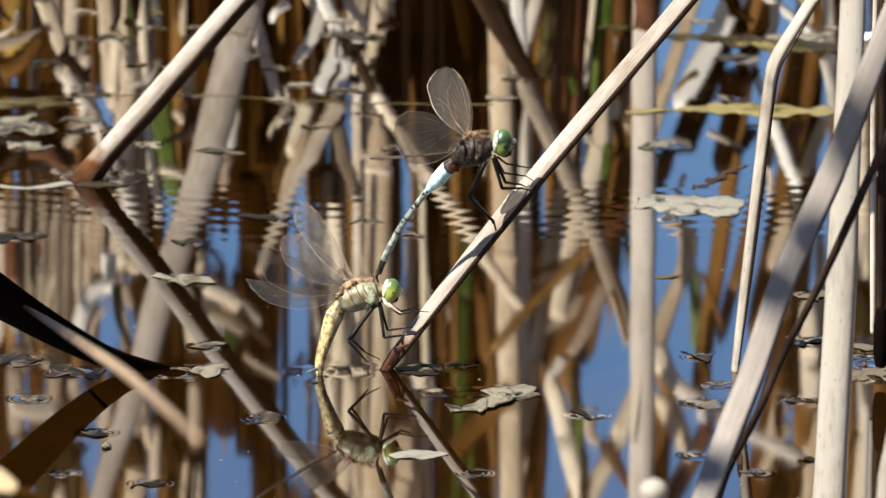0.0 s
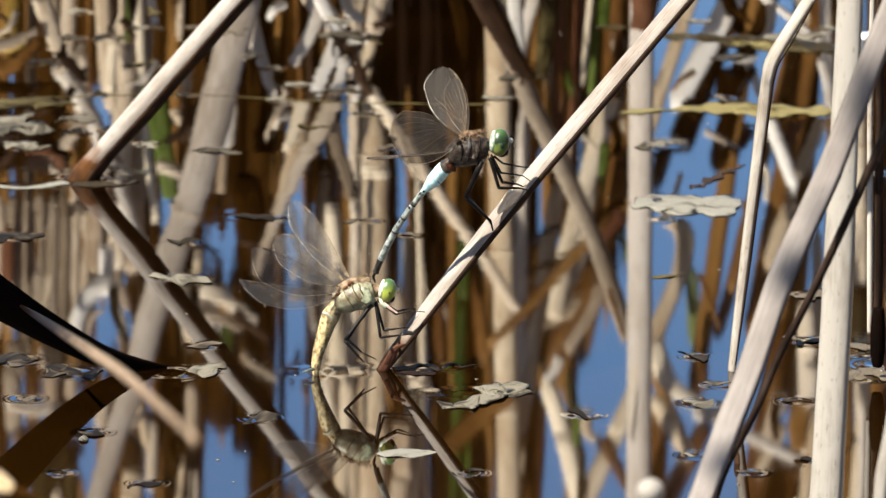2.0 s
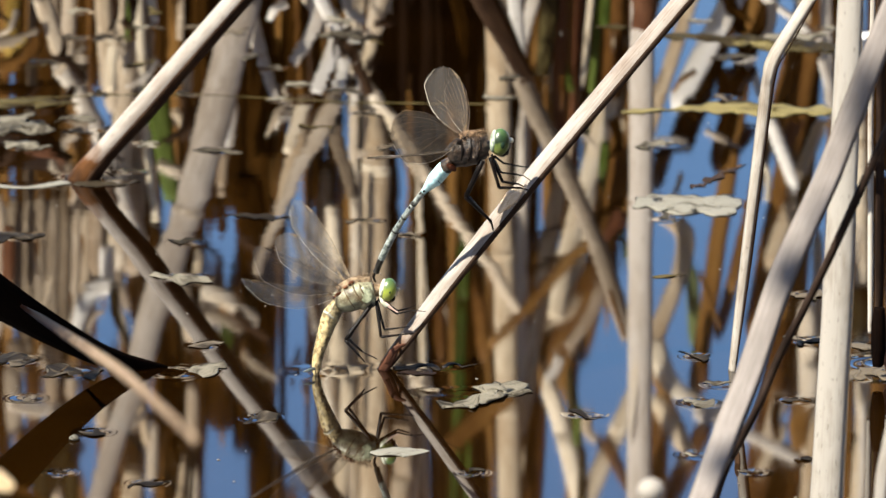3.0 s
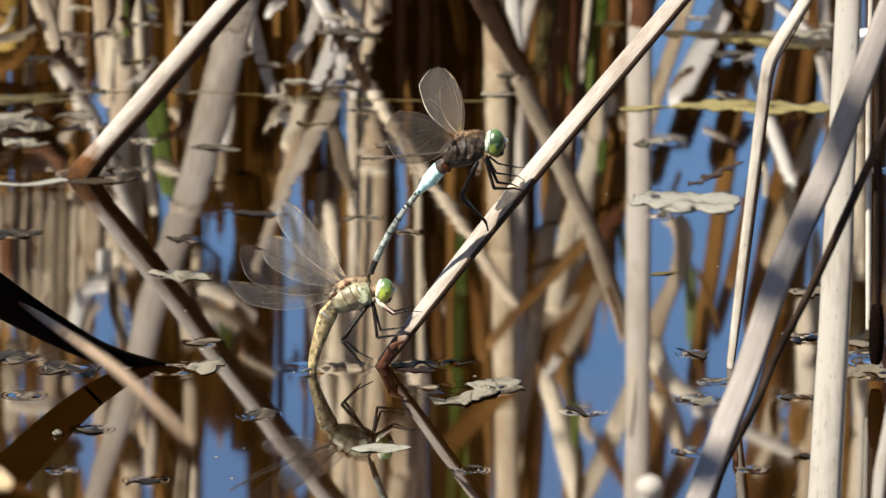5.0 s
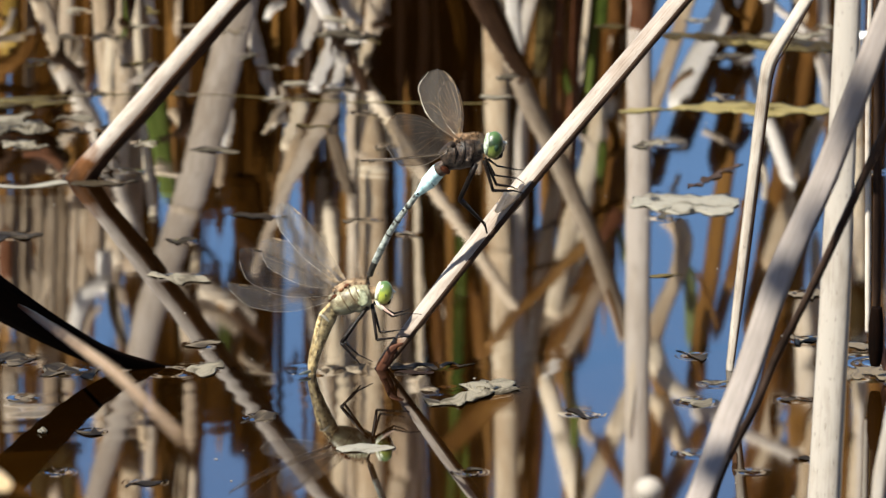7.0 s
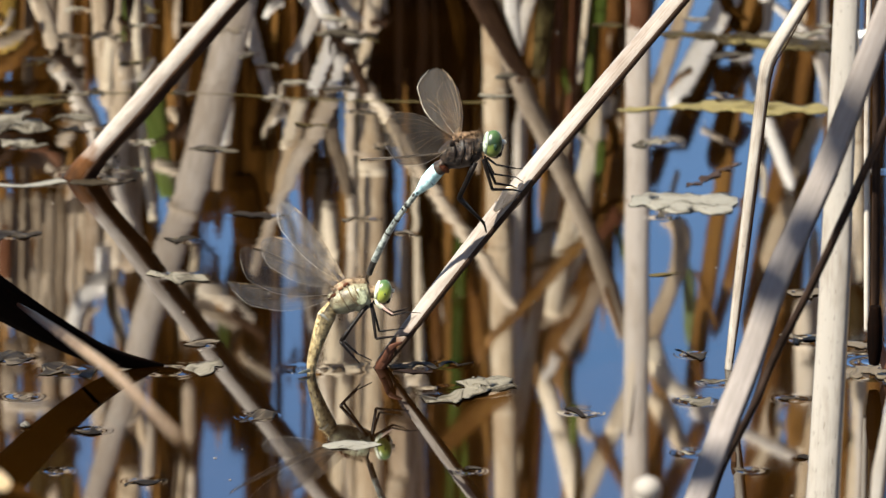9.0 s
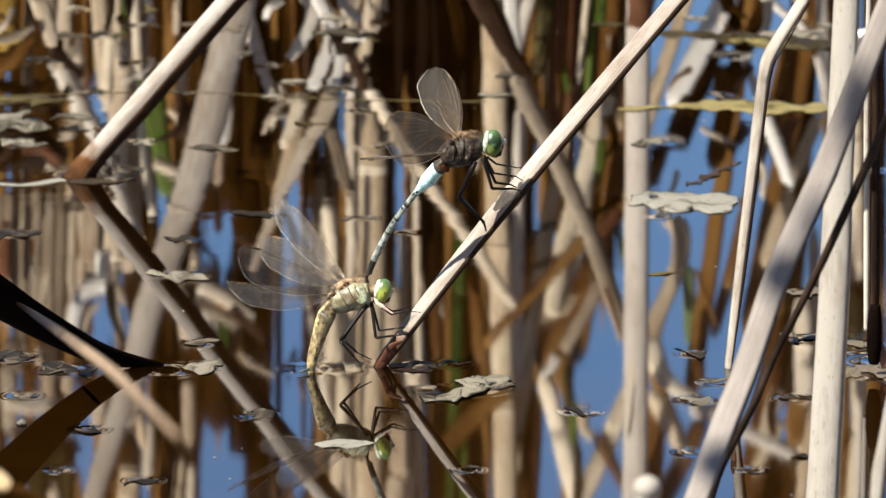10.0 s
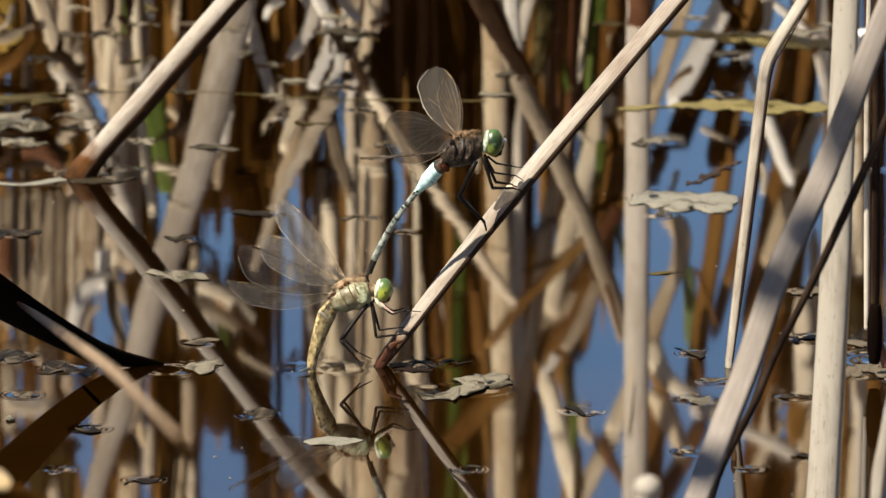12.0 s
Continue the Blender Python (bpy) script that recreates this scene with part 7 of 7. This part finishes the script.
def male():
    root = tagged(new("male_dragonfly"), "brown dragonfly with sky-blue waist perched on reed", "dragonfly", "dragonfly pair")
    part("thorax", tube([(-4.2, 0, -3.6), (-0.4, 0, -1.5), (4.4, 0, -0.1), (8.6, 0, 0.6)], [3.0, 5.0, 5.2, 3.0], n=7, wobble=0.05, seed=3), M_THORAX, root)
    part("thorax_top", tube([(-0.4, -0.4, 2.6), (3.2, -0.4, 3.4), (7.0, -0.4, 2.4)], [2.0, 2.7, 1.7], n=6), M_BACK, root, "hairy rusty brown back")
    hair(root, (-0.9, 0, 0.2), (7.4, 0, 1.0), 5.0, M_BACK, 11, 900)
    hair(root, (-2.4, 0, -2.2), (7.4, 0, -0.6), 4.8, M_PLATE, 13, 700)
    for a, b, c in (((-0.4, -3.6, 2.4), (0.4, -4.9, -0.8), (-0.2, -3.9, -4.2)), ((3.0, -3.4, 3.4), (3.1, -5.1, 0.0), (2.2, -4.0, -4.4)), ((6.2, -2.8, 3.0), (6.2, -4.2, 0.2), (5.2, -3.4, -3.8))):
        part("thorax_stripe", tube([a, b, c], [0.25, 0.5, 0.25], n=6, wobble=0.4, seed=a[0]), BLACK, root)
    patch("side_plate", root, (1.6, -4.3, -1.9), (1.0, 0.5, 2.2), 16, M_PLATE, "grey-brown glossy side plate")
    patch("side_plate", root, (4.6, -4.4, -1.2), (1.0, 0.5, 2.4), 14, M_PLATE, "grey-brown glossy side plate")
    for c, size in (((-2.2, -3.0, -0.2), 0.8), ((-0.8, -3.4, 1.6), 0.95), ((0.9, -3.0, 3.2), 0.8), ((2.0, -2.2, 4.2), 0.6)):
        patch("wing_base", root, c, (size, 0.9, size * 0.8), 30, BLACK, "dark knobbly wing base")
    part("neck", tube([(7.4, 0, 0.6), (9.9, 0, 1.2)], [2.0, 1.4], n=4), M_PLATE, root)
    head(root, (12.70, 0.00, 1.76), 4.75, 6, M_EYE, M_THORAX, M_THORAX, M_EYERIM, 2.1)
    abdomen(root, [(-2.6, 0.0, -4.4), (-5.4, 2.0, -6.2), (-8.6, 5.8, -9.9), (-12.6, 10.3, -14.2), (-15.9, 14.1, -18.3), (-19.2, 18.0, -22.8), (-22.1, 21.7, -27.4), (-24.6, 25.3, -32.1), (-26.9, 28.7, -36.8), (-28.5, 31.2, -40.8)],
            [2.2, 2.5, 2.5, 1.0, 0.9, 0.95, 1.05, 1.15, 1.1, 0.95],
            [M_THORAX, M_BLUE, M_BLUE] + [M_SIDE] * 5 + [M_DARKAB])
    seg = [(-12.4, 10.1, -14.0), (-15.9, 14.1, -18.3), (-19.2, 18.0, -22.8), (-22.1, 21.7, -27.4), (-24.6, 25.3, -32.1), (-26.9, 28.7, -36.8), (-28.5, 31.2, -40.8)]
    rng = random.Random(8)
    for a, b in zip(seg, seg[1:]):
        a, b = Vector(a), Vector(b)
        part("back_line", tube([a + Vector((0.62, -0.25, 0.1)), a.lerp(b, 0.5) + Vector((0.7, -0.3, 0.1)), b + Vector((0.62, -0.25, 0.1))], [0.42, 0.36, 0.5], n=5, wobble=0.4, seed=b.x), M_DARKAB, root, "black line down the abdomen")
        s = rng.uniform(0.02, 0.2)
        while s < 0.9:
            e = min(s + rng.uniform(0.1, 0.3), 1.0)
            o = Vector((rng.uniform(-0.6, 0.1), -0.72, 0.1))
            part("flank_mark", tube([a.lerp(b, s) + o, a.lerp(b, (s + e) / 2) + o, a.lerp(b, e) + o], [rng.uniform(0.1, 0.25), rng.uniform(0.3, 0.46), rng.uniform(0.08, 0.2)], n=4, wobble=0.5, seed=a.x + s), M_DARKAB, root, "black jagged mark on the abdomen")
            s = e + rng.uniform(0.08, 0.25)
        part("ring", tube([b - (b - a) * 0.05, b, b + (b - a) * 0.04], [1.12, 1.16, 1.1], n=2), M_DARKAB, root)
    patch("waist_mark", root, (-12.3, 8.8, -13.9), (0.45, 0.4, 0.8), 40, BLACK)
    part("waist_line", tube([(-9.6, 3.2, -8.9), (-8.1, 3.0, -10.4), (-6.6, 3.7, -12.0)], [0.08, 0.13, 0.08], n=3), M_DARKAB, root)
    patch("secondary_plate", root, (-3.4, -1.9, -6.3), (2.0, 2.0, 1.1), 35, RUST, "red-brown plate under the waist")
    for dy in (-0.5, 0.5):
        part("clasper", tube([(-28.5, 31.3 + dy, -40.8), (-29.3, 32.1 + dy, -42.4), (-28.6, 32.5 + dy, -44.4)], [0.4, 0.5, 0.2], n=4), BLACK, root)
    wing(root, (0.7, 1.9, 4.2), (-6.2, 33.0, 26.8), (-12.0, -3.0, -2.8), 0.36, M_WING, VEIN, F_DARK, 7, 0.08)
    wing(root, (-0.6, -2.3, 3.0), (-23.9, -33.0, 4.2), (0.8, 10.0, -17.0), 0.48, M_WING, VEIN, F_DARK, 7, 0.08)
    wing(root, (-3.5, -2.3, -1.0), (-30.8, -30.0, -4.7), (3.0, -12.0, 0.5), 0.3, M_WING, VEIN, F_DARK)
    wing(root, (1.6, 1.9, 4.4), (-2.6, 35.0, 23.0), (-7.2, -8.0, -2.0), 0.40, M_WING, VEIN, F_DARK)
    leg(root, ((6.9, -2.6, -4.1), (1.4, -0.3, -16.1), (9.7, 5.0, -24.0), (10.5, 7.4, -27.1)), 0.75)
    leg(root, ((6.2, -1.0, -4.3), (2.0, 2.9, -15.6), (8.4, 8.4, -22.6), (9.8, 11.4, -25.0)), 0.5)
    leg(root, ((9.4, -1.9, -3.0), (12.4, -0.3, -13.0), (19.3, 4.6, -13.0), (22.4, 7.4, -13.8)), 0.55)
    leg(root, ((9.9, -1.1, -2.9), (13.5, 1.3, -11.0), (18.6, 5.0, -11.7), (20.6, 7.2, -12.6)), 0.5)
    leg(root, ((9.9, 1.5, -2.1), (13.1, 5.4, -7.9), (20.4, 9.1, -8.9), (23.0, 10.0, -10.6)), 0.34)
    leg(root, ((10.9, 2.2, -2.6), (13.8, 6.5, -4.8), (20.4, 9.9, -6.0), (22.7, 10.4, -6.1)), 0.34)
    return root


def female():
    root = tagged(new("female_dragonfly"), "green and ochre dragonfly laying eggs at the waterline", "dragonfly", "dragonfly pair")
    part("thorax", tube([(-5.6, 0, -3.4), (-1.8, 0, -2.0), (3.2, 0, -0.2), (7.2, 0, 0.9)], [3.2, 4.6, 4.8, 3.4], n=7, wobble=0.05, seed=5), F_THORAX, root)
    part("thorax_top", tube([(-4.6, -0.4, 0.4), (0.4, -0.4, 2.9), (6.2, -0.4, 3.6)], [2.1, 2.5, 1.9], n=6), F_BACK, root, "brown upper back")
    hair(root, (-3.4, 0, -0.6), (6.4, 0, 2.2), 4.7, F_BACK, 12, 420)
    hair(root, (-4.6, 0, -2.4), (6.0, 0, -0.4), 4.5, F_RIM, 14, 260)
    for a, b, c in (((-0.2, -3.9, 3.3), (1.4, -4.9, -0.3), (3.9, -3.6, -3.8)), ((2.2, -3.6, 3.6), (3.3, -4.9, 0.6), (5.6, -3.4, -2.8)), ((-3.1, -3.6, 1.8), (-1.5, -4.8, -1.6), (1.0, -3.3, -5.2))):
        part("side_line", tube([a, b, c], [0.10, 0.22, 0.12], n=5), F_DARK, root)
    for c, size in (((-0.4, -2.9, 3.4), 0.95), ((-2.2, -2.9, 2.0), 0.8), ((-4.6, -2.8, -0.3), 1.0), ((-5.9, -2.4, -1.4), 0.7)):
        patch("wing_base", root, c, (size * 1.2, 0.8, size * 0.7), -30, RUST, "red-brown wing base")
    part("breast", tube([(1.0, 0, -2.4), (4.4, -0.4, -2.6), (7.6, -0.4, -2.0)], [2.2, 3.2, 2.0], n=6, wobble=0.05, seed=7), F_THORAX, root)
    part("neck", tube([(6.8, 0, 0.9), (10.0, 0, 1.2)], [2.3, 2.0], n=4), F_BACK, root)
    head(root, (12.0, 0.00, 0.9), 4.15, 12, F_EYE, FACE, F_BACK, F_RIM)
    part("cheek", tube([(9.4, -2.2, -1.2), (10.2, -2.6, -3.2), (11.6, -2.4, -4.6)], [0.5, 0.65, 0.45], n=5), F_RIM, root, "cream cheek")
    joints = [(-4.6, 0, -3.2), (-7.1, 0, -7.6), (-8.3, 0, -10.6), (-9.3, 0, -13.8), (-10.3, 0, -16.9), (-11.2, 0, -19.9), (-11.8, 0, -22.8), (-12.0, 0, -25.4), (-12.0, 0, -27.6)]
    abdomen(root, joints, [2.2, 3.0, 2.75, 2.4, 2.1, 1.85, 1.65, 1.4, 0.9], [F_AB] * 8)
    for k, (a, b) in enumerate(zip(joints[1:-1], joints[2:])):
        a, b = Vector(a), Vector(b)
        r = 2.6 - 0.22 * k
        for q, m in ((0.34, F_DARK), (-0.42, F_OCHRE)):
            o = Vector((q * r, -r * 0.86, 0.1))
            part("back_mark", tube([a.lerp(b, 0.12) + o, a.lerp(b, 0.5) + o, a.lerp(b, 0.88) + o], [0.08 * r, 0.17 * r, 0.08 * r], n=4, wobble=0.5, seed=k + q), m, root, "brown and ochre abdominal mark")
        part("ring", tube([b - (b - a) * 0.05, b, b + (b - a) * 0.05], [r * 0.88 + 0.1] * 3, n=2), F_DARK, root, "thin dark ring between segments")
    part("base_band", tube([(-9.6, -2.0, -6.2), (-8.0, -3.1, -6.9), (-6.2, -2.8, -8.6)], [0.25, 0.5, 0.3], n=5), FACE, root, "pale cream band at the abdomen's base")
    patch("thorax_panel", root, (4.6, -4.1, -0.6), (2.2, 0.62, 3.0), -24, F_PANEL, "pale green side panel")
    part("tail_blade", tube([(-12.2, -1.0, -25.0), (-14.0, -3.0, -25.6), (-16.4, -4.4, -26.2)], [0.5, 0.6, 0.15], section=LENS, n=5), M_SIDE, root, "pale tail blade")
    w = [
        wing(root, (-0.4, 1.5, 4.0), (-22.4, 28.0, 31.0), (-7.0, 3.0, -5.6), 0.31, F_WING, GOLD, F_DARK, 8, 0.036),
        wing(root, (-2.4, 1.1, 3.2), (-29.2, 30.0, 17.2), (-4.4, -5.0, -10.0), 0.42, F_WING, GOLD, F_DARK, 8, 0.036),
        wing(root, (-3.6, -1.9, 1.6), (-36.2, -28.2, 15.2), (-4.6, -7.0, -10.6), 0.24, F_WING, GOLD, F_DARK, 8, 0.036),
        wing(root, (-5.6, -2.2, -0.6), (-40.2, -26.3, 3.6), (0.6, -10.0, -7.4), 0.06, F_WING, GOLD, F_DARK, 8, 0.036),
    ]
    leg(root, ((6.6, -2.2, -3.6), (-2.3, -3.4, -15.6), (2.4, -2.6, -21.0), (4.2, -1.9, -23.0)), 0.6)
    leg(root, ((6.0, -0.8, -3.6), (-1.4, 0.0, -15.2), (3.4, 0.8, -19.6), (8.2, 1.5, -22.0)), 0.5)
    leg(root, ((8.0, -1.8, -2.6), (9.6, -3.4, -14.6), (15.6, -3.0, -13.9), (20.6, -2.6, -13.4)), 0.5)
    leg(root, ((8.2, -0.8, -2.8), (10.7, -1.5, -12.2), (15.6, -1.9, -11.6), (18.9, -1.9, -11.2)), 0.4)
    leg(root, ((8.6, -1.2, -2.2), (14.8, -2.6, -6.9), (19.7, -2.6, -5.7), (24.6, -2.6, -6.1)), 0.34)
    leg(root, ((8.6, 1.0, -2.0), (15.2, 1.5, -5.9), (18.9, 0.8, -5.0), (21.2, -0.4, -4.0)), 0.34)
    part("feeding_mouth", tube([(9.9, -1.5, -2.0), (12.4, -2.2, -4.6), (16.0, -2.2, -7.0)], [0.6, 0.5, 0.2], n=4), PINK, root)
    return root, w


him = male()
her, her_wings = female()


# ---- what moves ----
def motions():
    hx, hy, hz = (0.0039, -0.1967, 0.0795)
    sx, sy, sz = (-0.0319, -0.1760, 0.0255)
    u = 0.000188

    def sit(x, y, z, right, lift, turn=0.0):
        return pose(x + right * u, y + lift * u * 0.225, z + lift * u * 0.974, -13, turn, 0)
    walk(him, [(0, sit(hx, hy, hz, 6, 6)), (0.5, sit(hx, hy, hz, 6, 5)), (1, sit(hx, hy, hz, 6, 6)), (3, sit(hx, hy, hz, 5.5, 6)), (4, sit(hx, hy, hz, 3, 3)),
               (5, sit(hx, hy, hz, 0, 0)), (7, sit(hx, hy, hz, -1, 0)), (10.5, sit(hx, hy, hz, 0, 0)), (12, sit(hx, hy, hz, 0, 0))])
    walk(her, [(0, sit(sx, sy, sz, 3, 6)), (0.5, sit(sx, sy, sz, 3, 6)), (1, sit(sx, sy, sz, 2, 5)), (3, sit(sx, sy, sz, 2, 6)), (4, sit(sx, sy, sz, 1, 3)),
               (5, sit(sx, sy, sz, -1, 0)), (7, sit(sx, sy, sz, -1, 0)), (10.5, sit(sx, sy, sz, 0, 0)), (12, sit(sx, sy, sz, 0, 0))])
    beat = ((0, 8), (0.3, 5), (0.6, 9), (1.0, 7), (1.5, 8.5), (2.0, 6), (2.5, 7), (3.2, 7), (4.0, 4), (4.8, 1), (5.5, -1), (6.0, 2), (6.5, 1), (7.2, 0), (8.8, 1), (9.5, 1.5), (10.0, 0), (10.5, 0), (11.2, 1), (12, 0))
    for w, sgn, lag in zip(her_wings, (-1, -1, 1, 1), (0.0, 0.6, -0.4, 0.3)):
        x, y, z = w.matrix_basis.translation
        walk(w, [(t, pose(x, y, z, 0, lag * a * 0.4, sgn * a)) for t, a in beat])
    base = Vector((-0.1404, -0.2130, 0.0312))
    walk(dry_tip, [(s, Matrix.Translation(base) @ pose(0, 0, 0, 0, 0, a) @ Matrix.Translation(-base)) for s, a in ((0, 0.12), (1.5, 0.12), (2.5, 0.11), (3.2, 0.10), (4.8, 0.04), (5.5, 0.02), (7.2, -0.02), (9, -0.05), (12, -0.05))])
    walk(overhang, [(t, pose(d * 0.4, 0, 0)) for t, d in ((0, 0), (0.8, 0.004), (1.6, 0.03), (3.0, 0.028), (4.0, 0.01), (5.4, 0), (6.0, 0.01), (6.6, 0.025), (7.2, 0.012), (8.8, 0.0), (9.5, 0.006), (9.9, 0.022), (10.3, 0.004), (10.6, 0), (11.2, 0.008), (12, 0.002))])
    walk(runner, [(0, pose(0, 0.06, 0)), (0.5, pose(0, -0.07, 0)), (1.0, pose(0, -0.22, 0)), (1.5, pose(0, -0.40, 0)), (2.5, pose(0, -0.8, 0)), (5, pose(0, -1.7, 0)), (12, pose(0, -4.2, 0))])
    walk(follower, [(0, pose(-0.27, 1.95, 0, 0, 0, 6)), (4.8, pose(-0.25, 0.40, 0, 0, 0, 6)), (5.5, pose(-0.25, 0.18, 0, 0, 0, 6)), (6.2, pose(-0.24, -0.02, 0, 0, 0, 6)), (7.0, pose(-0.24, -0.26, 0, 0, 0, 6)), (12, pose(0, -1.8, 0, 0, 0, 6))])
    walk(water, [(0, pose(0.012, 0.03, 0)), (1.5, pose(-0.008, -0.012, 0)), (3, pose(0.004, -0.03, 0)), (4.5, pose(0.015, 0.0, 0)), (6, pose(0.0, 0.025, 0)), (7.5, pose(-0.014, 0.0, 0)), (9, pose(0.0, -0.02, 0)), (10.5, pose(0.01, 0.01, 0)), (12, pose(0.0, 0.03, 0))])
    x, y, z = drifting.matrix_basis.translation
    walk(drifting, [(t, pose(x + d * 0.000185, y - e * 0.00082, 0)) for t, d, e in ((0, 36, 12), (1, 33, 8), (2, 27, 7.5), (3, 25.5, 7), (5, 16, 6), (6, 11.5, 5), (7, 7, 4), (9, 3, 1), (10.5, 0, 0), (12, -2, -1.5))])
    x, y, z = sliding.matrix_basis.translation
    walk(sliding, [(t, pose(x + d * 0.00018, y - e * 0.00075, 0)) for t, d, e in ((0, 128, 14), (1.5, 118, 13), (2.5, 106, 11), (5.5, 62, 8), (6.5, 48, 6), (9.5, 13, 1), (10.5, 0, 0), (12, -14, -3))])
    x, y, z = fleck.matrix_basis.translation
    walk(fleck, [(t, pose(x + d * 0.00018, y - e * 0.00075, 0)) for t, d, e in ((0, 150, 36), (1.5, 122, 26), (2.5, 102, 24), (5.5, 60, 18), (6.5, 47, 14), (9.5, 4, 2), (10.5, 0, 0), (12, -20, -6))])


motions()
